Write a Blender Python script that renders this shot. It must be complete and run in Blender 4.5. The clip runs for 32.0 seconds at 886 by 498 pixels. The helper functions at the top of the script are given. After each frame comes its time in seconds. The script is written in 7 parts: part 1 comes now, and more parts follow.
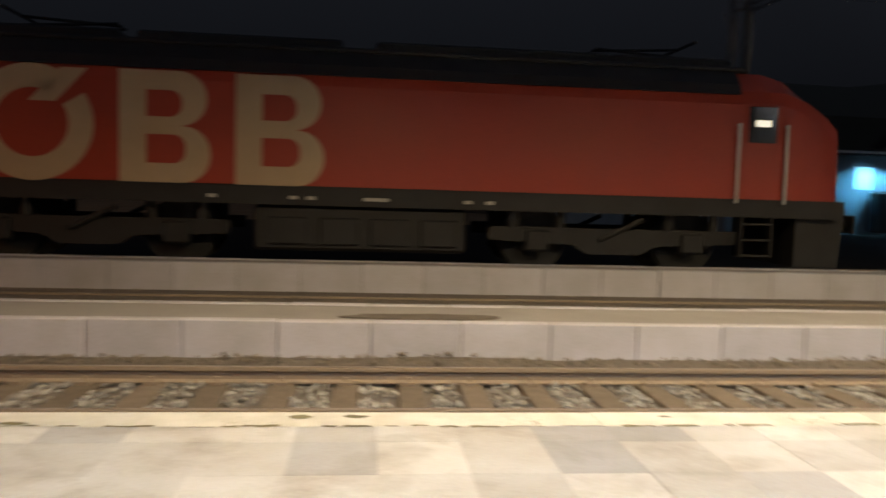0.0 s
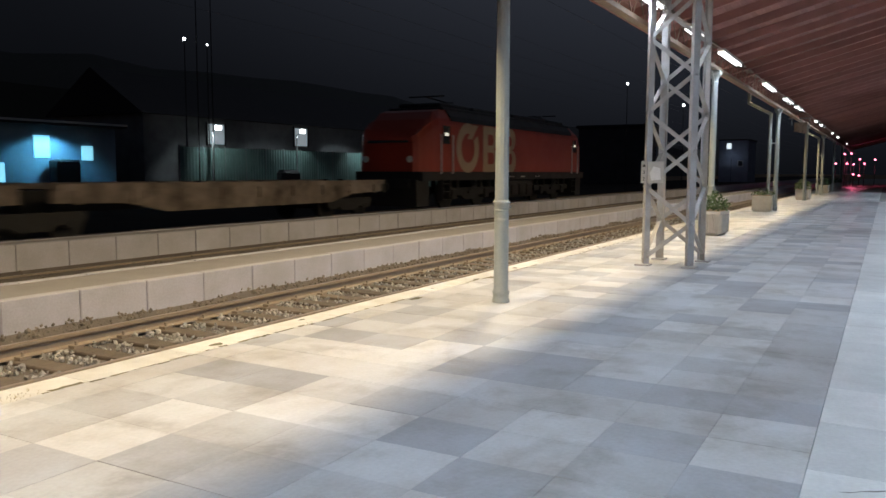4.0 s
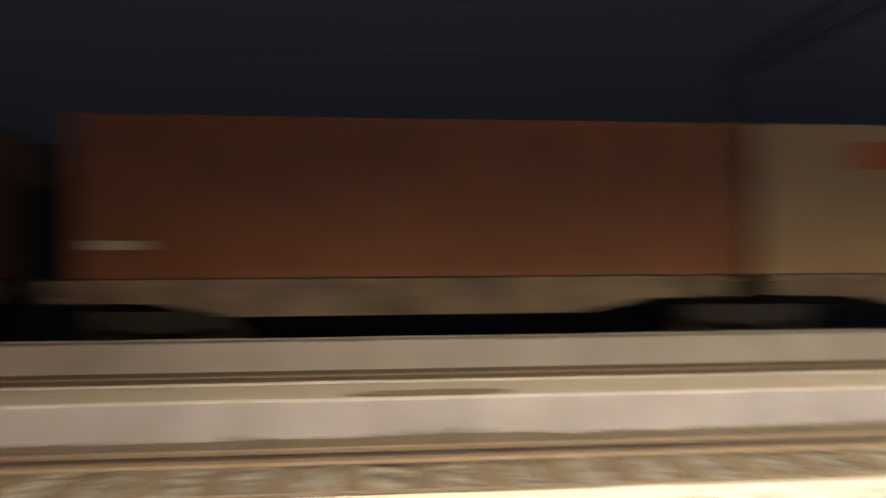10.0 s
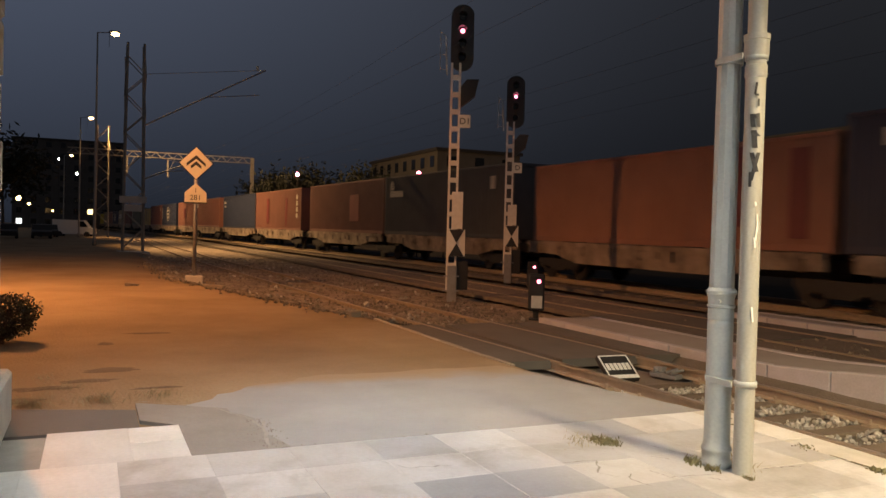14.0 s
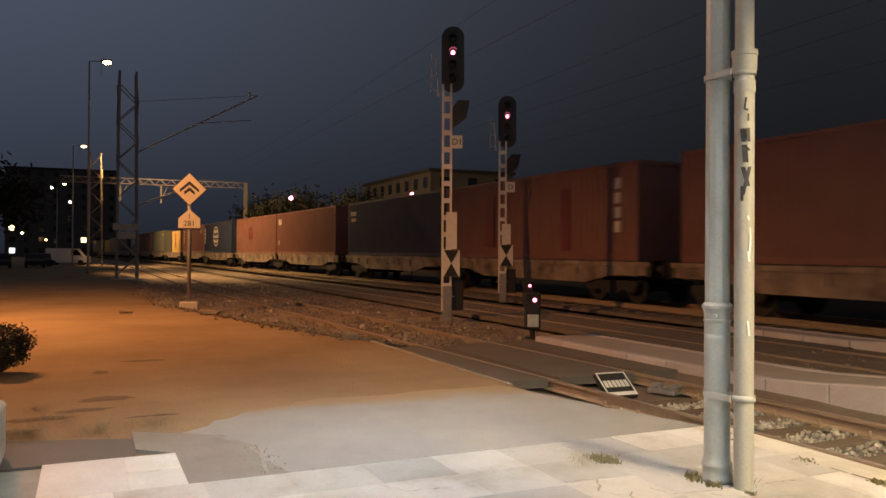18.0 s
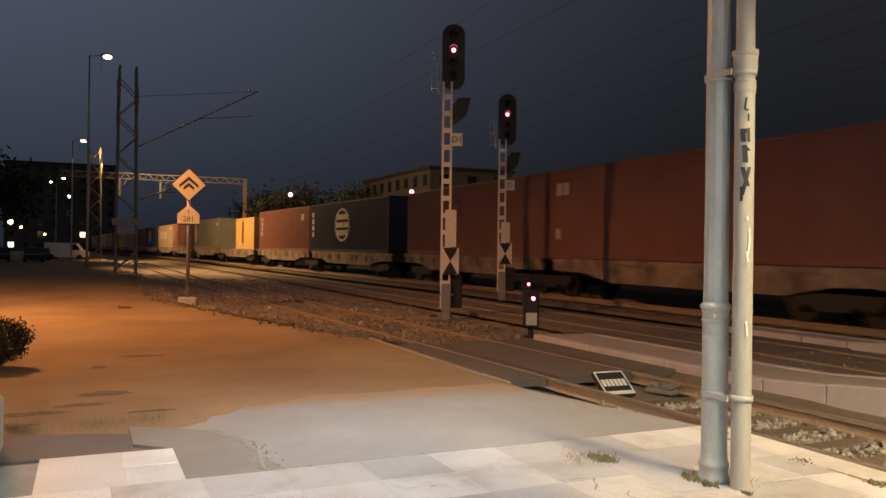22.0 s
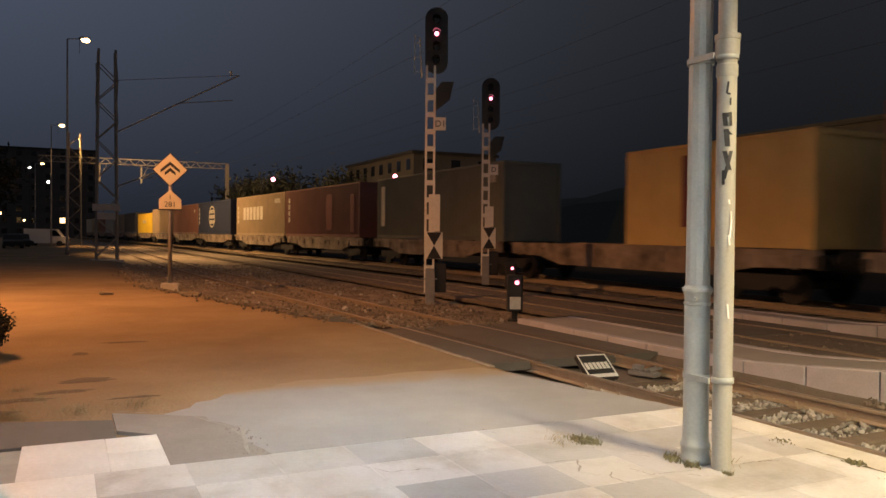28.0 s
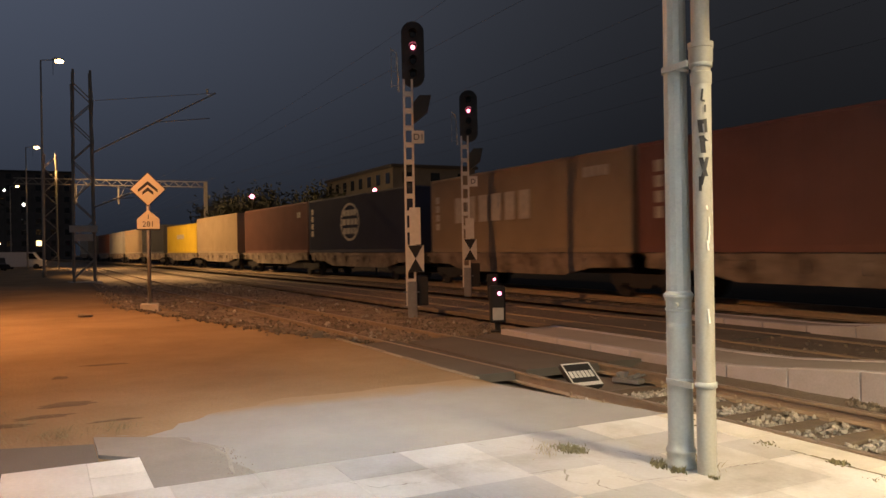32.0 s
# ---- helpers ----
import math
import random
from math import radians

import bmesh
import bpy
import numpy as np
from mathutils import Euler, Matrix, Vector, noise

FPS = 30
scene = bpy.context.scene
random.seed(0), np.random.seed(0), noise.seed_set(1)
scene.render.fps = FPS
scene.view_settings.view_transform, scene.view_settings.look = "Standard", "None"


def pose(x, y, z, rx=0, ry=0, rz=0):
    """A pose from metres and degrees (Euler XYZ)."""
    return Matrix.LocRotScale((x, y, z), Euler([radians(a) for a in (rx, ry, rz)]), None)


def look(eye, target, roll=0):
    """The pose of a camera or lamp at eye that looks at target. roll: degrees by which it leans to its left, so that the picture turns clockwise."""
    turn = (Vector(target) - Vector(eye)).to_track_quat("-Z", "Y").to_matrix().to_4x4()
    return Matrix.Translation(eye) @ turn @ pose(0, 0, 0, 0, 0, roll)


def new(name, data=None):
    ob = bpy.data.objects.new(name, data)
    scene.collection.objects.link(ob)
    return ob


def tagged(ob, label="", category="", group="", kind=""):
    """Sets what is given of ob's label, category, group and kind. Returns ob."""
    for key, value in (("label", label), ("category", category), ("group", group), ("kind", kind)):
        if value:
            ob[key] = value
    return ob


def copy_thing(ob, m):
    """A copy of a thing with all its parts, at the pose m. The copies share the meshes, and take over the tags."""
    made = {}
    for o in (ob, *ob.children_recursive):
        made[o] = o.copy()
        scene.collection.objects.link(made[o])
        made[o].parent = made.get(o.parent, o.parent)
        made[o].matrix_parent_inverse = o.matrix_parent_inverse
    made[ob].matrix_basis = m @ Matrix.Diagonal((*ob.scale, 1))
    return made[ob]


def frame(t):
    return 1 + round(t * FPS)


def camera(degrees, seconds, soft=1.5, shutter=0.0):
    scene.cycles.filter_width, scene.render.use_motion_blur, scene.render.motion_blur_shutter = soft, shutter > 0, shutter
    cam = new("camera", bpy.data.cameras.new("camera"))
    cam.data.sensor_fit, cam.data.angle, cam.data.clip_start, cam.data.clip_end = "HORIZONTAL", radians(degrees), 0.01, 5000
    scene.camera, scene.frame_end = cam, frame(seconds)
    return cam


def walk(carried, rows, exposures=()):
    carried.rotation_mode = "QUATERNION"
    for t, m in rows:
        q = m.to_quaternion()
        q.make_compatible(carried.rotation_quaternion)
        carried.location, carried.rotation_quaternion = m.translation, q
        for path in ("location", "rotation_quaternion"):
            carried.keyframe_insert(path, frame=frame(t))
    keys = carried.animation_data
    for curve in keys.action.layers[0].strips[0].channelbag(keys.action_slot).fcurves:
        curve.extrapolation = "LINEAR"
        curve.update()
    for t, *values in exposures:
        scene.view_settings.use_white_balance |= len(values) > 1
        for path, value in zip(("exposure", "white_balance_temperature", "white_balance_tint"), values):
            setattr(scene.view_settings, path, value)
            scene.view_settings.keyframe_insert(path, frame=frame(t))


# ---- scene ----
cam = camera(58.83, 32.0, shutter=0.9)
PATH = [
    (0, pose(0, 0.000, 1.6, 85.73, -1.65, -5.72)),
    (0.25, pose(0, 0.000, 1.6, 85.35, -0.90, -10.40)),
    (0.5, pose(0, 0.000, 1.6, 84.98, -0.28, -15.20)),
    (0.75, pose(0, 0.000, 1.6, 84.60, -0.35, -20.35)),
    (1, pose(0, 0.000, 1.6, 84.39, -0.50, -25.20)),
    (1.5, pose(0, 0.000, 1.6, 84.66, -0.68, -33.20)),
    (2, pose(0, 0.000, 1.6, 84.80, -0.60, -40.20)),
    (2.4, pose(0, 0.000, 1.6, 84.90, -0.42, -46.20)),
    (2.8, pose(0, 0.000, 1.6, 84.86, -0.17, -51.60)),
    (3, pose(0, 0.000, 1.6, 84.79, -0.13, -54.34)),
    (3.5, pose(0, 0.000, 1.6, 84.34, -0.27, -58.67)),
    (4, pose(0, 0.000, 1.6, 84.38, -0.16, -60.65)),
    (4.5, pose(0, 0.000, 1.6, 84.44, 0.13, -60.95)),
    (6.5, pose(0, 0.000, 1.6, 84.34, 0.08, -60.65)),
    (7, pose(0, 0.000, 1.6, 84.39, -0.07, -60.50)),
    (7.2, pose(0, 0.000, 1.6, 84.81, -0.04, -60.31)),
    (7.4, pose(0, 0.000, 1.6, 85.31, -0.00, -60.10)),
    (7.6, pose(0, 0.000, 1.6, 85.85, 0.06, -59.84)),
    (7.8, pose(0, 0.000, 1.6, 86.40, 0.12, -59.56)),
    (8, pose(0, 0.000, 1.6, 86.90, 0.19, -59.26)),
    (8.2, pose(0, 0.000, 1.6, 87.31, 0.25, -58.94)),
    (8.5, pose(0, 0.000, 1.6, 87.74, 0.33, -58.64)),
    (8.8, pose(0, 0.000, 1.6, 87.92, 0.36, -59.16)),
    (9, pose(0, 0.000, 1.6, 88.00, 0.46, -57.86)),
    (9.1, pose(0, 0.000, 1.6, 88.05, 0.50, -56.68)),
    (9.2, pose(0, 0.000, 1.6, 88.15, 0.60, -55.07)),
    (9.3, pose(0, 0.002, 1.6, 88.35, 0.75, -52.00)),
    (9.4, pose(0, 0.007, 1.6, 88.55, 0.95, -47.80)),
    (9.5, pose(0, 0.015, 1.6, 88.75, 1.08, -42.20)),
    (9.6, pose(0, 0.026, 1.6, 89.20, 1.00, -35.90)),
    (9.7, pose(0, 0.038, 1.6, 89.75, 0.90, -28.50)),
    (9.8, pose(0, 0.051, 1.6, 90.30, 0.75, -20.60)),
    (9.9, pose(0, 0.065, 1.6, 90.75, 0.55, -12.80)),
    (10, pose(0, 0.079, 1.6, 91.00, 0.37, -5.40)),
    (10.1, pose(0, 0.092, 1.6, 91.10, 0.20, 1.70)),
    (10.2, pose(0, 0.104, 1.6, 91.12, 0.05, 8.40)),
    (10.3, pose(0, 0.115, 1.6, 91.10, -0.10, 14.90)),
    (10.4, pose(0, 0.123, 1.6, 91.00, -0.22, 22.78)),
    (10.5, pose(0, 0.128, 1.6, 90.80, -0.37, 29.26)),
    (10.6, pose(0, 0.130, 1.6, 90.50, -0.47, 36.90)),
    (10.7, pose(0, 0.130, 1.6, 89.93, -0.57, 41.82)),
    (10.8, pose(0, 0.130, 1.6, 89.54, -0.60, 45.32)),
    (10.9, pose(0, 0.130, 1.6, 89.40, -0.83, 48.65)),
    (11, pose(0, 0.130, 1.6, 89.40, -1.14, 51.73)),
    (11.2, pose(0, 0.130, 1.6, 89.46, -1.45, 56.41)),
    (11.4, pose(0, 0.130, 1.6, 89.32, -1.54, 59.67)),
    (11.6, pose(0, 0.130, 1.6, 89.06, -1.50, 61.84)),
    (11.8, pose(0, 0.130, 1.6, 88.75, -1.38, 63.27)),
    (12, pose(0, 0.130, 1.6, 88.47, -1.26, 64.27)),
    (12.5, pose(0, 0.130, 1.6, 88.47, -1.42, 66.11)),
    (13, pose(0, 0.130, 1.6, 88.34, -1.43, 66.18)),
    (13.5, pose(0, 0.130, 1.6, 88.45, -1.44, 66.10)),
    (14, pose(0, 0.130, 1.6, 88.78, -1.50, 66.02)),
    (14.5, pose(0, 0.130, 1.6, 88.98, -1.45, 66.03)),
    (15, pose(0, 0.130, 1.6, 89.24, -1.40, 65.98)),
    (15.5, pose(0, 0.130, 1.6, 89.52, -1.19, 66.13)),
    (17.5, pose(0, 0.130, 1.6, 90.30, -0.49, 65.93)),
    (18, pose(0, 0.130, 1.6, 90.28, -0.26, 65.63)),
    (18.5, pose(0, 0.130, 1.6, 90.23, -0.18, 65.37)),
    (19, pose(0, 0.130, 1.6, 90.32, -0.19, 65.11)),
    (19.5, pose(0, 0.130, 1.6, 90.22, -0.27, 64.87)),
    (20, pose(0, 0.130, 1.6, 90.19, -0.38, 64.92)),
    (20.5, pose(0, 0.130, 1.6, 90.15, -0.46, 64.99)),
    (21, pose(0, 0.130, 1.6, 90.11, -0.51, 65.11)),
    (21.5, pose(0, 0.130, 1.6, 90.11, -0.62, 65.41)),
    (22, pose(0, 0.130, 1.6, 90.11, -0.74, 65.56)),
    (22.5, pose(0, 0.130, 1.6, 90.06, -0.75, 65.88)),
    (23, pose(0, 0.130, 1.6, 90.03, -0.76, 65.96)),
    (23.5, pose(0, 0.130, 1.6, 89.99, -0.73, 66.01)),
    (24, pose(0, 0.130, 1.6, 90.06, -0.75, 66.12)),
    (24.5, pose(0, 0.130, 1.6, 90.01, -0.74, 66.20)),
    (26.5, pose(0, 0.130, 1.6, 89.60, -0.57, 65.74)),
    (27, pose(0, 0.130, 1.6, 89.37, -0.52, 65.22)),
    (27.5, pose(0, 0.130, 1.6, 89.15, -0.54, 64.73)),
    (28, pose(0, 0.130, 1.6, 89.00, -0.52, 64.38)),
    (28.5, pose(0, 0.130, 1.6, 88.90, -0.38, 63.98)),
    (29, pose(0, 0.130, 1.6, 89.05, -0.18, 63.48)),
    (29.5, pose(0, 0.130, 1.6, 89.21, -0.02, 63.12)),
    (30, pose(0, 0.130, 1.6, 89.34, 0.20, 62.97)),
    (30.5, pose(0, 0.130, 1.6, 89.49, 0.41, 62.93)),
    (31, pose(0, 0.130, 1.6, 89.64, 0.70, 62.93)),
    (31.5, pose(0, 0.130, 1.6, 89.81, 0.92, 62.96)),
    (32, pose(0, 0.130, 1.6, 89.91, 0.98, 63.01)),
]
# ---------- light ----------
EXPOSURES = [(0.0, 0.15, 6700, 10), (1.0, -0.15, 6600, 10), (2.0, -0.15, 6500, 10), (9.2, -0.15, 6500, 10), (10.0, 0.40, 6800, 10), (11.2, 1.15, 6800, 10), (13.0, 1.15, 7350, 10), (15.0, 1.15, 7600, 10), (32.0, 1.15, 7600, 10)]
walk(cam, PATH, EXPOSURES)

world = bpy.data.worlds.new("night_sky")
world.use_nodes = True
scene.world = world
bg = world.node_tree.nodes["Background"]
bg.inputs["Color"].default_value = (0.295, 0.335, 0.45, 1)
bg.inputs["Strength"].default_value = 0.030


def town_glow():
    """Night sky that lightens towards the town at the far end of the line, and a little towards the station."""
    nt = world.node_tree
    tc = nt.nodes.new("ShaderNodeTexCoord")
    total = None
    for d, lo, hi, gain in (((-0.906, -0.423, 0.0), 0.22, 1.0, 3.35), ((0.80, 0.0, 0.60), 0.5, 1.0, 4.7)):
        dot = nt.nodes.new("ShaderNodeVectorMath")
        dot.operation = "DOT_PRODUCT"
        dot.inputs[1].default_value = d
        nt.links.new(tc.outputs["Generated"], dot.inputs[0])
        mr = nt.nodes.new("ShaderNodeMapRange")
        mr.inputs["From Min"].default_value, mr.inputs["From Max"].default_value = lo, hi
        mr.inputs["To Min"].default_value, mr.inputs["To Max"].default_value = 0, 1
        nt.links.new(dot.outputs["Value"], mr.inputs["Value"])
        pw = nt.nodes.new("ShaderNodeMath")
        pw.operation = "POWER"
        pw.inputs[1].default_value = 1.9
        nt.links.new(mr.outputs["Result"], pw.inputs[0])
        ma = nt.nodes.new("ShaderNodeMath")
        ma.operation = "MULTIPLY_ADD"
        ma.inputs[1].default_value = gain
        ma.inputs[2].default_value = 0.8
        nt.links.new(pw.outputs[0], ma.inputs[0])
        if total:
            nt.links.new(total, ma.inputs[2])
        else:
            tint = nt.nodes.new("ShaderNodeMix")
            tint.data_type = "RGBA"
            tint.inputs["A"].default_value, tint.inputs["B"].default_value = (0.295, 0.335, 0.45, 1), (0.25, 0.34, 0.58, 1)
            nt.links.new(mr.outputs["Result"], tint.inputs["Factor"])
            nt.links.new(tint.outputs["Result"], bg.inputs["Color"])
        total = ma.outputs[0]
    sc = nt.nodes.new("ShaderNodeMath")
    sc.operation = "MULTIPLY"
    nt.links.new(total, sc.inputs[0])
    xyz = nt.nodes.new("ShaderNodeSeparateXYZ")
    nt.links.new(tc.outputs["Generated"], xyz.inputs[0])
    up = nt.nodes.new("ShaderNodeMapRange")
    up.inputs["From Min"].default_value, up.inputs["From Max"].default_value = 0.0, 0.35
    up.inputs["To Min"].default_value, up.inputs["To Max"].default_value = 0.0065, 0.037
    nt.links.new(xyz.outputs["Z"], up.inputs["Value"])
    nt.links.new(up.outputs["Result"], sc.inputs[1])
    nt.links.new(sc.outputs[0], bg.inputs["Strength"])


town_glow()


def lamp(name, kind, at, watts, colour, target=None, size=0.3, size_y=None, spot=None, blend=0.4, spread=180):
    data = bpy.data.lights.new(name, kind)
    data.energy = watts
    data.color = colour
    if kind == "AREA":
        data.size, data.spread = size, radians(spread)
        if size_y:
            data.shape, data.size_y = "RECTANGLE", size_y
    else:
        data.shadow_soft_size = size
    if kind == "SPOT":
        data.spot_size, data.spot_blend = radians(spot or 120), blend
    ob = new(name, data)
    ob.matrix_world = look(at, target or (at[0], at[1] + 0.001, at[2] - 1))
    return ob


WARM = (1.0, 0.785, 0.455)
COOL = (0.70, 0.83, 1.0)
SODIUM = (1.0, 0.44, 0.17)
# floodlights that stand on the canopy's eave
FLOODS = [(0.6, 5.2, 5.62), (6.6, 5.2, 5.62), (12.6, 5.2, 5.62), (19.0, 5.2, 5.62), (27.0, 5.2, 5.62), (37.0, 5.2, 5.62), (49.0, 5.2, 5.62), (61.0, 5.2, 5.62)]
for fx, fy, fz in FLOODS:
    lamp("flood_light", "SPOT", (fx, fy, fz - 0.1), 1180, WARM, (fx - 0.2, fy - 0.3, 0), 0.06, spot=163, blend=0.65)
# fluorescent fittings under the canopy beam
TUBES = [-1.6, 2.2, 6.0, 10.4, 13.7, 17.3, 21.6, 29.4, 35.4, 39.8, 50.8, 55.0, 66.0, 73.0, 90.0]
for tx in TUBES[:12]:
    lamp("tube_light", "AREA", (tx, 3.66, 4.44), 22 if tx < 0 else 37 if tx < 8 else 46, COOL, size=1.2, size_y=0.12, spread=128)
# added, unseen fittings along the canopy's inner side, by the building: cool fill
INNER = [3.0, 11.0, 19.0, 29.0, 41.0, 54.0, 68.0]
for tx in INNER:
    lamp("tube_light", "AREA", (tx, -1.5, 6.12), 225, (0.60, 0.78, 1.0), size=1.2, size_y=0.12, spread=150)
# an added, unseen fitting at the canopy's open end, to brighten the apron
lamp("tube_light", "AREA", (-4.9, 1.5, 4.78), 40, (0.86, 0.94, 1.0), (-6.9, 2.5, 0), size=1.2, size_y=0.12, spread=92)
# added red glow by the platform's far-end lamps; added lamp lighting the far house
lamp("signal_glow", "POINT", (111.0, 3.6, 2.6), 200, (1.0, 0.16, 0.32), size=0.5)
lamp("facade_fill", "POINT", (147.4, 24.2, 4.3), 22, (0.62, 0.76, 1.0), size=0.2)
# sodium street lamps
STREET = [(-19.5, -5.2, 9.2, 0, 1.9, 4900), (-63.0, 0.2, 15.6, 0, 1.2, 21000), (-100.0, -1.4, 13.8, 0, 1.1, 15500)]
for sx, sy, sz, dx, dy, w in STREET:
    lamp("sodium_light", "SPOT", (sx + dx, sy + dy, sz - 0.22), w, SODIUM if sx > -30 else (1.0, 0.60, 0.27), None if sx > -30 else (sx, sy + dy + 2.3, sz - 1.22), size=0.2, spot=160 if sx > -30 else 144, blend=0.45 if sx > -30 else 0.7)
# lamps that light the yard behind the train
lamp("yard_light", "SPOT", (39.2, 39.4, 4.3), 230, (0.8, 0.95, 1.0), (41, 42.0, 0), 0.15, spot=120)
lamp("yard_light", "SPOT", (48.0, 39.4, 4.5), 230, (0.8, 0.95, 1.0), (48, 42.0, 0), 0.15, spot=120)
for yx, yz in ((56.9, 4.3), (66.0, 4.5)):
    lamp("yard_light", "SPOT", (yx, 39.4, yz - 0.1), 230, (0.8, 0.95, 1.0), (yx, 42.0, 0), 0.15, spot=120)
lamp("yard_light", "SPOT", (27.3, 39.0, 3.2), 260, (0.2, 0.65, 1.0), (27.2, 40, 1.4), 0.15, spot=150)


# ---------- materials ----------
def mat(name, colour, rough=0.6, metal=0.0, colour2=None, scale=6.0, fine=60.0, bump=0.15, stain=0.35, piece=0.0, spec=0.5, dist=0.01, fixed=True, smudge=0.0):
    """Base colour with patchy stains, fine grain, rough and bump; piece: how far each object differs."""
    m = bpy.data.materials.new(name)
    m.use_nodes = True
    nt = m.node_tree
    nodes, links = nt.nodes, nt.links
    bs = nodes["Principled BSDF"]
    tc = nodes.new("ShaderNodeTexCoord")
    geo = nodes.new("ShaderNodeNewGeometry")
    big = nodes.new("ShaderNodeTexNoise")
    big.inputs["Scale"].default_value, big.inputs["Detail"].default_value = scale, 5
    big.inputs["Roughness"].default_value = 0.62
    small = nodes.new("ShaderNodeTexNoise")
    small.inputs["Scale"].default_value, small.inputs["Detail"].default_value = fine, 3
    for n in (big, small):
        links.new(geo.outputs["Position"] if fixed else tc.outputs["Object"], n.inputs["Vector"])
    ramp = nodes.new("ShaderNodeValToRGB")
    ramp.color_ramp.elements[0].position, ramp.color_ramp.elements[1].position = 0.36, 0.68
    links.new(big.outputs["Fac"], ramp.inputs["Fac"])
    c2 = colour2 or tuple(c * 0.55 for c in colour)
    mix = nodes.new("ShaderNodeMix")
    mix.data_type = "RGBA"
    mix.inputs["A"].default_value, mix.inputs["B"].default_value = (*colour, 1), (*c2, 1)
    mul = nodes.new("ShaderNodeMath")
    mul.operation = "MULTIPLY"
    mul.inputs[1].default_value = stain
    links.new(ramp.outputs["Color"], mul.inputs[0])
    links.new(mul.outputs[0], mix.inputs["Factor"])
    hsv = nodes.new("ShaderNodeHueSaturation")
    links.new(mix.outputs["Result"], hsv.inputs["Color"])
    if smudge:
        sn = nodes.new("ShaderNodeTexNoise")
        sn.inputs["Scale"].default_value, sn.inputs["Detail"].default_value = 1.7, 5
        sn.inputs["Roughness"].default_value, sn.inputs["Distortion"].default_value = 0.62, 0.3
        links.new(geo.outputs["Position"], sn.inputs["Vector"])
        sm = nodes.new("ShaderNodeMapRange")
        sm.inputs["From Min"].default_value, sm.inputs["From Max"].default_value = 0.50, 0.70
        sm.inputs["To Min"].default_value, sm.inputs["To Max"].default_value = 0, smudge
        links.new(sn.outputs["Fac"], sm.inputs["Value"])
        dirty = nodes.new("ShaderNodeMix")
        dirty.data_type = "RGBA"
        dirty.inputs["B"].default_value = (0.20, 0.165, 0.115, 1)
        links.new(mix.outputs["Result"], dirty.inputs["A"])
        links.new(sm.outputs["Result"], dirty.inputs["Factor"])
        links.new(dirty.outputs["Result"], hsv.inputs["Color"])
    val = nodes.new("ShaderNodeMapRange")
    val.inputs["To Min"].default_value, val.inputs["To Max"].default_value = 0.86, 1.14
    links.new(small.outputs["Fac"], val.inputs["Value"])
    out = val.outputs["Result"]
    if piece:
        info = nodes.new("ShaderNodeObjectInfo")
        pr = nodes.new("ShaderNodeMapRange")
        pr.inputs["To Min"].default_value, pr.inputs["To Max"].default_value = 1 - piece, 1 + piece
        isl = nodes.new("ShaderNodeMath")
        isl.operation = "ADD"
        links.new(info.outputs["Random"], isl.inputs[0])
        links.new(geo.outputs["Random Per Island"], isl.inputs[1])
        fr = nodes.new("ShaderNodeMath")
        fr.operation = "FRACT"
        links.new(isl.outputs[0], fr.inputs[0])
        links.new(fr.outputs[0], pr.inputs["Value"])
        pm = nodes.new("ShaderNodeMath")
        pm.operation = "MULTIPLY"
        links.new(out, pm.inputs[0])
        links.new(pr.outputs["Result"], pm.inputs[1])
        out = pm.outputs[0]
    links.new(out, hsv.inputs["Value"])
    links.new(hsv.outputs["Color"], bs.inputs["Base Color"])
    rr = nodes.new("ShaderNodeMapRange")
    rr.inputs["To Min"].default_value, rr.inputs["To Max"].default_value = max(0.04, rough - 0.12), min(1, rough + 0.12)
    links.new(big.outputs["Fac"], rr.inputs["Value"])
    links.new(rr.outputs["Result"], bs.inputs["Roughness"])
    bs.inputs["Metallic"].default_value = metal
    bs.inputs["Specular IOR Level"].default_value = spec
    if bump:
        bp = nodes.new("ShaderNodeBump")
        bp.inputs["Strength"].default_value, bp.inputs["Distance"].default_value = bump, dist
        links.new(small.outputs["Fac"], bp.inputs["Height"])
        links.new(bp.outputs["Normal"], bs.inputs["Normal"])
    return m


def glow(name, colour, strength):
    m = bpy.data.materials.new(name)
    m.use_nodes = True
    bs = m.node_tree.nodes["Principled BSDF"]
    bs.inputs["Base Color"].default_value = (*colour, 1)
    bs.inputs["Emission Color"].default_value = (*colour, 1)
    bs.inputs["Emission Strength"].default_value = strength
    return m


M = {}
M["slab"] = mat("pale_stone_slab", (0.72, 0.70, 0.66), 0.37, colour2=(0.5, 0.47, 0.42), scale=2.0, fine=30, bump=0.05, stain=0.5, piece=0.12)
M["joint"] = mat("dirty_joint", (0.30, 0.28, 0.245), 0.9, scale=5)
M["kerbstone"] = mat("kerb_stone", (0.64, 0.61, 0.55), 0.7, colour2=(0.3, 0.27, 0.2), scale=3, piece=0.12, bump=0.3)
M["dirty_kerb"] = mat("dirty_kerb_stone", (0.34, 0.29, 0.23), 0.9, colour2=(0.2, 0.15, 0.1), scale=3, piece=0.12, bump=0.3)
M["concrete"] = mat("pale_concrete", (0.50, 0.485, 0.545), 0.8, colour2=(0.33, 0.315, 0.30), scale=1.2, fine=40, stain=0.5, piece=0.08)
M["island_top"] = mat("island_gravel_top", (0.33, 0.308, 0.30), 0.9, colour2=(0.24, 0.215, 0.205), scale=1.2, fine=90, bump=0.5)
M["ballast"] = mat("ballast_bed", (0.19, 0.16, 0.135), 0.95, colour2=(0.09, 0.07, 0.055), scale=3, fine=45, bump=1.0, dist=0.05)
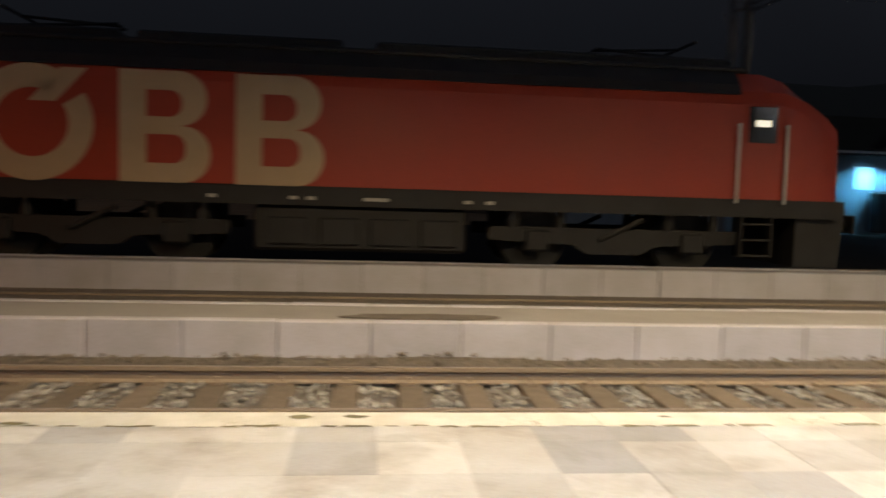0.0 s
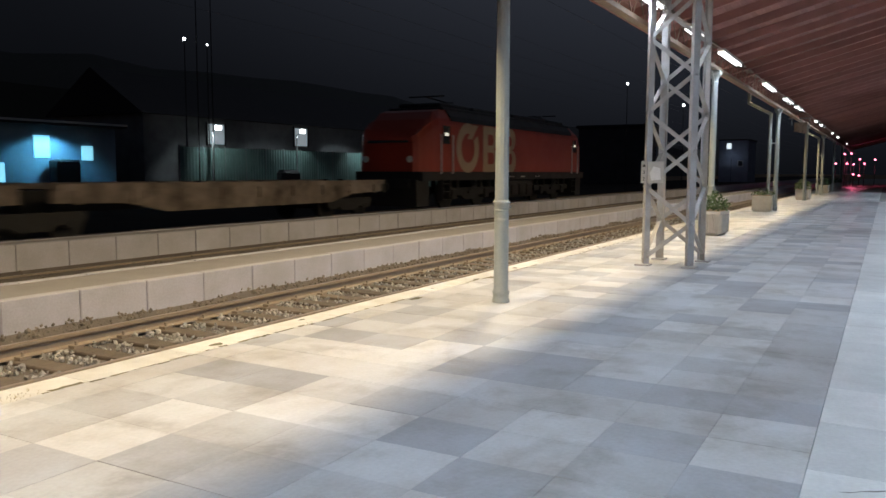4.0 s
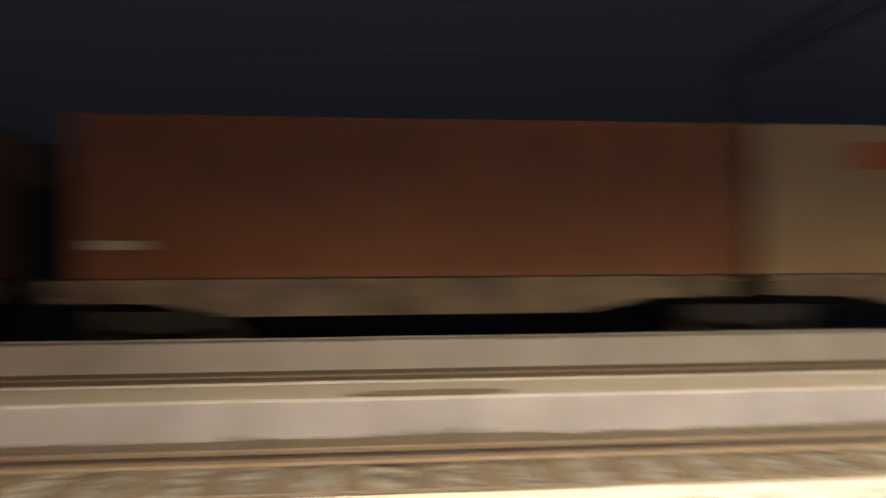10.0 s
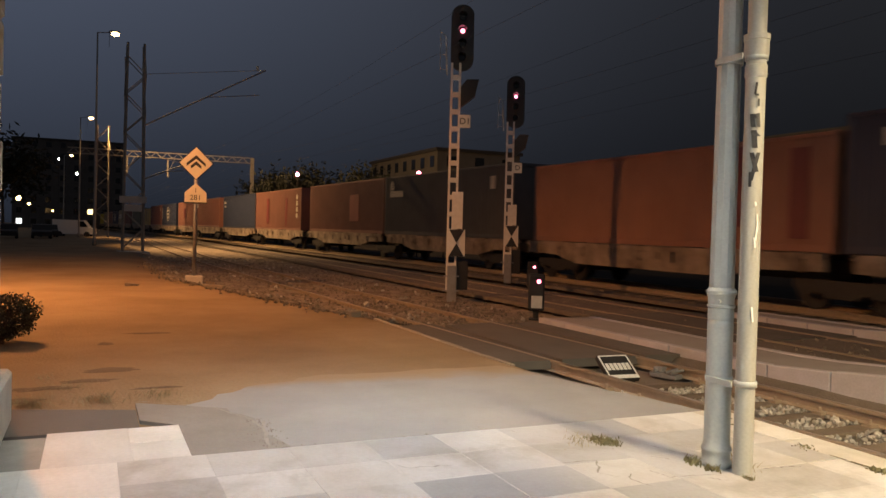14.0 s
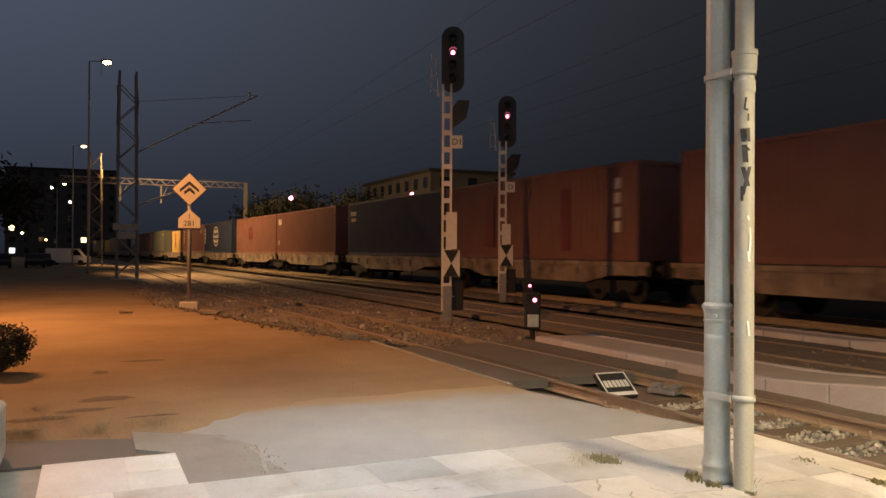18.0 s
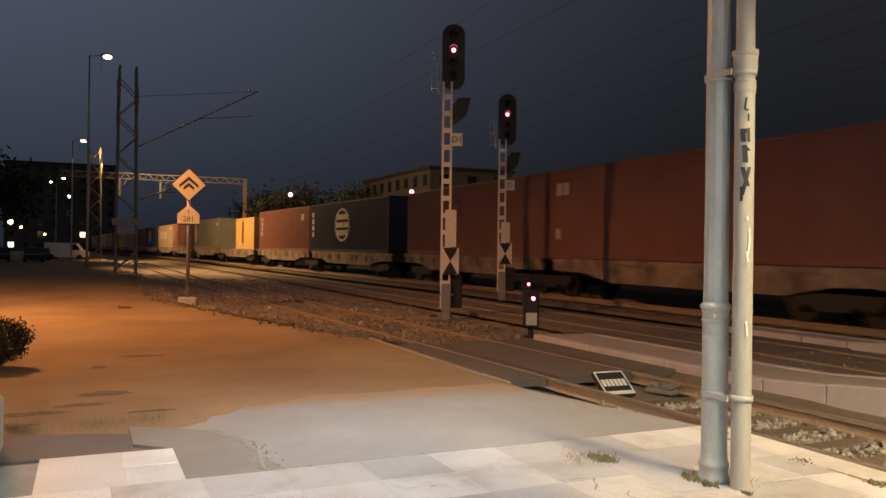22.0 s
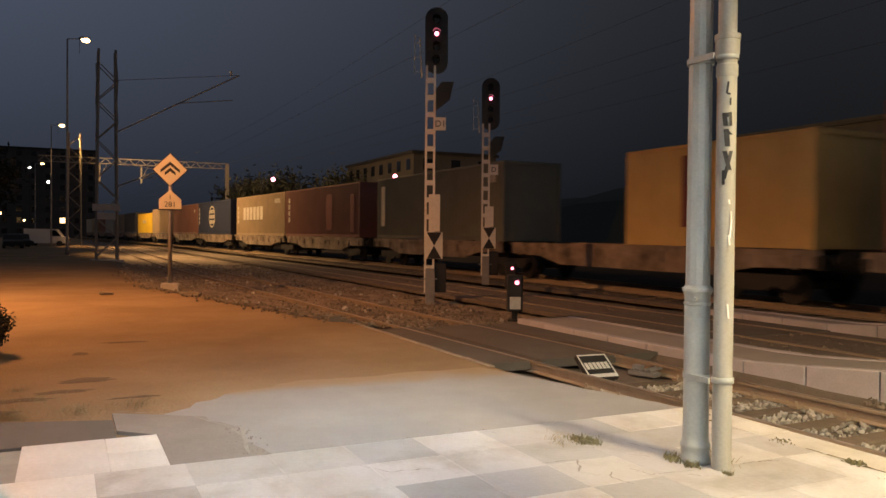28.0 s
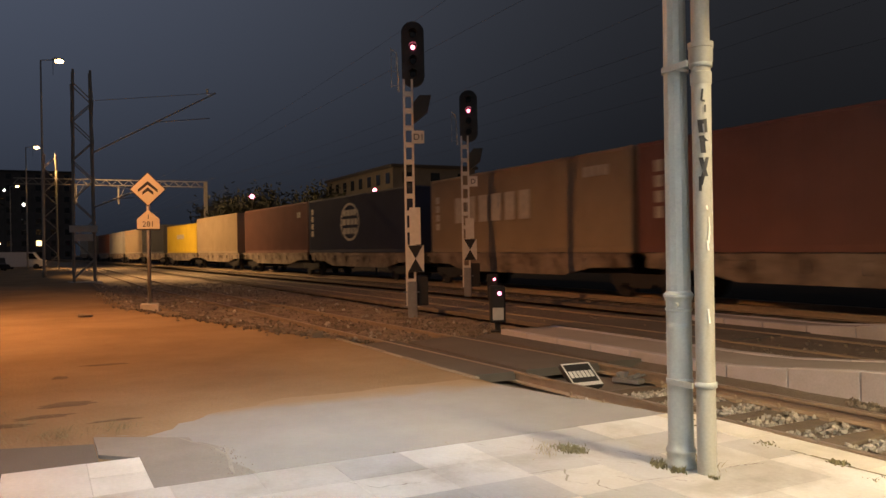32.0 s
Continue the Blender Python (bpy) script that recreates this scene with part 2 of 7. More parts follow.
M["stone"] = mat("ballast_stone", (0.36, 0.345, 0.315), 0.9, colour2=(0.28, 0.23, 0.18), scale=1.4, fine=30, piece=0.4, bump=0.4)
M["stone_brown"] = mat("rusty_ballast_stone", (0.21, 0.175, 0.14), 0.9, colour2=(0.115, 0.09, 0.065), scale=1.4, fine=30, piece=0.35)
M["rail"] = mat("rusty_rail", (0.29, 0.225, 0.165), 0.8, 0.0, colour2=(0.18, 0.135, 0.095), scale=6, fine=70)
M["railhead"] = mat("worn_rail_head", (0.36, 0.30, 0.25), 0.48, 0.5, colour2=(0.15, 0.115, 0.09), scale=4)
M["sleeper"] = mat("weathered_sleeper", (0.16, 0.125, 0.095), 0.9, colour2=(0.07, 0.055, 0.04), scale=7, fine=80, piece=0.25, bump=0.5)
M["dirt"] = mat("packed_dirt", (0.32, 0.228, 0.14), 0.95, colour2=(0.19, 0.125, 0.07), scale=0.35, fine=25, stain=0.7, bump=0.6, dist=0.03, spec=0.12)
M["asphalt"] = mat("worn_asphalt", (0.285, 0.277, 0.27), 0.9, colour2=(0.19, 0.185, 0.18), scale=1.0, fine=110, stain=0.45, bump=0.5)
M["asphalt_patch"] = mat("smooth_asphalt_patch", (0.225, 0.21, 0.19), 0.85, colour2=(0.17, 0.158, 0.14), scale=2.0, fine=60, stain=0.4, bump=0.2)
M["asphalt_dark"] = mat("dark_asphalt", (0.125, 0.112, 0.10), 0.9, colour2=(0.075, 0.066, 0.058), scale=0.9, fine=90, bump=0.5)
M["paint_grey"] = mat("grey_column_paint", (0.34, 0.363, 0.347), 0.42, colour2=(0.24, 0.26, 0.255), scale=5, fine=50, bump=0.05, stain=0.35)
M["paint_cream"] = mat("downpipe_paint", (0.31, 0.31, 0.28), 0.42, colour2=(0.29, 0.28, 0.245), scale=3, fine=50, bump=0.05)
M["lattice"] = mat("lattice_paint", (0.44, 0.43, 0.42), 0.5, colour2=(0.30, 0.24, 0.19), scale=5, stain=0.5, bump=0.1)
M["old_steel"] = mat("weathered_mast_steel", (0.30, 0.28, 0.25), 0.7, 0.1, colour2=(0.13, 0.11, 0.095), scale=3)
M["yard_bed"] = mat("brown_yard_ballast", (0.34, 0.28, 0.23), 0.95, colour2=(0.12, 0.09, 0.068), scale=1.6, fine=35, stain=0.8, bump=0.9, dist=0.05, spec=0.15)
# ground behind the train: its lack of light is painted as black
M["night_ground"] = mat("night_black_ground", (0.035, 0.03, 0.027), 0.98, colour2=(0.02, 0.018, 0.016), scale=0.5, fine=14, bump=0.5, spec=0.05)
M["wood"] = mat("brown_painted_boards", (0.37, 0.178, 0.16), 0.6, colour2=(0.25, 0.118, 0.105), scale=2.5, fine=60, piece=0.15)
M["beam"] = mat("beam_paint", (0.24, 0.17, 0.125), 0.5, colour2=(0.11, 0.085, 0.07), scale=4)
M["dark_steel"] = mat("dark_steel", (0.028, 0.026, 0.025), 0.65, 0.2, scale=8, fixed=False)
M["black"] = mat("black_paint", (0.02, 0.02, 0.022), 0.55, scale=8, bump=0.05)
M["white"] = mat("white_enamel", (0.72, 0.71, 0.68), 0.5, colour2=(0.5, 0.48, 0.44), scale=9, stain=0.4, bump=0.05)
M["plaster"] = mat("building_plaster", (0.42, 0.38, 0.31), 0.85, scale=1.2, stain=0.4)
# render kept near black: the night's darkness is put into the wall colour
M["night_wall"] = mat("night_dark_render", (0.075, 0.07, 0.068), 0.9, scale=0.6, fine=12, stain=0.5)
M["galv"] = mat("galvanised_steel", (0.34, 0.34, 0.35), 0.5, 0.6, scale=9)
M["planter"] = mat("concrete_planter", (0.50, 0.47, 0.42), 0.85, colour2=(0.3, 0.27, 0.22), scale=4)
M["leaf"] = mat("plant_leaf", (0.06, 0.10, 0.03), 0.6, colour2=(0.035, 0.06, 0.02), scale=9, piece=0.4)
# a darkened copy of the leaf colour, with the night shade painted in
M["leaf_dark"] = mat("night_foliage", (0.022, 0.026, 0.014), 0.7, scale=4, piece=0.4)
M["bark"] = mat("bark", (0.07, 0.055, 0.04), 0.9, scale=8)
M["dirt_dark"] = mat("dark_dirt", (0.155, 0.10, 0.058), 0.95, colour2=(0.08, 0.05, 0.03), scale=3, fine=30, bump=0.6, dist=0.03)
M["moss"] = mat("joint_moss", (0.16, 0.14, 0.075), 0.95, colour2=(0.09, 0.075, 0.045), scale=7, piece=0.3)
M["weed"] = mat("green_weed", (0.20, 0.19, 0.10), 0.8, colour2=(0.14, 0.115, 0.06), scale=9, piece=0.4)
M["grass"] = mat("dry_grass", (0.33, 0.28, 0.16), 0.8, scale=8, piece=0.4)
M["matt_black"] = mat("dull_dark_paint", (0.012, 0.011, 0.011), 0.95, scale=8, bump=0.0, spec=0.05)
M["glass"] = mat("dark_glass", (0.012, 0.014, 0.016), 0.08, scale=3, bump=0.0, fixed=False)
M["tube"] = glow("fluorescent_tube", (0.95, 0.97, 1.0), 9)
M["sodium"] = glow("sodium_bulb", (1.0, 0.62, 0.27), 9)
M["redlamp"] = glow("signal_lamp_red", (1.0, 0.20, 0.36), 4)
M["redspot"] = glow("far_red_lamp", (1.0, 0.2, 0.36), 9)
M["whitespot"] = glow("far_white_lamp", (0.95, 0.97, 1.0), 12)
M["cablamp"] = glow("cab_window_glow", (1.0, 0.93, 0.74), 0.8)


def dusted(m, lo, hi, colour):
    """Blown dirt that thins out across a surface along x, from hi to lo, with a ragged edge."""
    nt = m.node_tree
    bs = nt.nodes["Principled BSDF"]
    base = bs.inputs["Base Color"].links[0].from_socket
    geo = nt.nodes.new("ShaderNodeNewGeometry")
    xyz = nt.nodes.new("ShaderNodeSeparateXYZ")
    nt.links.new(geo.outputs["Position"], xyz.inputs[0])
    ns = nt.nodes.new("ShaderNodeTexNoise")
    ns.inputs["Scale"].default_value, ns.inputs["Detail"].default_value = 1.6, 6
    nt.links.new(geo.outputs["Position"], ns.inputs["Vector"])
    ma = nt.nodes.new("ShaderNodeMath")
    ma.operation = "MULTIPLY_ADD"
    ma.inputs[1].default_value = 0.8
    nt.links.new(ns.outputs["Fac"], ma.inputs[0])
    nt.links.new(xyz.outputs["X"], ma.inputs[2])
    mr = nt.nodes.new("ShaderNodeMapRange")
    mr.interpolation_type = "SMOOTHSTEP"
    mr.inputs["From Min"].default_value, mr.inputs["From Max"].default_value = lo + 0.4, hi + 0.4
    mr.inputs["To Min"].default_value, mr.inputs["To Max"].default_value = 1, 0
    nt.links.new(ma.outputs[0], mr.inputs["Value"])
    mix = nt.nodes.new("ShaderNodeMix")
    mix.data_type = "RGBA"
    mix.inputs["B"].default_value = (*colour, 1)
    nt.links.new(mr.outputs["Result"], mix.inputs["Factor"])
    nt.links.new(base, mix.inputs["A"])
    nt.links.new(mix.outputs["Result"], bs.inputs["Base Color"])


dusted(M["asphalt"], -8.3, -7.75, (0.30, 0.21, 0.125))


# ---------- mesh helpers ----------
def box(bm, x0, x1, y0, y1, z0, z1, bevel=0.0):
    vs = [bm.verts.new((x, y, z)) for x in (x0, x1) for y in (y0, y1) for z in (z0, z1)]
    fs = [bm.faces.new([vs[i] for i in f]) for f in ((0, 1, 3, 2), (4, 6, 7, 5), (0, 4, 5, 1), (2, 3, 7, 6), (0, 2, 6, 4), (1, 5, 7, 3))]
    if bevel:
        bmesh.ops.bevel(bm, geom=list({e for f in fs for e in f.edges}), offset=bevel, segments=1, affect="EDGES")
    return bm


def rod(bm, a, b, r0, r1=None, seg=10, caps=True):
    a, b = Vector(a), Vector(b)
    r1 = r0 if r1 is None else r1
    q = (b - a).to_track_quat("Z", "Y").to_matrix()
    rings = []
    for p, r in ((a, r0), (b, r1)):
        rings.append([bm.verts.new(p + q @ Vector((r * math.cos(2 * math.pi * k / seg), r * math.sin(2 * math.pi * k / seg), 0))) for k in range(seg)])
    for k in range(seg):
        f = bm.faces.new((rings[0][k], rings[0][(k + 1) % seg], rings[1][(k + 1) % seg], rings[1][k]))
        f.smooth = seg > 6
    if caps:
        bm.faces.new(rings[0][::-1])
        bm.faces.new(rings[1])
    return bm


def lathe(bm, prof, seg=20, at=(0, 0, 0)):
    """Turned form: prof is a row of (radius, height)."""
    rings = [[bm.verts.new((at[0] + r * math.cos(2 * math.pi * k / seg), at[1] + r * math.sin(2 * math.pi * k / seg), at[2] + h)) for k in range(seg)] for r, h in prof]
    for a, b in zip(rings, rings[1:]):
        for k in range(seg):
            bm.faces.new((a[k], a[(k + 1) % seg], b[(k + 1) % seg], b[k])).smooth = True
    bm.faces.new(rings[0][::-1])
    bm.faces.new(rings[-1])
    return bm


def bar(bm, a, b, w, h):
    """A flat bar of section w x h from a to b, w lying level where it can."""
    a, b = Vector(a), Vector(b)
    d = (b - a).normalized()
    s = d.cross(Vector((0, 0, 1)))
    s = Vector((1, 0, 0)) if s.length < 1e-4 else s.normalized()
    u = s.cross(d)
    v = [bm.verts.new(p + s * (i * w / 2) + u * (j * h / 2)) for p in (a, b) for i, j in ((-1, -1), (1, -1), (1, 1), (-1, 1))]
    for f in ((3, 2, 1, 0), (4, 5, 6, 7), (0, 1, 5, 4), (1, 2, 6, 5), (2, 3, 7, 6), (3, 0, 4, 7)):
        bm.faces.new([v[i] for i in f])
    return bm


def prism(bm, pts, axis, lo, hi):
    """A flat outline pushed through from lo to hi along an axis; pts are the other two coordinates."""
    def place(p, d):
        return {"x": (d, p[0], p[1]), "y": (p[0], d, p[1]), "z": (p[0], p[1], d)}[axis]
    a = [bm.verts.new(place(p, lo)) for p in pts]
    b = [bm.verts.new(place(p, hi)) for p in pts]
    n = len(pts)
    for k in range(n):
        bm.faces.new((a[k], a[(k + 1) % n], b[(k + 1) % n], b[k]))
    bm.faces.new(a[::-1])
    bm.faces.new(b)
    return bm


def B():
    return bmesh.new()


def to_mesh(name, bm, material):
    bmesh.ops.recalc_face_normals(bm, faces=bm.faces)
    for e in bm.edges:
        if len(e.link_faces) == 2 and e.link_faces[0].smooth and e.calc_face_angle(0) > 0.6:
            e.smooth = False
    me = bpy.data.meshes.new(name)
    bm.to_mesh(me)
    bm.free()
    me.materials.append(material)
    return me


def part(name, bm, material, parent, label="", at=None):
    ob = new(name, to_mesh(name, bm, material))
    ob.parent = parent
    if at is not None:
        ob.matrix_basis = at
    if label:
        tagged(ob, label)
    return ob


def solid(name, bm, material, label, category, group="", kind="", at=None):
    ob = new(name, to_mesh(name, bm, material))
    if at is not None:
        ob.matrix_basis = at
    return tagged(ob, label, category, group, kind)


def thing(name, label, category, group="", at=None, kind=""):
    ob = new(name)
    ob.empty_display_size = 0.2
    if at is not None:
        ob.matrix_basis = at
    return tagged(ob, label, category, group, kind)


def letters(text, size, material, parent, at, name="lettering", depth=0.003):
    cu = bpy.data.curves.new(name, "FONT")
    cu.body, cu.size, cu.extrude = text, size, depth
    cu.align_x, cu.align_y = "CENTER", "CENTER"
    cu.materials.append(material)
    ob = new(name, cu)
    ob.parent = parent
    ob.matrix_basis = at
    return ob


# ---------- plan ----------
RAIL3 = 0.10          # head of the far track's rails
EDGE = 5.53           # platform edge


def yc(x):
    """Centre line of the far track, which bends towards the platform side past x = 0."""
    if x >= 0:
        return 15.45 + 0.9 * min(1.0, x / 36)
    if x >= -30:
        return 15.45
    return 15.45 - 0.06 * (-30 - x)


def bend(x, y):
    """Lines between the platform and the far track follow its bend in part."""
    w = min(1.0, max(0.0, (y - 8.5) / 7.85))
    return y + (yc(min(x, 0)) - 15.45) * w


def rise(x):
    """The far track climbs a little towards the open line."""
    return 0.0025 * min(80.0, max(0.0, -x))


def dirt_edge(x):
    """Where the packed dirt ends beside the near track, past the crossing."""
    return max(2.3, 4.85 - 0.224 * (-13.8 - x))


def gz(x, y):
    """Height of the yard's bed."""
    if x < -13.9 and dirt_edge(x) < y < 13:
        return -0.04 - 0.28 * min(1.0, (y - dirt_edge(x)) / 1.3) + 0.05 * max(0.0, (y - 8) / 5)
    if y < (5.4 if x > -5.6 or x < -14 else 4.96):
        return -0.04 if x < -5.6 else -0.6
    if y < 8.5:
        return -0.46
    if y < 13:
        return -0.44 + 0.10 * (y - 8.5) / 4.5
    return -0.34 + (0.18 + rise(x)) * min(1.0, (y - 13) / 3)


# ---------- ground ----------
def make_ground():
    gx = [-900, -500, -300, -220] + [-180 + 6 * k for k in range(22)] + [-50 + 1.5 * k for k in range(30)] + [-5.7, -5.5] + [-4 + 4 * k for k in range(30)] + [130, 180, 260, 400, 900]
    gy = [-900, -300, -120, -60, -30, -18, -12, -9, -7, -5, -3.5, -2.5, -1.5, -0.5, 0.5, 1.5, 2.5, 3.3, 4.2, 4.8, 4.94, 4.985, 5.35, 5.5, 6.2, 7, 7.8, 8.6, 9.6, 10.6, 11.6, 12.6, 13.4, 14.4, 15.4, 16.4, 17.4, 18.6, 20, 24, 30, 40, 60, 120, 300, 900]
    bm = B()
    grid = [[bm.verts.new((x, y, gz(x, y) + (0.03 * noise.noise((x * 0.35, y * 0.35, 0)) if x < -15 or y > 18 else 0))) for x in gx] for y in gy]
    for r0, r1 in zip(grid, grid[1:]):
        for k in range(len(gx) - 1):
            bm.faces.new((r0[k], r0[k + 1], r1[k + 1], r1[k])).smooth = True
    return solid("ground", bm, M["dirt"], "brown packed dirt and cinder ground of the station yard", "ground", kind="structure")


make_ground()


def yard_bed():
    """Trodden ballast and cinder between the dirt and the middle track, past the crossing."""
    bm = B()
    rows = []
    for k in range(150):
        x = -13.95 - 0.35 * k - 0.006 * k * k
        e = dirt_edge(x) + 0.35 * noise.noise((x * 0.9, 0, 7)) + 0.12 * noise.noise((x * 3.1, 3, 7))
        rows.append([bm.verts.new((x, y, gz(x, y) + 0.035 + (0.035 * noise.noise((x * 1.3, y * 1.3, 2)) if q else -0.03))) for q, y in enumerate([e + (9.95 - e) * j / 26 for j in range(27)])])
    for a, b in zip(rows, rows[1:]):
        for j in range(26):
            bm.faces.new((a[j], a[j + 1], b[j + 1], b[j])).smooth = True
    solid("yard_bed", bm, M["yard_bed"], "brown trodden ballast bed round the near track", "ballast", kind="structure")


yard_bed()


def strip(name, x0, x1, ya, yb, z, material, label, category, n=60, thick=0.3, kind="structure", follow=True, climb=False):
    bm = B()
    rows = []
    for k in range(n + 1):
        x = x0 + (x1 - x0) * k / n
        p, q = (bend(x, ya), bend(x, yb)) if follow else (ya, yb)
        up = rise(x) if climb else 0.0
        rows.append([bm.verts.new((x, y, zz + up)) for y, zz in ((p, z - thick), (p, z), (q, z), (q, z - thick))])
    for a, b in zip(rows, rows[1:]):
        for i in range(4):
            bm.faces.new((a[i], a[(i + 1) % 4], b[(i + 1) % 4], b[i]))
    bm.faces.new(rows[0])
    bm.faces.new(rows[-1][::-1])
    return solid(name, bm, material, label, category, kind=kind)


# platform slab (its paving is laid on top further down)
bm = B()
box(bm, -5.66, 240, -14, EDGE - 0.02, -0.6, -0.03)
platform = solid("platform", bm, M["joint"], "raised station platform body under stone paving", "platform", kind="structure")

# ballast beds
strip("ballast_bed_near", -220, 220, 5.56, 8.5, -0.385, M["ballast"], "brown ballast bed of the near track", "ballast", n=20, thick=0.1, follow=False)
strip("ballast_bed_middle", -220, 220, 9.9, 12.8, -0.105, M["ballast"], "dark ballast bed of the middle track", "ballast", n=120, thick=0.1)
# this dark sheet stands in for unlit ground behind the train
strip("night_dark_ground", -480, 400, 18.5, 39.0, -0.09, M["night_ground"], "ground of the sidings behind the train, painted black for night", "ground", n=40, thick=0.2, climb=True)
strip("ballast_bed_far", -480, 220, 13.7, 18.6, -0.10, M["ballast"], "dark ballast bed of the far track", "ballast", n=120, thick=0.1, climb=True)


# low island platforms between the tracks
def island(name, x0, x1, ya, yb, z, za, label, block, ramp):
    """Blocks with open joints along both sides, and a gravel top between them; its low end falls to the crossing."""
    top = thing(name, label, "platform", kind="structure")
    n = 90

    def height(x):
        u = min(1.0, max(0.0, (x - ramp[0]) / (ramp[1] - ramp[0])))
        return za + (z - za) * u * u * (3 - 2 * u)
    bm = B()
    rows = []
    for k in range(n + 1):
        x = x0 + (x1 - x0) * (k / n) ** 2.2
        zz = height(x)
        rows.append([bm.verts.new((x, bend(x, y), h)) for y, h in ((ya + 0.05, -0.5), (ya + 0.05, zz - 0.012), (yb - 0.05, zz - 0.012), (yb - 0.05, -0.5))])
    for a, b in zip(rows, rows[1:]):
        for i in range(3):
            bm.faces.new((a[i], a[i + 1], b[i + 1], b[i]))
    bm.faces.new(rows[0])
    part("gravel_top", bm, M["island_top"], top)
    x, k = x0, 0
    while x < x1:
        ln = block if x < 60 else 8 * block
        bm = B()
        zz = height(x + ln / 2)
        for yy, w in ((ya, 0.16), (yb - 0.16, 0.16)):
            y0 = bend(x + ln / 2, yy)
            box(bm, x + 0.008, x + ln - 0.008, y0 + random.uniform(-0.006, 0.006), y0 + w, -0.5, zz + random.uniform(-0.006, 0.006), 0.012)
        for v in bm.verts:
            if v.co.z > -0.4:
                v.co.z += height(v.co.x) - zz
        part("concrete_block", bm, M["concrete"], top)
        x += ln


island("island_platform_near", -13.9, 200, 8.5, 9.89, 0.150, -0.10, "low concrete island platform with pale block edges and gravel top", 1.0, (-8.6, -4.6))
island("island_platform_far", -13.0, 200, 12.8, 13.62, 0.345, 0.03, "second low concrete island platform with pale block edges", 1.0, (-10.0, -6.6))


bm = B()
rnd = random.Random(5)
prism(bm, [(0.66 + 0.95 * math.cos(a) * rnd.uniform(0.75, 1.1), 8.86 + 0.2 * math.sin(a) * rnd.uniform(0.7, 1.1)) for a in [2 * math.pi * k / 18 for k in range(18)]], "z", 0.140, 0.162)
solid("soil_patch", bm, M["ballast"], "dark soil patch on the island's broken edge", "soil", kind="structure")


# ---------- tracks ----------
def rail_run(bm, x0, x1, y, z, follow, climb, step=3.0):
    """A rail with foot, web and head."""
    prof = [(-0.065, -0.155), (0.065, -0.155), (0.065, -0.142), (0.012, -0.125), (0.012, -0.045), (0.036, -0.038), (0.036, -0.006), (0.03, 0), (-0.03, 0), (-0.036, -0.006), (-0.036, -0.038), (-0.012, -0.045), (-0.012, -0.125), (-0.065, -0.142)]
    n = max(1, int((x1 - x0) / step)) if follow else 6
    rows = []
    for k in range(n + 1):
        x = x0 + (x1 - x0) * k / n
        c = follow(x) if follow else 0.0
        up = rise(x) if climb else 0.0
        rows.append([bm.verts.new((x, y + c + p, z + h + up)) for p, h in prof])
    m = len(prof)
    for a, b in zip(rows, rows[1:]):
        for i in range(m):
            bm.faces.new((a[i], a[(i + 1) % m], b[(i + 1) % m], b[i]))


def track(name, label, cy, z, x0, x1, follow, sleepers, climb=False):
    top = thing(name, label, "railway track", kind="structure")
    for s in (-0.754, 0.754):
        bm = B()
        rail_run(bm, x0, x1, cy + s, z, follow, climb)
        part("rail", bm, M["rail"], top)
        bm = B()
        n = 80
        prev = None
        for k in range(n + 1):
            x = x0 + (x1 - x0) * k / n
            c = follow(x) if follow else 0.0
            now = [bm.verts.new((x, cy + s + c + w, z + 0.002 + (rise(x) if climb else 0))) for w in (-0.026, 0.026)]
            if prev:
                bm.faces.new((prev[0], now[0], now[1], prev[1]))
            prev = now
        part("rail_head", bm, M["railhead"], top)
    bm = B()
    box(bm, -0.12, 0.12, -1.25, 1.25, -0.16, 0, 0.012)
    me = to_mesh("sleeper", bm, M["sleeper"])
    fast = B()
    for s in (-0.754, 0.754):
        for d in (-0.115, 0.115):
            box(fast, -0.06, 0.06, s + d - 0.05, s + d + 0.05, 0, 0.035)
            rod(fast, (0, s + d, 0.03), (0, s + d, 0.08), 0.018, seg=6)
    fm = to_mesh("rail_fastening", fast, M["rail"])
    for x in sleepers:
        ob = new("sleeper", me)
        ob.parent = top
        c = follow(x) if follow else 0.0
        ob.matrix_basis = pose(x, cy + c + random.uniform(-0.03, 0.03), z - 0.155 + (rise(x) if climb else 0), 0, random.uniform(-0.6, 0.6), random.uniform(-1.2, 1.2))
        if -10 < x < 28:
            fo = new("rail_fastening", fm)
            fo.parent = top
            fo.matrix_basis = pose(x, cy + c, z - 0.155)
    return top


track("track_near", "rusty rails on weathered sleepers in pale ballast beside the platform", 7.05, -0.19, -200, 200, lambda x: -0.036 * min(39.0, max(0.0, -6 - x)), [-8.2 + 0.62 * k for k in range(110)] + [-14.4 - 0.62 * k for k in range(60)])
track("track_middle", "middle track between the two island platforms", 11.35, -0.08, -200, 200, lambda x: bend(x, 11.35) - 11.35, [-48 + 0.62 * k for k in range(60)])
track("track_far", "far track that the freight train runs on", 15.45, RAIL3, -480, 320, lambda x: yc(x) - 15.45, [-60 + 0.65 * k for k in range(80)], climb=True)


# ---------- canopy ----------
SLOPE = 0.275


def roof_z(y):
    return 5.16 + SLOPE * (3.4 - y)


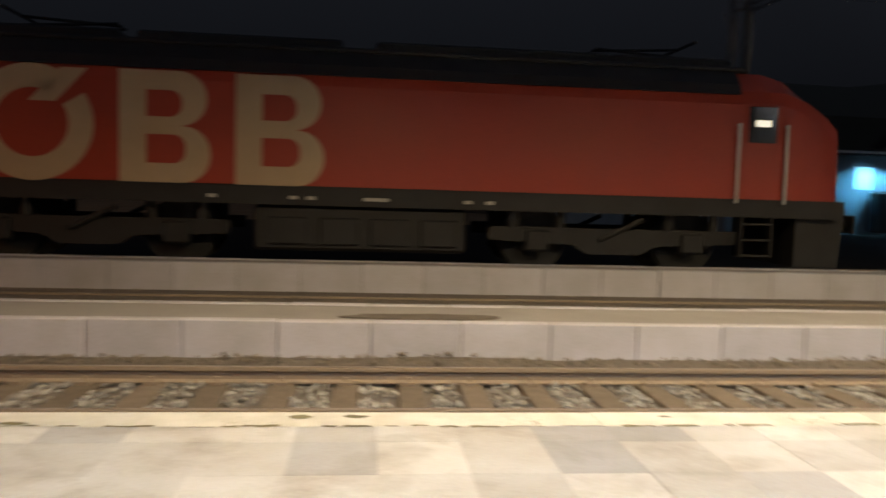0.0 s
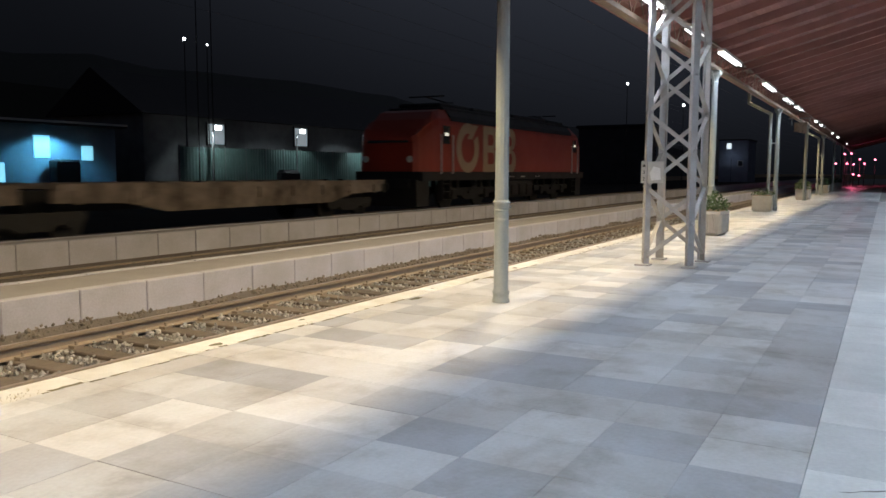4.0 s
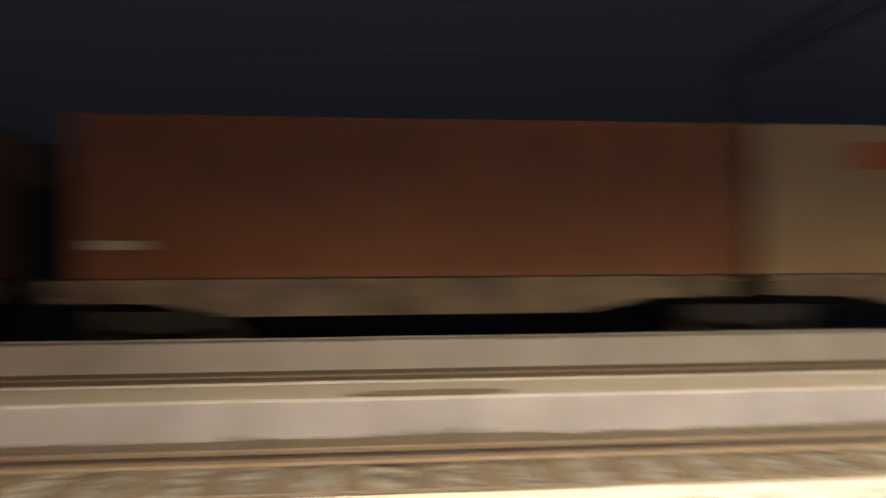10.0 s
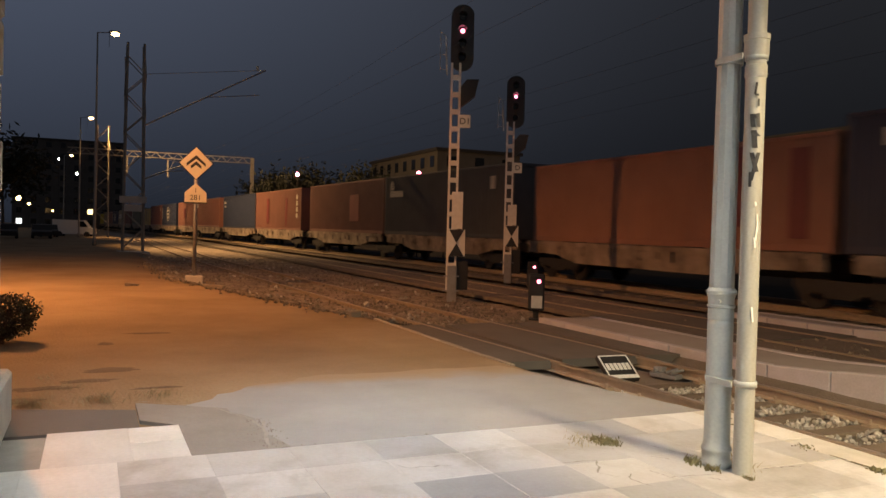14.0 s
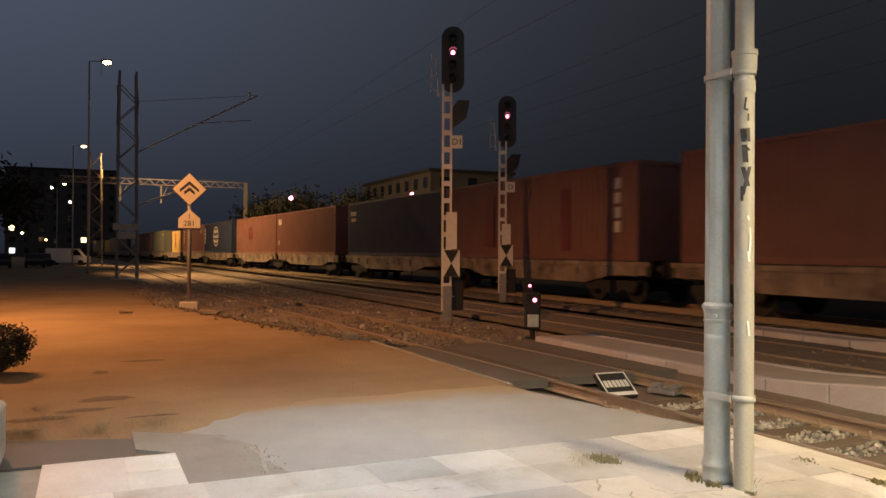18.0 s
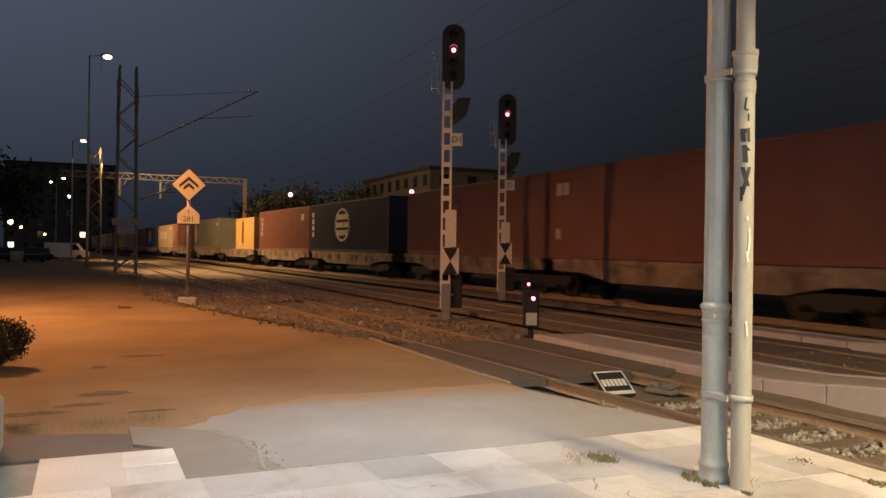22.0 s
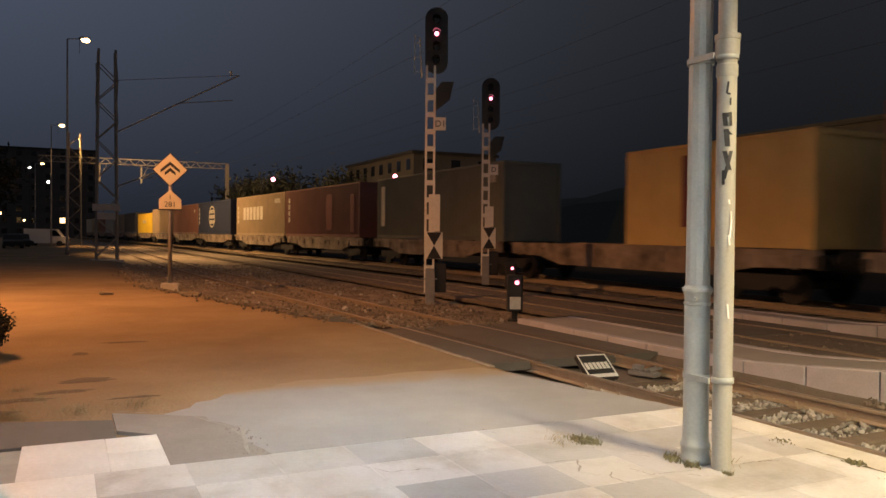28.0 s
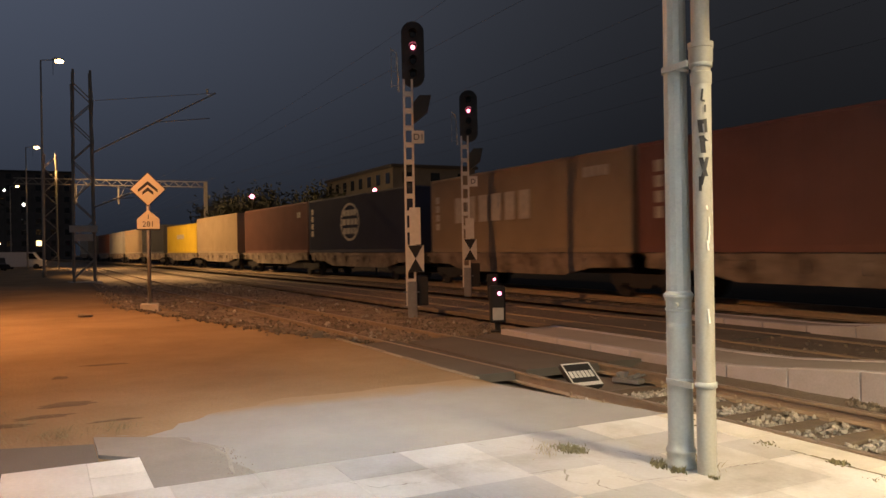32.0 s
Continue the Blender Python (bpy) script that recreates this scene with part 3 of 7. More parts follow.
def make_canopy():
    top = thing("canopy", "wooden platform canopy with brown boarded underside on iron columns", "canopy", kind="structure")
    x0, x1, ya, yb = -5.4, 130.0, -6.0, 4.75
    # boards run along the platform, rafters across it
    bm = B()
    y = ya
    while y < yb - 0.01:
        w = min(0.155, yb - y)
        za, zb = roof_z(y + 0.004), roof_z(y + w - 0.004)
        v = [bm.verts.new(p) for p in ((x0, y + 0.004, za), (x1, y + 0.004, za), (x1, y + w - 0.004, zb), (x0, y + w - 0.004, zb))]
        u = [bm.verts.new(c.co + Vector((0, 0, 0.03))) for c in v]
        bm.faces.new(v[::-1])
        bm.faces.new(u)
        for i in range(4):
            bm.faces.new((v[i], v[(i + 1) % 4], u[(i + 1) % 4], u[i]))
        y += 0.155
    part("roof_boards", bm, M["wood"], top)
    bm = B()
    box(bm, x0, x1, ya, yb, 0, 0.02)
    for v in bm.verts:
        v.co.z += roof_z(v.co.y) + 0.05
    part("roof_sheet", bm, M["dark_steel"], top)
    rb = B()
    bar(rb, (0, ya, roof_z(ya) - 0.10), (0, yb - 0.06, roof_z(yb - 0.06) - 0.10), 0.11, 0.19)
    rm = to_mesh("rafter", rb, M["wood"])
    x = x0 + 0.3
    while x < 110:
        ob = new("rafter", rm)
        ob.parent = top
        ob.matrix_basis = pose(x, 0, 0)
        x += 1.5
    # scalloped rafter tails, the fascia board and the gutter
    bm = B()
    box(bm, x0, x1, yb, yb + 0.03, roof_z(yb) - 0.14, roof_z(yb) + 0.07)
    part("fascia", bm, M["wood"], top)
    bm = B()
    prism(bm, [(yb + 0.03 + 0.07 + 0.07 * math.cos(a), roof_z(yb) + 0.03 - 0.07 * math.sin(a)) for a in [math.pi * k / 6 for k in range(7)]], "x", x0, x1)
    part("gutter", bm, M["galv"], top)
    return top


make_canopy()


def make_truss():
    """The lattice beam on the column line."""
    top = thing("lattice_beam", "riveted lattice beam along the column line of the canopy", "beam", kind="structure")
    bm = B()
    box(bm, -5.3, 128, 3.98, 4.14, 4.27, 4.31)
    box(bm, -5.3, 128, 4.0, 4.12, 4.31, 4.37)
    box(bm, -5.3, 128, 3.98, 4.14, 4.84, 4.90)
    part("chord", bm, M["beam"], top)
    bm = B()
    x, up = -5.3, True
    while x < 70:
        a, b = (4.34, 4.86) if up else (4.86, 4.34)
        bar(bm, (x, 4.06, a), (x + 0.42, 4.06, b), 0.012, 0.045)
        x, up = x + 0.42, not up
    part("lattice_web", bm, M["beam"], top)


make_truss()


def column(x, label, pipe=True):
    top = thing("canopy_column", label, "column", "canopy columns", at=pose(x, 4.08 if x > 0 else 4.19, 0))
    prof = [(0.108, 0.0), (0.108, 0.03), (0.098, 0.05), (0.098, 0.1), (0.106, 0.115), (0.106, 0.13), (0.094, 0.15), (0.09, 0.2), (0.089, 1.0), (0.089, 1.04)]
    bm = B()
    lathe(bm, prof)
    part("column_base", bm, M["paint_grey"], top)
    bm = B()
    lathe(bm, [(0.089, 1.03), (0.089, 1.12), (0.096, 1.125), (0.096, 1.14), (0.089, 1.145), (0.090, 1.19), (0.097, 1.20), (0.099, 1.215), (0.106, 1.22), (0.106, 1.24), (0.099, 1.245), (0.086, 1.262)])
    rod(bm, (0.06, -0.07, 1.17), (0.075, -0.1, 1.17), 0.014, seg=6)
    part("collar", bm, M["paint_grey"], top)
    # many-sided shaft
    bm = B()
    seg, rings = 12, []
    for h, r in ((1.26, 0.085), (2.6, 0.082), (3.93, 0.078)):
        rings.append([bm.verts.new((r * math.cos(2 * math.pi * (k + 0.3) / seg), r * math.sin(2 * math.pi * (k + 0.3) / seg), h)) for k in range(seg)])
    for a, b in zip(rings, rings[1:]):
        for k in range(seg):
            bm.faces.new((a[k], a[(k + 1) % seg], b[(k + 1) % seg], b[k]))
    part("shaft", bm, M["paint_grey"], top)
    bm = B()
    lathe(bm, [(0.078, 3.92), (0.094, 3.94), (0.094, 3.97), (0.08, 3.99), (0.09, 4.06), (0.13, 4.12), (0.13, 4.16)])
    box(bm, -0.17, 0.17, -0.15, 0.15, 4.16, 4.265, 0.01)
    part("capital", bm, M["paint_grey"], top)
    bm = B()
    for s in (-1, 1):
        for k in range(5):
            a0, a1 = math.pi / 2 * k / 5, math.pi / 2 * (k + 1) / 5
            bar(bm, (s * (0.09 + 0.5 - 0.5 * math.cos(a0)), 0, 3.72 + 0.5 * math.sin(a0)), (s * (0.09 + 0.5 - 0.5 * math.cos(a1)), 0, 3.72 + 0.5 * math.sin(a1)), 0.04, 0.03)
    part("bracket", bm, M["paint_grey"], top)
    if pipe:
        dx, dy = (0.218, 0.03) if x < 0 else (0.02, 0.30)
        bm = B()
        rod(bm, (dx, dy, -0.02), (dx, dy, 2.72), 0.066, seg=18)
        lathe(bm, [(0.068, 2.70), (0.073, 2.71), (0.073, 2.78), (0.066, 2.79), (0.066, 2.82), (0.082, 2.86), (0.082, 2.95), (0.087, 2.955), (0.087, 2.99), (0.066, 2.995)], at=(dx, dy, 0))
        hb, reach, lift = (4.05, 1.0, 0.4) if x < 0 else (4.08, 1.2, 0.47)
        rod(bm, (dx, dy, 2.98), (dx, dy, hb), 0.062, seg=18)
        rod(bm, (dx, dy, hb - 0.02), (dx, reach, hb + lift), 0.062, seg=14)
        rod(bm, (dx, reach, hb + lift - 0.03), (dx, reach, 4.72 if x < 0 else 5.4), 0.062, seg=14)
        part("downpipe", bm, M["paint_cream" if x < 0 else "paint_grey"], top, "downpipe with a wide socket joint")
        for h in (0.62, 2.84):
            bm = B()
            lathe(bm, [(0.077, h - 0.02), (0.077, h + 0.02)], at=(dx, dy, 0))
            if x < 0:
                box(bm, -0.02, dx, -0.1, -0.085, h - 0.02, h + 0.02)
            else:
                box(bm, -0.01, 0.03, 0.085, dy - 0.06, h - 0.02, h + 0.02)
            lathe(bm, [(0.095, h - 0.02), (0.095, h + 0.02)])
            part("pipe_clamp", bm, M["paint_grey"], top)
    return top


COLS = [-4.26, 8.72, 21.9, 36.0, 49.5, 63.0, 76.5, 90.0]
for cx in COLS:
    column(cx, "grey-painted faceted cast-iron column with moulded collar" + (" and a scribbled cream downpipe" if cx < 0 else ""), pipe=cx in (-4.26, 36.0, 63.0))


def make_tower():
    top = thing("lattice_mast", "grey-painted steel lattice mast standing on the platform through the canopy", "mast", at=pose(13.99, 3.2, 0))
    hx, hy, H = 0.55, 0.39, 12.5
    for sx in (-1, 1):
        for sy in (-1, 1):
            bm = B()
            x, y = sx * hx, sy * hy
            taper = 0.94
            def at(h, o=(0, 0)):
                k = 1 - (1 - taper) * h / H
                return (x * k + o[0] * 1, y * k + o[1], h)
            bar(bm, at(0, (-sx * 0.05, 0)), at(H, (-sx * 0.05, 0)), 0.115, 0.014)
            bar(bm, at(0, (0, -sy * 0.05)), at(H, (0, -sy * 0.05)), 0.016, 0.115)
            part("leg_angle", bm, M["lattice"], top)
            bm = B()
            box(bm, x - 0.12, x + 0.12, y - 0.12, y + 0.12, 0, 0.03, 0.004)
            part("foot_plate", bm, M["lattice"], top)
    for face in range(4):
        bm = B()
        h, flip = 0.12, face % 2
        while h < 11.6:
            step = 0.62
            k0, k1 = 1 - 0.06 * h / H, 1 - 0.06 * (h + step) / H
            ends = [(-1, 1), (1, -1)]
            a, b = ends[0] if flip else ends[1]
            if face < 2:
                s = -1 if face == 0 else 1
                bar(bm, (s * hx * k0, a * hy * k0, h), (s * hx * k1, b * hy * k1, h + step), 0.012, 0.07)
            else:
                s = -1 if face == 2 else 1
                bar(bm, (a * hx * k0, s * hy * k0, h), (b * hx * k1, s * hy * k1, h + step), 0.07, 0.012)
            flip = 1 - flip
            h += step
        part("lattice_brace", bm, M["lattice"], top)
    return top


make_tower()


# ---------- freight train ----------
SPEED, PITCH, FRONT = 8.6, 26.6, -38.85
LX = np.arange(-480.0, 400.0, 0.5)
LY = np.array([yc(x) for x in LX])
LS = np.concatenate([[0], np.cumsum(np.hypot(np.diff(LX), np.diff(LY)))])
LS -= np.interp(0.0, LX, LS)


def on_line(s):
    x = float(np.interp(s, LS, LX))
    return Vector((x, yc(x), 0))


def vehicle_pose(s_mid, half):
    """A vehicle that rides on two pivots, each `half` metres from its middle."""
    a, b = on_line(s_mid - half), on_line(s_mid + half)
    mid = (a + b) / 2
    za, zb = rise(a.x), rise(b.x)
    tilt = Matrix.Rotation(-math.atan2(zb - za, 2 * half), 4, "Y")
    return Matrix.Translation((mid.x, mid.y, RAIL3 + (za + zb) / 2)) @ Matrix.Rotation(math.atan2(b.y - a.y, b.x - a.x), 4, "Z") @ tilt


MOVERS = []           # (thing, distance of its middle at the start, half wheelbase, own offset)

CT = {}
for key, col, c2 in (
    ("brown", (0.27, 0.097, 0.046), (0.17, 0.066, 0.034)), ("maroon", (0.20, 0.092, 0.075), (0.13, 0.062, 0.052)), ("red", (0.205, 0.085, 0.07), (0.14, 0.06, 0.05)), ("rust", (0.29, 0.135, 0.092), (0.20, 0.092, 0.064)), ("tan", (0.29, 0.16, 0.10), (0.20, 0.11, 0.07)), ("dark_red", (0.17, 0.035, 0.035), (0.10, 0.025, 0.025)),
    ("orange", (0.60, 0.42, 0.17), (0.45, 0.29, 0.11)), ("white", (0.40, 0.28, 0.17), (0.31, 0.21, 0.13)), ("navy", (0.025, 0.035, 0.075), (0.02, 0.025, 0.045)),
    ("slate", (0.07, 0.075, 0.085), (0.045, 0.045, 0.05)), ("green", (0.15, 0.155, 0.125), (0.10, 0.105, 0.085)), ("beige", (0.33, 0.25, 0.17), (0.22, 0.17, 0.12)),
    ("yellow", (0.62, 0.45, 0.05), (0.45, 0.30, 0.05)), ("lime", (0.42, 0.42, 0.07), (0.3, 0.3, 0.06)), ("grey", (0.40, 0.38, 0.35), (0.28, 0.26, 0.23))):
    CT[key] = mat("container_" + key, col, 0.5, colour2=c2, scale=0.8, fine=40, stain=0.55, bump=0.08, fixed=False)
M["sill"] = mat("dirty_wagon_sill", (0.33, 0.265, 0.22), 0.8, colour2=(0.09, 0.065, 0.05), scale=1.3, fine=30, stain=0.95, fixed=False)
M["marking"] = mat("white_container_marking", (0.60, 0.56, 0.50), 0.6, scale=5, stain=0.5, fixed=False)
M["logo_red"] = mat("red_container_marking", (0.42, 0.12, 0.045), 0.6, scale=5, fixed=False)


def corrugated(bm, length, z0, z1, y, face, deep=0.04):
    """A corrugated side wall from -length/2 to length/2, its folds pointing to face (+1 or -1)."""
    n = int(length / 0.28)
    p = length / n
    xs = []
    for k in range(n):
        b = -length / 2 + k * p
        xs += [(b, 0), (b + 0.25 * p, 0), (b + 0.5 * p, 1), (b + 0.75 * p, 1)]
    xs.append((length / 2, 0))
    lo = [bm.verts.new((x, y - face * deep * d, z0)) for x, d in xs]
    hi = [bm.verts.new((x, y - face * deep * d, z1)) for x, d in xs]
    for k in range(len(xs) - 1):
        bm.faces.new((lo[k], lo[k + 1], hi[k + 1], hi[k]))


def container(key, length, height, marks, label):
    """Steel box container standing on z = 0, with frame, corrugated walls, roof, doors and corner castings."""
    m = CT[key]
    top = thing("shipping_container", label, "container", "containers on the freight train")
    L, W, Hh = length, 1.219, height
    bm = B()
    for sx in (-1, 1):
        for sy in (-1, 1):
            box(bm, sx * (L / 2 - 0.07) - 0.07, sx * (L / 2 - 0.07) + 0.07, sy * (W - 0.06) - 0.06, sy * (W - 0.06) + 0.06, 0.12, Hh - 0.12)
    for sy in (-1, 1):
        box(bm, -L / 2 + 0.14, L / 2 - 0.14, sy * (W - 0.03) - 0.03, sy * (W - 0.03) + 0.03, 0.02, 0.17)
        box(bm, -L / 2 + 0.14, L / 2 - 0.14, sy * (W - 0.03) - 0.03, sy * (W - 0.03) + 0.03, Hh - 0.09, Hh - 0.01)
    for sx in (-1, 1):
        box(bm, sx * (L / 2 - 0.05) - 0.05, sx * (L / 2 - 0.05) + 0.05, -W + 0.12, W - 0.12, 0.02, 0.17)
        box(bm, sx * (L / 2 - 0.05) - 0.05, sx * (L / 2 - 0.05) + 0.05, -W + 0.12, W - 0.12, Hh - 0.12, Hh - 0.01)
    part("corner_frame", bm, m, top)
    for sy in (-1, 1):
        bm = B()
        if key == "white":
            corrugated(bm, L - 0.28, 0.17, Hh - 0.09, sy * (W - 0.012), sy, 0.008)
        else:
            corrugated(bm, L - 0.28, 0.17, Hh - 0.09, sy * (W - 0.012), sy)
        part("side_wall", bm, m, top)
    bm = B()
    box(bm, -L / 2 + 0.1, L / 2 - 0.1, -W + 0.06, W - 0.06, Hh - 0.045, Hh - 0.02)
    part("roof", bm, m, top)
    bm = B()
    box(bm, -L / 2 + 0.1, L / 2 - 0.1, -W + 0.06, W - 0.06, 0.05, 0.10)
    part("floor", bm, M["dark_steel"], top)
    bm = B()
    box(bm, L / 2 - 0.09, L / 2 - 0.05, -W + 0.12, W - 0.12, 0.17, Hh - 0.12)
    part("front_wall", bm, m, top)
    for sy in (-1, 1):
        bm = B()
        box(bm, -L / 2 + 0.04, -L / 2 + 0.09, min(sy * 0.01, sy * (W - 0.12)), max(sy * 0.01, sy * (W - 0.12)), 0.17, Hh - 0.12, 0.008)
        for r in (0.3, 0.8):
            rod(bm, (-L / 2 + 0.02, sy * r, 0.2), (-L / 2 + 0.02, sy * r, Hh - 0.15), 0.018, seg=6)
        part("door_leaf", bm, m, top)
    cast = bpy.data.meshes.get("corner_casting_" + key)
    if cast is None:
        bm = B()
        box(bm, -0.09, 0.09, -0.08, 0.08, 0, 0.12, 0.008)
        cast = to_mesh("corner_casting_" + key, bm, m)
    for sx in (-1, 1):
        for sy in (-1, 1):
            for z in (0, Hh - 0.12):
                ob = new("corner_casting", cast)
                ob.parent = top
                ob.matrix_basis = pose(sx * (L / 2 - 0.085), sy * (W - 0.075), z)
    y = -W - 0.012
    for kind, u, v, w, h in marks:
        # u, v: middle of the mark along the side and up; the near side faces -y
        bm = B()
        if kind == "round":
            for q in range(3):
                zz = (q - 1) * h * 0.24
                half = 0.78 * math.sqrt(max(0.02, (h / 2) ** 2 - zz * zz)) * w / h
                for a, b in ((-1, -0.55), (-0.42, 0.05), (0.18, 0.5), (0.62, 1)):
                    box(bm, u + a * half, u + b * half, y - 0.006, y, v + zz - h * 0.08, v + zz + h * 0.08)
            for q in range(28):
                a0, a1 = 2 * math.pi * q / 28, 2 * math.pi * (q + 0.92) / 28
                c = [(u + r * w * math.cos(a), v + r * h * math.sin(a)) for a in (a0, a1) for r in (0.44, 0.5)]
                prism(bm, [c[0], c[1], c[3], c[2]], "y", y - 0.006, y)
        elif kind == "word":
            n = max(2, int(w / (h * 0.85)))
            for q in range(n):
                a = u - w / 2 + w * q / n
                box(bm, a, a + w / n * 0.72, y - 0.006, y, v - h / 2, v + h / 2)
        elif kind == "column":
            n = max(2, int(h / (w * 1.15)))
            for q in range(n):
                a = v - h / 2 + h * q / n
                box(bm, u - w / 2, u + w / 2, y - 0.006, y, a, a + h / n * 0.75)
        elif kind == "patch":
            # flat dark red rectangle on the side wall
            box(bm, u - w / 2, u + w / 2, y - 0.004, y, v - h / 2, v + h / 2)
        else:
            box(bm, u - w / 2, u + w / 2, y - 0.006, y, v - h / 2, v + h / 2)
        part("marking", bm, M["logo_red"] if kind == "redword" else (CT["dark_red"] if kind == "patch" else M["marking"]), top)
    return top


def wheelset(bm, x, z, prof, seg=20):
    """Two wheels and their axle turned as one piece: prof is a row of (place along the axle, radius)."""
    rings = [[bm.verts.new((x + r * math.cos(2 * math.pi * k / seg), y, z + r * math.sin(2 * math.pi * k / seg))) for k in range(seg)] for y, r in prof]
    for a, b in zip(rings, rings[1:]):
        for k in range(seg):
            bm.faces.new((a[k], a[(k + 1) % seg], b[(k + 1) % seg], b[k]))
    bm.faces.new(rings[0])
    bm.faces.new(rings[-1][::-1])


def make_bogie(x, wagon):
    bm = B()
    box(bm, x - 0.22, x + 0.22, -0.94, 0.94, 0.36, 0.62, 0.03)
    bogie = part("bogie", bm, M["dark_steel"], wagon)
    for sy in (-1.0, 1.0):
        bm = B()
        prism(bm, [(x - 1.24, 0.54), (x - 1.06, 0.33), (x - 0.74, 0.33), (x - 0.6, 0.42), (x - 0.35, 0.28), (x + 0.35, 0.28), (x + 0.6, 0.42), (x + 0.74, 0.33), (x + 1.06, 0.33), (x + 1.24, 0.54), (x + 1.2, 0.66), (x - 1.2, 0.66)], "y", sy - 0.08, sy + 0.08)
        part("side_frame", bm, M["dark_steel"], bogie)
    for s in (-0.9, 0.9):
        bm = B()
        wheelset(bm, x + s, 0.42, [(-1.1, 0.08), (-0.83, 0.08), (-0.825, 0.42), (-0.70, 0.43), (-0.695, 0.09), (0.695, 0.09), (0.70, 0.43), (0.825, 0.42), (0.83, 0.08), (1.1, 0.08)])
        part("wheelset", bm, M["dark_steel"], bogie)


DECK = 1.23           # container floor above the rail


def make_wagon():
    """Articulated twin container wagon; origin at its middle on rail level."""
    top = thing("container_wagon", "articulated flat container wagon with dirty pale side sills", "rail wagon", "wagons of the freight train")
    for half in (-1, 1):
        mid = half * 6.55
        for sy in (-1, 1):
            bm = B()
            e = 6.2
            prism(bm, [(mid - e, 1.12), (mid - e, 0.84), (mid - 4.4, 0.80), (mid - 3.2, 0.56), (mid + 3.2, 0.56), (mid + 4.4, 0.80), (mid + e, 0.84), (mid + e, 1.12)], "y", sy * 1.12 - 0.05, sy * 1.12 + 0.05)
            part("side_sill", bm, M["sill"], top)
            bm = B()
            for k in range(9):
                a = mid - 5.6 + k * 1.4
                box(bm, a - 0.05, a + 0.05, sy * 1.19 - 0.03, sy * 1.19 + 0.03, 0.80, 1.1)
            for k in (-3.4, 0.4, 3.9):
                box(bm, mid + k - 0.45, mid + k + 0.45, sy * 1.18 - 0.02, sy * 1.18 + 0.02, 0.88, 1.06)
            box(bm, mid - e, mid + e, sy * 1.16 - 0.05, sy * 1.16 + 0.05, 1.09, 1.225)
            part("sill_ribs", bm, M["sill"], top)
        bm = B()
        for k in range(7):
            a = mid - 5.4 + k * 1.8
            box(bm, a - 0.12, a + 0.12, -1.07, 1.07, 0.86, 1.10)
        box(bm, mid - 6.2, mid + 6.2, -0.25, 0.25, 0.6, 1.08)
        part("underframe", bm, M["dark_steel"], top)
        for a in (-6.0, 0.0, 6.0):
            for sy in (-1, 1):
                bm = B()
                box(bm, mid + a - 0.09, mid + a + 0.09, sy * 1.1 - 0.08, sy * 1.1 + 0.08, 1.12, DECK, 0.006)
                part("twist_lock", bm, M["dark_steel"], top)
    for x in (-10.9, 0.0, 10.9):
        make_bogie(x, top)
    for s in (-1, 1):
        for sy in (-0.875, 0.875):
            bm = B()
            rod(bm, (s * 12.7, sy, 1.0), (s * 13.1, sy, 1.0), 0.09, seg=12)
            rod(bm, (s * 13.1, sy, 1.0), (s * 13.16, sy, 1.0), 0.24, seg=18)
            part("buffer", bm, M["dark_steel"], top)
        bm = B()
        box(bm, s * 12.72 - 0.08, s * 12.72 + 0.08, -1.2, 1.2, 0.8, 1.12, 0.01)
        part("headstock", bm, M["dark_steel"], top)
    return top


FL, TL = 12.19, 6.06
HC, ST = 2.90, 2.59
OFF = 6.22            # middle of each 40 ft place from the wagon's middle
WORD, COLM, ROUND, PLATE, PATCH, REDW = "word", "column", "round", "plate", "patch", "redword"
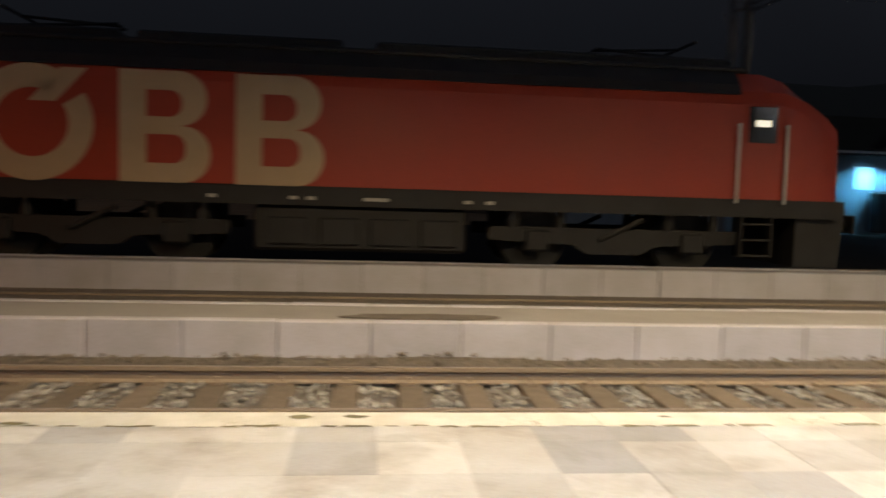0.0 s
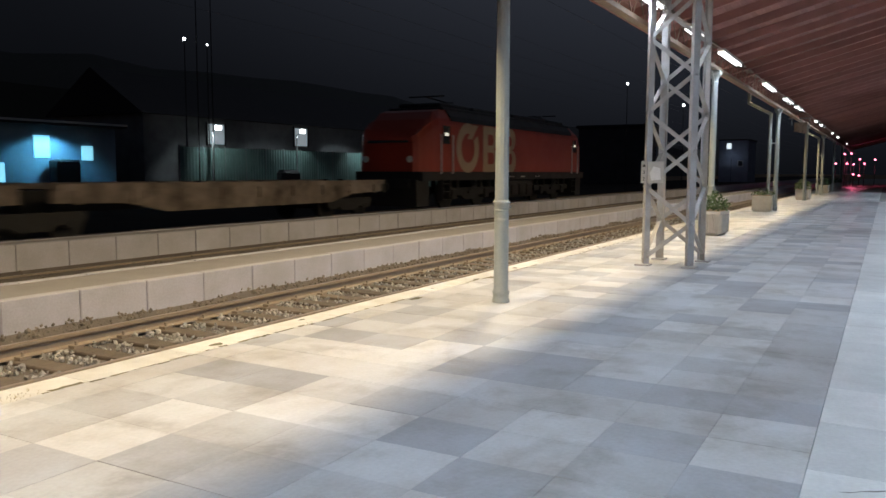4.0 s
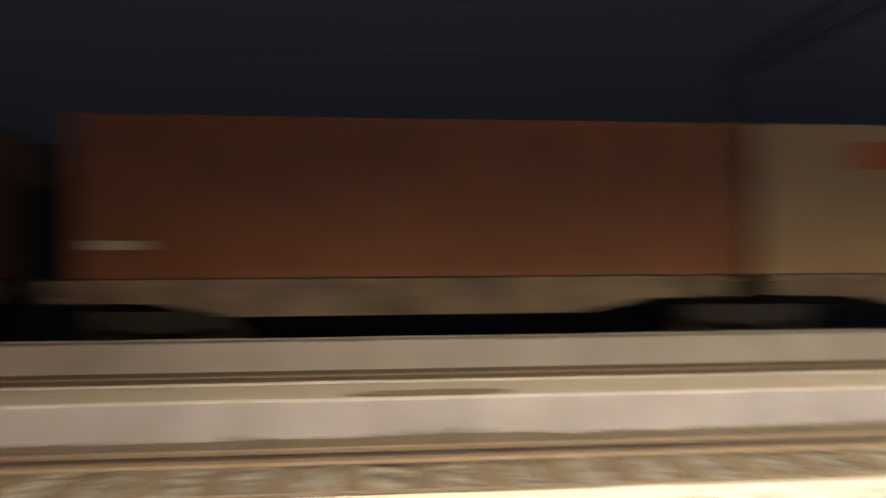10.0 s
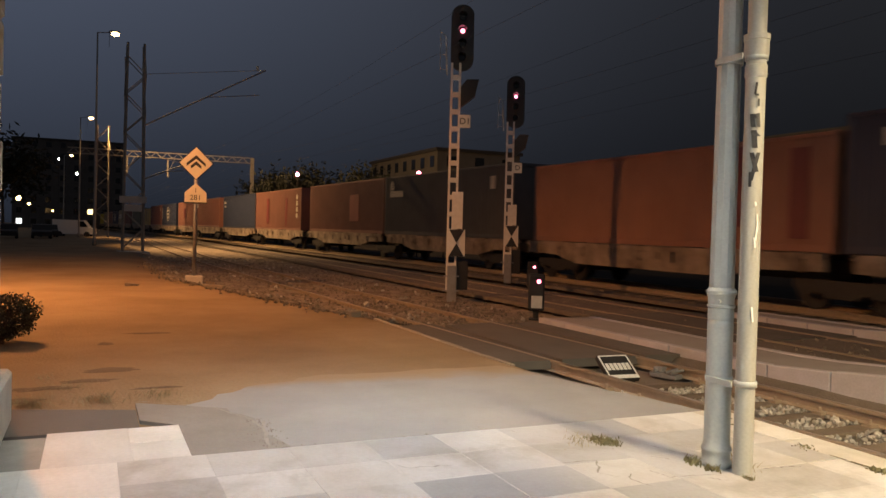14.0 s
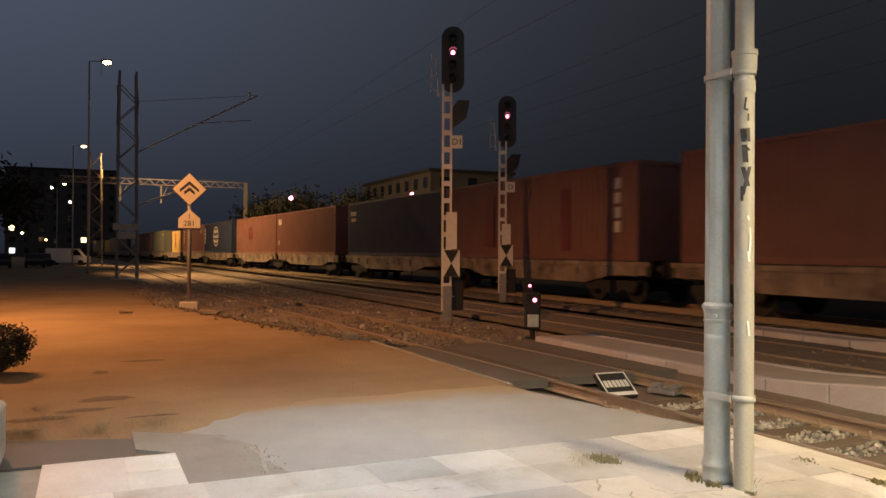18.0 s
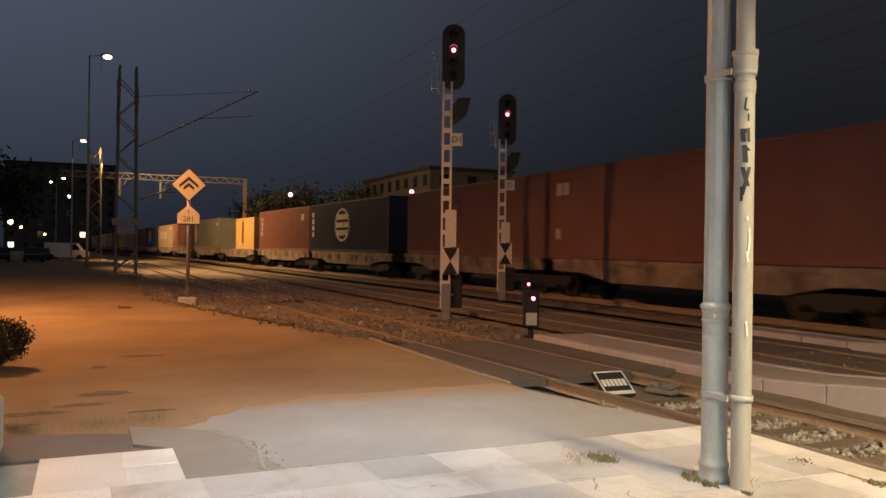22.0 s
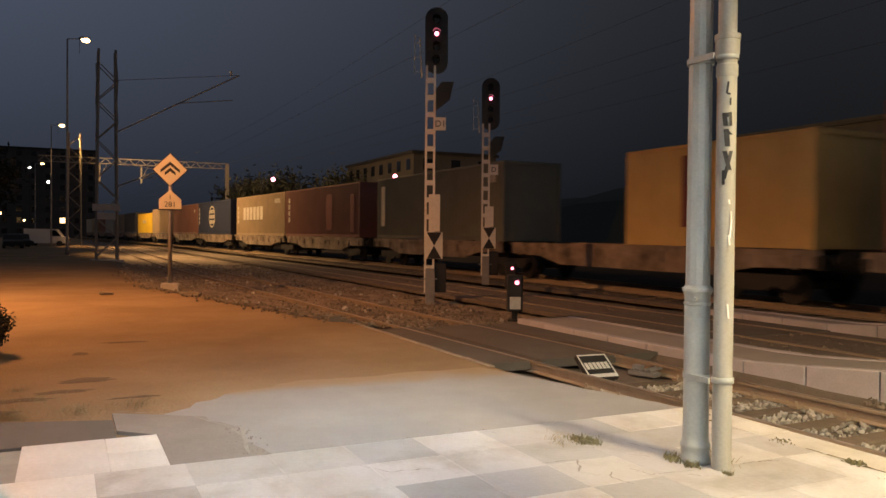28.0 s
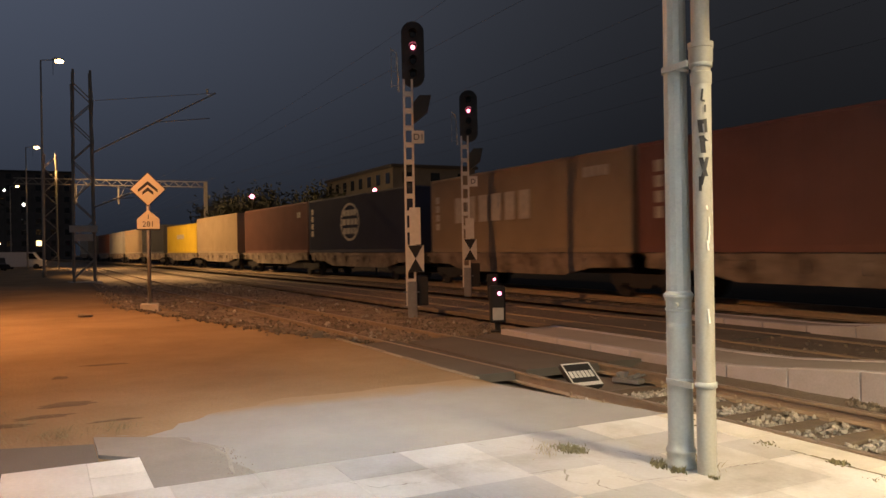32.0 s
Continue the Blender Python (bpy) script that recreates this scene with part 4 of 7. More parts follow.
# (colour, length, height, offset on the wagon, marks); front of the wagon is +
LOADS = [
    [("maroon", FL, ST, OFF, [(COLM, -5.3, 1.6, 0.28, 1.5), (PLATE, 5.0, 2.1, 0.6, 0.12)], "brown-red steel container with small pale lettering"),
     ("white", FL, HC, -OFF, [(REDW, -3.1, 2.3, 2.0, 0.55)], "cream white refrigerated container with a red marking")],
    [("white", FL, HC, OFF, [(REDW, -3.1, 2.3, 2.0, 0.55)], "cream white refrigerated container with a red marking"),
     ("brown", FL, HC, -OFF, [(PLATE, -5.4, 0.6, 0.9, 0.16)], "brown-red steel container with small pale lettering")],
    [("brown", FL, HC, OFF, [(PLATE, 5.2, 1.5, 0.6, 0.16), (PLATE, 5.2, 0.7, 0.8, 0.16)], "brown-red corrugated steel container"),
     ("dark_red", FL, HC, -OFF, [(COLM, -5.2, 1.9, 0.3, 1.6)], "dark red steel container with a column of pale lettering")],
    [("navy", FL, HC, OFF, [(WORD, -4.3, 2.35, 1.9, 0.35), (PLATE, 4.9, 1.2, 0.5, 0.7)], "dark navy steel container with a pale marking"),
     ("rust", FL, ST, -OFF, [(PATCH, 3.2, 1.5, 0.9, 1.9), (PATCH, 5.2, 1.3, 0.5, 2.0)], "faded orange-brown container with dark red patches")],
    [("slate", FL, HC, OFF, [(WORD, -4.6, 2.0, 1.6, 0.3), (ROUND, -5.2, 2.4, 0.5, 0.5), (PLATE, 4.6, 2.2, 0.35, 0.5)], "dark slate container with pale marking"),
     ("maroon", FL, HC, -OFF, [(PATCH, 2.0, 1.4, 1.4, 1.5)], "maroon-brown steel container with a dark red patch")],
    [("maroon", FL, HC, OFF, [(PATCH, -2.4, 1.4, 0.7, 1.9), (PATCH, 2.6, 1.3, 0.5, 2.0), (COLM, 5.2, 1.7, 0.3, 1.7)], "weathered red-brown container with dark streaks"),
     ("navy", FL, HC, -OFF, [(WORD, -5.2, 2.3, 0.9, 0.22), (WORD, -5.2, 1.95, 0.7, 0.18)], "dark navy container with small pale lettering")],
    [("red", FL, HC, OFF, [(WORD, -5.2, 2.25, 0.8, 0.4), (PLATE, -5.5, 0.8, 0.2, 0.35)], "red-brown container with a small pale marking"),
     ("maroon", FL, HC, -OFF, [(PATCH, -1.2, 1.6, 1.3, 1.0)], "red-brown corrugated steel container")],
    [("navy", FL, HC, OFF, [(ROUND, -0.4, 1.55, 2.3, 1.9), (COLM, -5.5, 1.7, 0.3, 1.6)], "navy blue container with a round pale emblem"),
     ("red", FL, HC, -OFF, [(COLM, -5.2, 1.8, 0.3, 1.5), (WORD, 4.8, 2.2, 0.5, 0.4)], "dark red container with a column of pale lettering")],
    [("orange", TL, ST, 9.6, [(PATCH, -0.6, 1.4, 0.5, 1.8)], "worn orange twenty-foot container with a dark red patch"),
     ("green", FL, HC, -OFF, [(PLATE, -5.3, 1.55, 0.45, 1.9), (WORD, 5.3, 2.3, 0.6, 0.3)], "grey-green container with a pale upright bar")],
    [("red", FL, HC, OFF, [(COLM, -5.3, 1.7, 0.28, 1.6), (PATCH, 1.8, 1.4, 0.9, 2.0), (PATCH, 5.2, 1.3, 0.5, 2.0)], "red-brown container with dark upright patches"),
     ("beige", FL, HC, -OFF, [(WORD, -1.3, 1.6, 5.4, 0.95), (COLM, -5.5, 1.6, 0.3, 1.4), (WORD, 4.6, 2.35, 1.2, 0.3)], "beige-brown container with large pale lettering bars")],
    [("navy", FL, HC, OFF, [(ROUND, -0.4, 1.55, 2.3, 1.9), (COLM, -5.5, 1.7, 0.3, 1.6)], "navy blue container with a round pale emblem"),
     ("maroon", FL, HC, -OFF, [(WORD, 4.8, 2.2, 0.6, 0.3)], "red-brown corrugated steel container")],
    [("beige", FL, HC, OFF, [], "weathered beige-grey steel container"), ("yellow", FL, ST, -OFF, [(WORD, 0, 1.5, 3.0, 0.4)], "bright yellow corrugated steel container")],
    [("slate", FL, HC, OFF, [], "dark slate grey steel container"), ("beige", FL, HC, -OFF, [], "pale beige corrugated steel container")],
    [("grey", FL, HC, OFF, [], "pale grey corrugated steel container"), ("brown", FL, HC, -OFF, [], "brown-red corrugated steel container")],
    [("beige", FL, HC, OFF, [], "weathered beige steel container on its wagon"), ("grey", FL, HC, -OFF, [], "pale grey corrugated steel container")],
]
# the first wagon behind the locomotive runs empty
wagon = make_wagon()
MOVERS.append((wagon, FRONT + PITCH / 2 + 0.4, 9.0, Matrix.Identity(4)))
for k, load in enumerate(LOADS):
    mid = FRONT - PITCH * (k + 0.5)
    MOVERS.append((copy_thing(wagon, Matrix.Identity(4)), mid, 9.0, Matrix.Identity(4)))
    for key, ln, ht, off, marks, label in load:
        ob = container(key, ln, ht, marks, label)
        MOVERS.append((ob, mid, 9.0, Matrix.Translation((off, 0, DECK))))


# ---------- locomotive ----------
M["loco_red"] = mat("locomotive_red", (0.42, 0.05, 0.024), 0.4, colour2=(0.36, 0.045, 0.02), scale=0.9, fine=30, stain=0.4, bump=0.03, fixed=False)
M["loco_grey"] = mat("locomotive_frame_grey", (0.022, 0.02, 0.02), 0.6, colour2=(0.014, 0.012, 0.012), scale=2, fixed=False)
M["loco_cream"] = mat("locomotive_cream_paint", (0.58, 0.42, 0.26), 0.4, scale=2, stain=0.2, bump=0.02, fixed=False)


def make_loco():
    """Boxy electric locomotive, middle on rail level, nose towards +x."""
    top = thing("locomotive", "red electric locomotive with large cream emblem shapes on its side", "locomotive")
    half, W = 9.2, 1.49

    def section(x):
        """Half widths and heights of the hull at x: (width, sill, waist, shoulder, roof)."""
        e = max(0.0, abs(x) - (half - 1.75)) / 1.75
        return W - 0.30 * e ** 2.5, 1.50, 3.50 - 1.05 * max(0, e - 0.2) ** 1.6, 3.86 - 1.45 * max(0, e - 0.05) ** 1.6
    # hull
    bm = B()
    rows = []
    xs = [-half, -half + 0.12, -half + 0.45, -half + 0.85, -half + 1.3, -half + 1.75, -4, 0, 4, half - 1.75, half - 1.3, half - 0.85, half - 0.45, half - 0.12, half]
    for x in xs:
        w, s, sh, rf = section(x)
        k = 0.90 if abs(x) == half else 1
        rows.append([bm.verts.new((x, y * k, z)) for y, z in ((-w, s), (-w, 2.3), (-w * 0.985, sh - 0.25), (-w * 0.95, sh), (-w * 0.78, rf), (w * 0.78, rf), (w * 0.95, sh), (w * 0.985, sh - 0.25), (w, 2.3), (w, s))])
    for a, b in zip(rows, rows[1:]):
        for i in range(len(a) - 1):
            bm.faces.new((a[i], a[i + 1], b[i + 1], b[i]))
    bm.faces.new(rows[0][::-1])
    bm.faces.new(rows[-1])
    part("hull", bm, M["loco_red"], top)
    bm = B()
    box(bm, -half + 0.05, half - 0.05, -W + 0.04, W - 0.04, 1.16, 1.50)
    part("frame_skirt", bm, M["loco_grey"], top, "dark grey underframe band")
    bm = B()
    box(bm, -half + 2.0, half - 2.0, -1.22, 1.22, 3.86, 3.98, 0.04)
    part("roof_deck", bm, M["loco_grey"], top)
    for x, l in ((-5.6, 1.3), (-2.2, 1.8), (2.4, 2.2), (5.8, 1.2)):
        bm = B()
        box(bm, x - l, x + l, -0.95, 0.95, 3.97, 4.16, 0.05)
        part("roof_cover", bm, M["loco_grey"], top, "dark roof equipment cover")
    bm = B()
    prism(bm, [(-1.495, 3.43), (1.495, 3.43), (1.42, 3.62), (1.2, 3.88), (-1.2, 3.88), (-1.42, 3.62)], "x", -half + 2.25, half - 2.25)
    part("roof", bm, M["loco_grey"], top, "dark grey roof")
    # pantographs, folded
    for x in (-6.2, 6.2):
        bm = B()
        s = 1 if x > 0 else -1
        for sy in (-0.5, 0.5):
            rod(bm, (x, sy, 4.2), (x - s * 1.7, sy * 0.5, 4.36), 0.03, seg=6)
        rod(bm, (x - s * 1.7, 0, 4.36), (x + s * 0.1, 0, 4.46), 0.03, seg=6)
        rod(bm, (x + s * 0.1, -0.8, 4.47), (x + s * 0.1, 0.8, 4.47), 0.03, seg=6)
        rod(bm, (x, -0.5, 4.15), (x, 0.5, 4.15), 0.05, seg=6)
        part("pantograph", bm, M["dark_steel"], top)
    for sx in (-1, 1):
        for sy in (-1, 1):
            # cab door with window, hand rails and steps
            dx = sx * (half - 1.80)
            y = sy * (W + 0.004)
            bm = B()
            box(bm, dx - 0.34, dx + 0.34, min(y, y + sy * 0.012), max(y, y + sy * 0.012), 1.55, 3.27, 0.004)
            door = part("cab_door", bm, M["loco_red"], top)
            bm = B()
            box(bm, dx - 0.28, dx + 0.28, min(y, y + sy * 0.022), max(y, y + sy * 0.022), 2.55, 3.22, 0.008)
            part("door_window", bm, M["glass"], door, "dark cab window")
            bm = B()
            box(bm, dx - 0.15, dx + 0.15, min(y, y + sy * 0.026), max(y, y + sy * 0.026), 2.85, 2.97)
            if sy < 0:
                part("window_light", bm, M["cablamp"], door, "lit strip behind the cab window")
            for q in (-0.47, 0.47):
                bm = B()
                rod(bm, (dx + q, y + sy * 0.05, 1.42), (dx + q, y + sy * 0.05, 2.9), 0.03, seg=8)
                for z in (1.45, 2.87):
                    rod(bm, (dx + q, y - sy * 0.02, z), (dx + q, y + sy * 0.05, z), 0.015, seg=6)
                part("hand_rail", bm, M["white"], top, "pale upright hand rail")
            bm = B()
            for z in (0.42, 0.72, 1.02):
                box(bm, dx - 0.28, dx + 0.28, min(y - sy * 0.2, y), max(y - sy * 0.2, y), z, z + 0.03)
            box(bm, dx - 0.31, dx - 0.28, min(y - sy * 0.2, y), max(y - sy * 0.2, y), 0.40, 1.2)
            box(bm, dx + 0.28, dx + 0.31, min(y - sy * 0.2, y), max(y - sy * 0.2, y), 0.40, 1.2)
            part("cab_steps", bm, M["loco_grey"], top)
        # windscreen, lamps, buffers and plough at each end
        bm = B()
        prism(bm, [(sx * (half - 0.02), 2.55), (sx * (half + 0.015), 2.55), (sx * (half - 0.62), 3.10), (sx * (half - 0.7), 3.10)], "y", -1.1, 1.1)
        part("windscreen", bm, M["glass"], top, "dark raked windscreen")
        for sy in (-0.95, 0.95):
            bm = B()
            rod(bm, (sx * (half - 0.05), sy, 1.95), (sx * (half + 0.03), sy, 1.95), 0.12, seg=16)
            part("head_lamp", bm, M["white"], top)
            bm = B()
            rod(bm, (sx * half, sy * 0.93, 1.06), (sx * (half + 0.36), sy * 0.93, 1.06), 0.10, seg=12)
            box(bm, sx * (half + 0.38) - 0.03, sx * (half + 0.38) + 0.03, sy * 0.93 - 0.27, sy * 0.93 + 0.27, 0.88, 1.24, 0.02)
            part("buffer", bm, M["dark_steel"], top)
        bm = B()
        prism(bm, [(sx * (half - 0.9), 0.22), (sx * half, 0.22), (sx * (half + 0.08), 1.2), (sx * (half - 0.9), 1.2)], "y", -1.25, 1.25)
        part("plough", bm, M["loco_grey"], top)
    # bogies
    for x in (-4.75, 4.75):
        for s in (-1.5, 1.5):
            for sy in (-0.76, 0.76):
                bm = B()
                rod(bm, (x + s, sy - 0.07, 0.62), (x + s, sy + 0.07, 0.62), 0.62, seg=26)
                rod(bm, (x + s, sy - 0.10, 0.62), (x + s, sy + 0.10, 0.62), 0.16, seg=14)
                part("wheel", bm, M["dark_steel"], top)
        bm = B()
        for sy in (-1.12, 1.12):
            prism(bm, [(x - 2.4, 0.62), (x - 0.8, 0.55), (x - 0.5, 0.38), (x + 0.5, 0.38), (x + 0.8, 0.55), (x + 2.4, 0.62), (x + 2.4, 0.86), (x - 2.4, 0.86)], "y", sy - 0.08, sy + 0.08)
            for s in (-1.5, 1.5):
                box(bm, x + s - 0.22, x + s + 0.22, sy - 0.16, sy + 0.16, 0.42, 0.82, 0.04)
                for q in (-0.45, 0.45):
                    rod(bm, (x + s + q, sy, 0.82), (x + s + q, sy, 1.18), 0.10, seg=10)
            rod(bm, (x - 0.3, sy * 1.12, 0.66), (x + 0.5, sy * 1.12, 1.05), 0.05, seg=8)
        part("bogie_frame", bm, M["loco_grey"], top)
    bm = B()
    box(bm, -1.9, 1.9, -1.3, 1.3, 0.34, 1.16, 0.06)
    part("transformer_box", bm, M["loco_grey"], top)
    for s in (-1.3, -0.4, 0.5, 1.4):
        bm = B()
        box(bm, s - 0.35, s + 0.35, -1.36, 1.36, 0.45, 0.95, 0.03)
        part("equipment_box", bm, M["loco_grey"], top)
    for s in (-2.6, -1.2, -0.9, 0.1, 0.25, 0.4, 1.9, 2.3):
        for sy in (-1, 1):
            bm = B()
            box(bm, s - 0.07, s + 0.07, sy * 1.47 - 0.006, sy * 1.47 + 0.006, 1.26, 1.32)
            part("notice_plate", bm, M["marking"], top, "small pale notice plate")
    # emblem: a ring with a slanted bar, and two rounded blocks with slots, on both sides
    for sy in (-1, 1):
        y0 = sy * (W + 0.003)
        y1 = sy * (W + 0.009)
        cx, cz, ro, ri = (-5.55, 2.44, 0.98, 0.58)
        bm = B()
        n = 40
        a0 = math.radians(62)
        a1 = math.radians(62 + 330)
        ring = []
        for k in range(n + 1):
            a = a0 + (a1 - a0) * k / n
            ring.append([bm.verts.new((cx + r * 1.02 * math.cos(a), y, cz + r * math.sin(a))) for r, y in ((ri, y0), (ro, y0), (ro, y1), (ri, y1))])
        for a, b in zip(ring, ring[1:]):
            for i in range(4):
                bm.faces.new((a[i], a[(i + 1) % 4], b[(i + 1) % 4], b[i]))
        bm.faces.new(ring[0])
        bm.faces.new(ring[-1][::-1])
        part("emblem_ring", bm, M["loco_cream"], top, "cream emblem ring")
        bm = B()
        prism(bm, [(cx - 0.05, cz + 0.36), (cx + 0.38, cz + 0.36), (cx + 0.90, cz + 0.93), (cx + 0.46, cz + 0.93)], "y", min(y0, y1), max(y0, y1) + 0.002)
        part("emblem_bar", bm, M["loco_cream"], top, "cream slanted emblem bar")
        for bx in (-4.14, -2.20):
            lo, hi = min(y0, y1), max(y0, y1)
            h0, h1 = cz - 0.95, cz + 0.95
            # two stacked bowls on a stem: outer outline and two openings, each with rounded right ends
            def lobe(x0, x1, z0, z1, r):
                arc = [(x1 - r + r * math.sin(a), z0 + r - r * math.cos(a)) for a in [math.pi / 2 * k / 6 for k in range(7)]]
                arc += [(x1 - r + r * math.cos(a), z1 - r + r * math.sin(a)) for a in [math.pi / 2 * k / 6 for k in range(7)]]
                return [(x0, z0)] + arc + [(x0, z1)]
            for k, (z0, z1, wide) in enumerate(((h0, cz + 0.02, 1.52), (cz + 0.02, h1, 1.46))):
                outer = lobe(bx, bx + wide, z0, z1, 0.46)
                inner = lobe(bx + 0.45, bx + wide - 0.42, z0 + (0.33 if k == 0 else 0.15), z1 - (0.15 if k == 0 else 0.33), 0.20)
                bm = B()
                loops = [[bm.verts.new((p[0], d, p[1])) for p in pts] for d in (lo, hi) for pts in (outer, inner)]
                n = len(outer)
                for q in range(n):
                    r = (q + 1) % n
                    for u, v in ((0, 1), (2, 3), (0, 2), (1, 3)):
                        bm.faces.new((loops[u][q], loops[u][r], loops[v][r], loops[v][q]))
                part("emblem_stroke", bm, M["loco_cream"], top, "cream emblem stroke")
    return top


loco = make_loco()
MOVERS.append((loco, -1.0, 4.75, Matrix.Identity(4)))


def motions():
    """The whole train rolls along the far track, gathering a little speed at first."""
    def gone(t):
        return SPEED * t + float(np.interp(t, (0, 1, 2, 3, 4, 5, 6), (0.95, 1.0, 0.72, 0.48, 0.25, 0.08, 0)))
    for ob, start, half, own in MOVERS:
        walk(ob, [(t, vehicle_pose(start + gone(t), half) @ own) for t in [float(q) for q in range(33)]])


# ---------- paving ----------
M["tile_light"] = mat("pale_marble_tile", (0.66, 0.655, 0.64), 0.37, colour2=(0.36, 0.29, 0.21), scale=1.1, fine=35, bump=0.05, stain=0.45, piece=0.08, smudge=0.5)
M["tile_dark"] = mat("grey_marble_tile", (0.41, 0.415, 0.425), 0.37, colour2=(0.25, 0.21, 0.165), scale=1.1, fine=35, bump=0.05, stain=0.45, piece=0.14, smudge=0.48)
M["tile"] = mat("marble_tile", (0.55, 0.545, 0.535), 0.37, colour2=(0.31, 0.255, 0.185), scale=1.1, fine=35, bump=0.05, stain=0.45, piece=0.14, smudge=0.5)
TX, TY, T0X, T0Y = 0.525, 0.573, -5.66, 0.30


def pick():
    r = random.random()
    return "tile_dark" if r < 0.24 else ("tile_light" if r < 0.5 else "tile")


def tile_mesh(name, w, d, h, material):
    bm = B()
    g = 0.0006
    box(bm, g, w - g, g, d - g, -h, 0, 0.0018)
    return to_mesh(name, bm, material)


def lay_tiles():
    random.seed(11)
    top = thing("paving", "worn stone tile paving of the platform in pale and grey squares", "paving", kind="structure")
    kinds = ("tile", "tile_light", "tile_dark")
    full = {k: tile_mesh("tile", TX, TY, 0.028, M[k]) for k in kinds}
    cut = {k: tile_mesh("tile", TX, 5.21 - (T0Y + 8 * TY), 0.028, M[k]) for k in kinds}
    far = {k: B() for k in kinds}
    for i in range(200):
        x = T0X + i * TX
        for j in range(9):
            y, k = T0Y + j * TY, pick()
            z = random.uniform(-0.0015, 0.0015)
            if i < 33:
                ob = new("tile", (cut if j == 8 else full)[k])
                ob.parent = top
                ob.matrix_basis = pose(x, y, z, random.uniform(-0.12, 0.12), random.uniform(-0.12, 0.12))
            else:
                box(far[k], x + 0.003, x + TX - 0.003, y + 0.003, (5.21 if j == 8 else y + TY) - 0.003, z - 0.028, z)
    for k in kinds:
        tagged(part("far_tiles", far[k], M[k], top), kind="stuff")
    slab = tile_mesh("slab", 0.93, 0.565, 0.028, M["slab"])
    fs = B()
    for i in range(-1, 60):
        for j in range(8):
            x, y = -5.66 + i * 0.93, 0.2988 - (j + 1) * 0.565 + (0.10 if i < 0 else 0)
            if i < 0 and y < -0.3:
                continue
            if i < 14 and j < 4:
                ob = new("slab", slab)
                ob.parent = top
                ob.matrix_basis = pose(x, y, random.uniform(-0.0015, 0.0015))
            else:
                box(fs, x + 0.003, x + 0.927, y + 0.003, y + 0.562, -0.028, 0)
    tagged(part("far_slabs", fs, M["slab"], top), kind="stuff")
    # two cut slabs beside the step in the paving
    for u0, u1 in ((-6.585, -6.13), (-6.12, -5.665)):
        bm = B()
        box(bm, u0, u1, 0.40, 0.78, -0.028, 0.0, 0.003)
        part("slab", bm, M["slab"], top)
    kerb = tile_mesh("kerb_stone", 1.05, 0.34, 0.16, M["kerbstone"])
    fk = B()
    for i in range(100):
        x = T0X + i * 1.05
        if i < 40:
            ob = new("kerb_stone", kerb)
            ob.parent = top
            ob.matrix_basis = pose(x, 5.213 + random.uniform(-0.006, 0.006), random.uniform(-0.003, 0.002))
        else:
            box(fk, x + 0.003, x + 1.047, 5.216, 5.55, -0.16, 0)
    tagged(part("far_kerb_stones", fk, M["kerbstone"], top), kind="stuff")


lay_tiles()
bm = B()
box(bm, -6.6, -5.66, -0.6, 0.80, -0.5, -0.03)
solid("platform_corner", bm, M["joint"], "raised corner of the platform body beside the building", "platform", kind="structure")


def cracks():
    """Broken joints between the tiles round the column's foot."""
    rnd = random.Random(8)
    bm = B()
    for pts in (((-4.66, 3.12), (-4.63, 3.43), (-4.38, 3.27)), ((-4.38, 3.27), (-4.21, 3.40), (-4.29, 3.48)), ((-4.30, 3.64), (-4.13, 3.68), (-4.11, 3.94), (-4.05, 4.06)), ((-4.21, 3.40), (-4.02, 3.44)),
                ((-4.03, 3.91), (-3.95, 4.02)), ((-4.08, 4.42), (-4.06, 4.62), (-4.02, 4.75)), ((-5.62, 3.2), (-5.2, 3.5), (-4.86, 4.06), (-4.47, 4.20)), ((-5.1, 3.2), (-4.86, 3.55), (-4.62, 3.85), (-4.35, 4.05)),
                ((4.3, 0.12), (4.45, -0.1), (4.42, -0.3)), ((4.45, -0.1), (4.75, -0.16)), ((-5.2, 1.9), (-4.9, 2.1), (-4.85, 2.4)), ((-7.58, 0.52), (-7.22, 1.10), (-6.62, 1.36)), ((-6.62, 1.36), (-6.29, 1.40), (-5.76, 1.34)), ((-6.62, 1.36), (-6.5, 1.44), (-6.3, 1.40))):
        path = []
        for p, q in zip(pts, pts[1:]):
            n = 7
            for k in range(n):
                path.append((p[0] + (q[0] - p[0]) * k / n + rnd.gauss(0, 0.007), p[1] + (q[1] - p[1]) * k / n + rnd.gauss(0, 0.007)))
        path.append(pts[-1])
        prev = None
        for k, (x, y) in enumerate(path):
            w = (0.0045 if x > -5.66 else 0.011) * rnd.uniform(0.4, 1.6) * (0.4 if k in (0, len(path) - 1) else 1)
            row = (bm.verts.new((x - w, y - w, 0.0035 if x > -5.66 else -0.005)), bm.verts.new((x + w, y + w, 0.0035 if x > -5.66 else -0.005)))
            if prev:
                bm.faces.new((prev[0], prev[1], row[1], row[0]))
            prev = row
    solid("paving_cracks", bm, M["joint"], "dark cracks in the broken tiles round the column", "cracks", kind="stuff")


cracks()


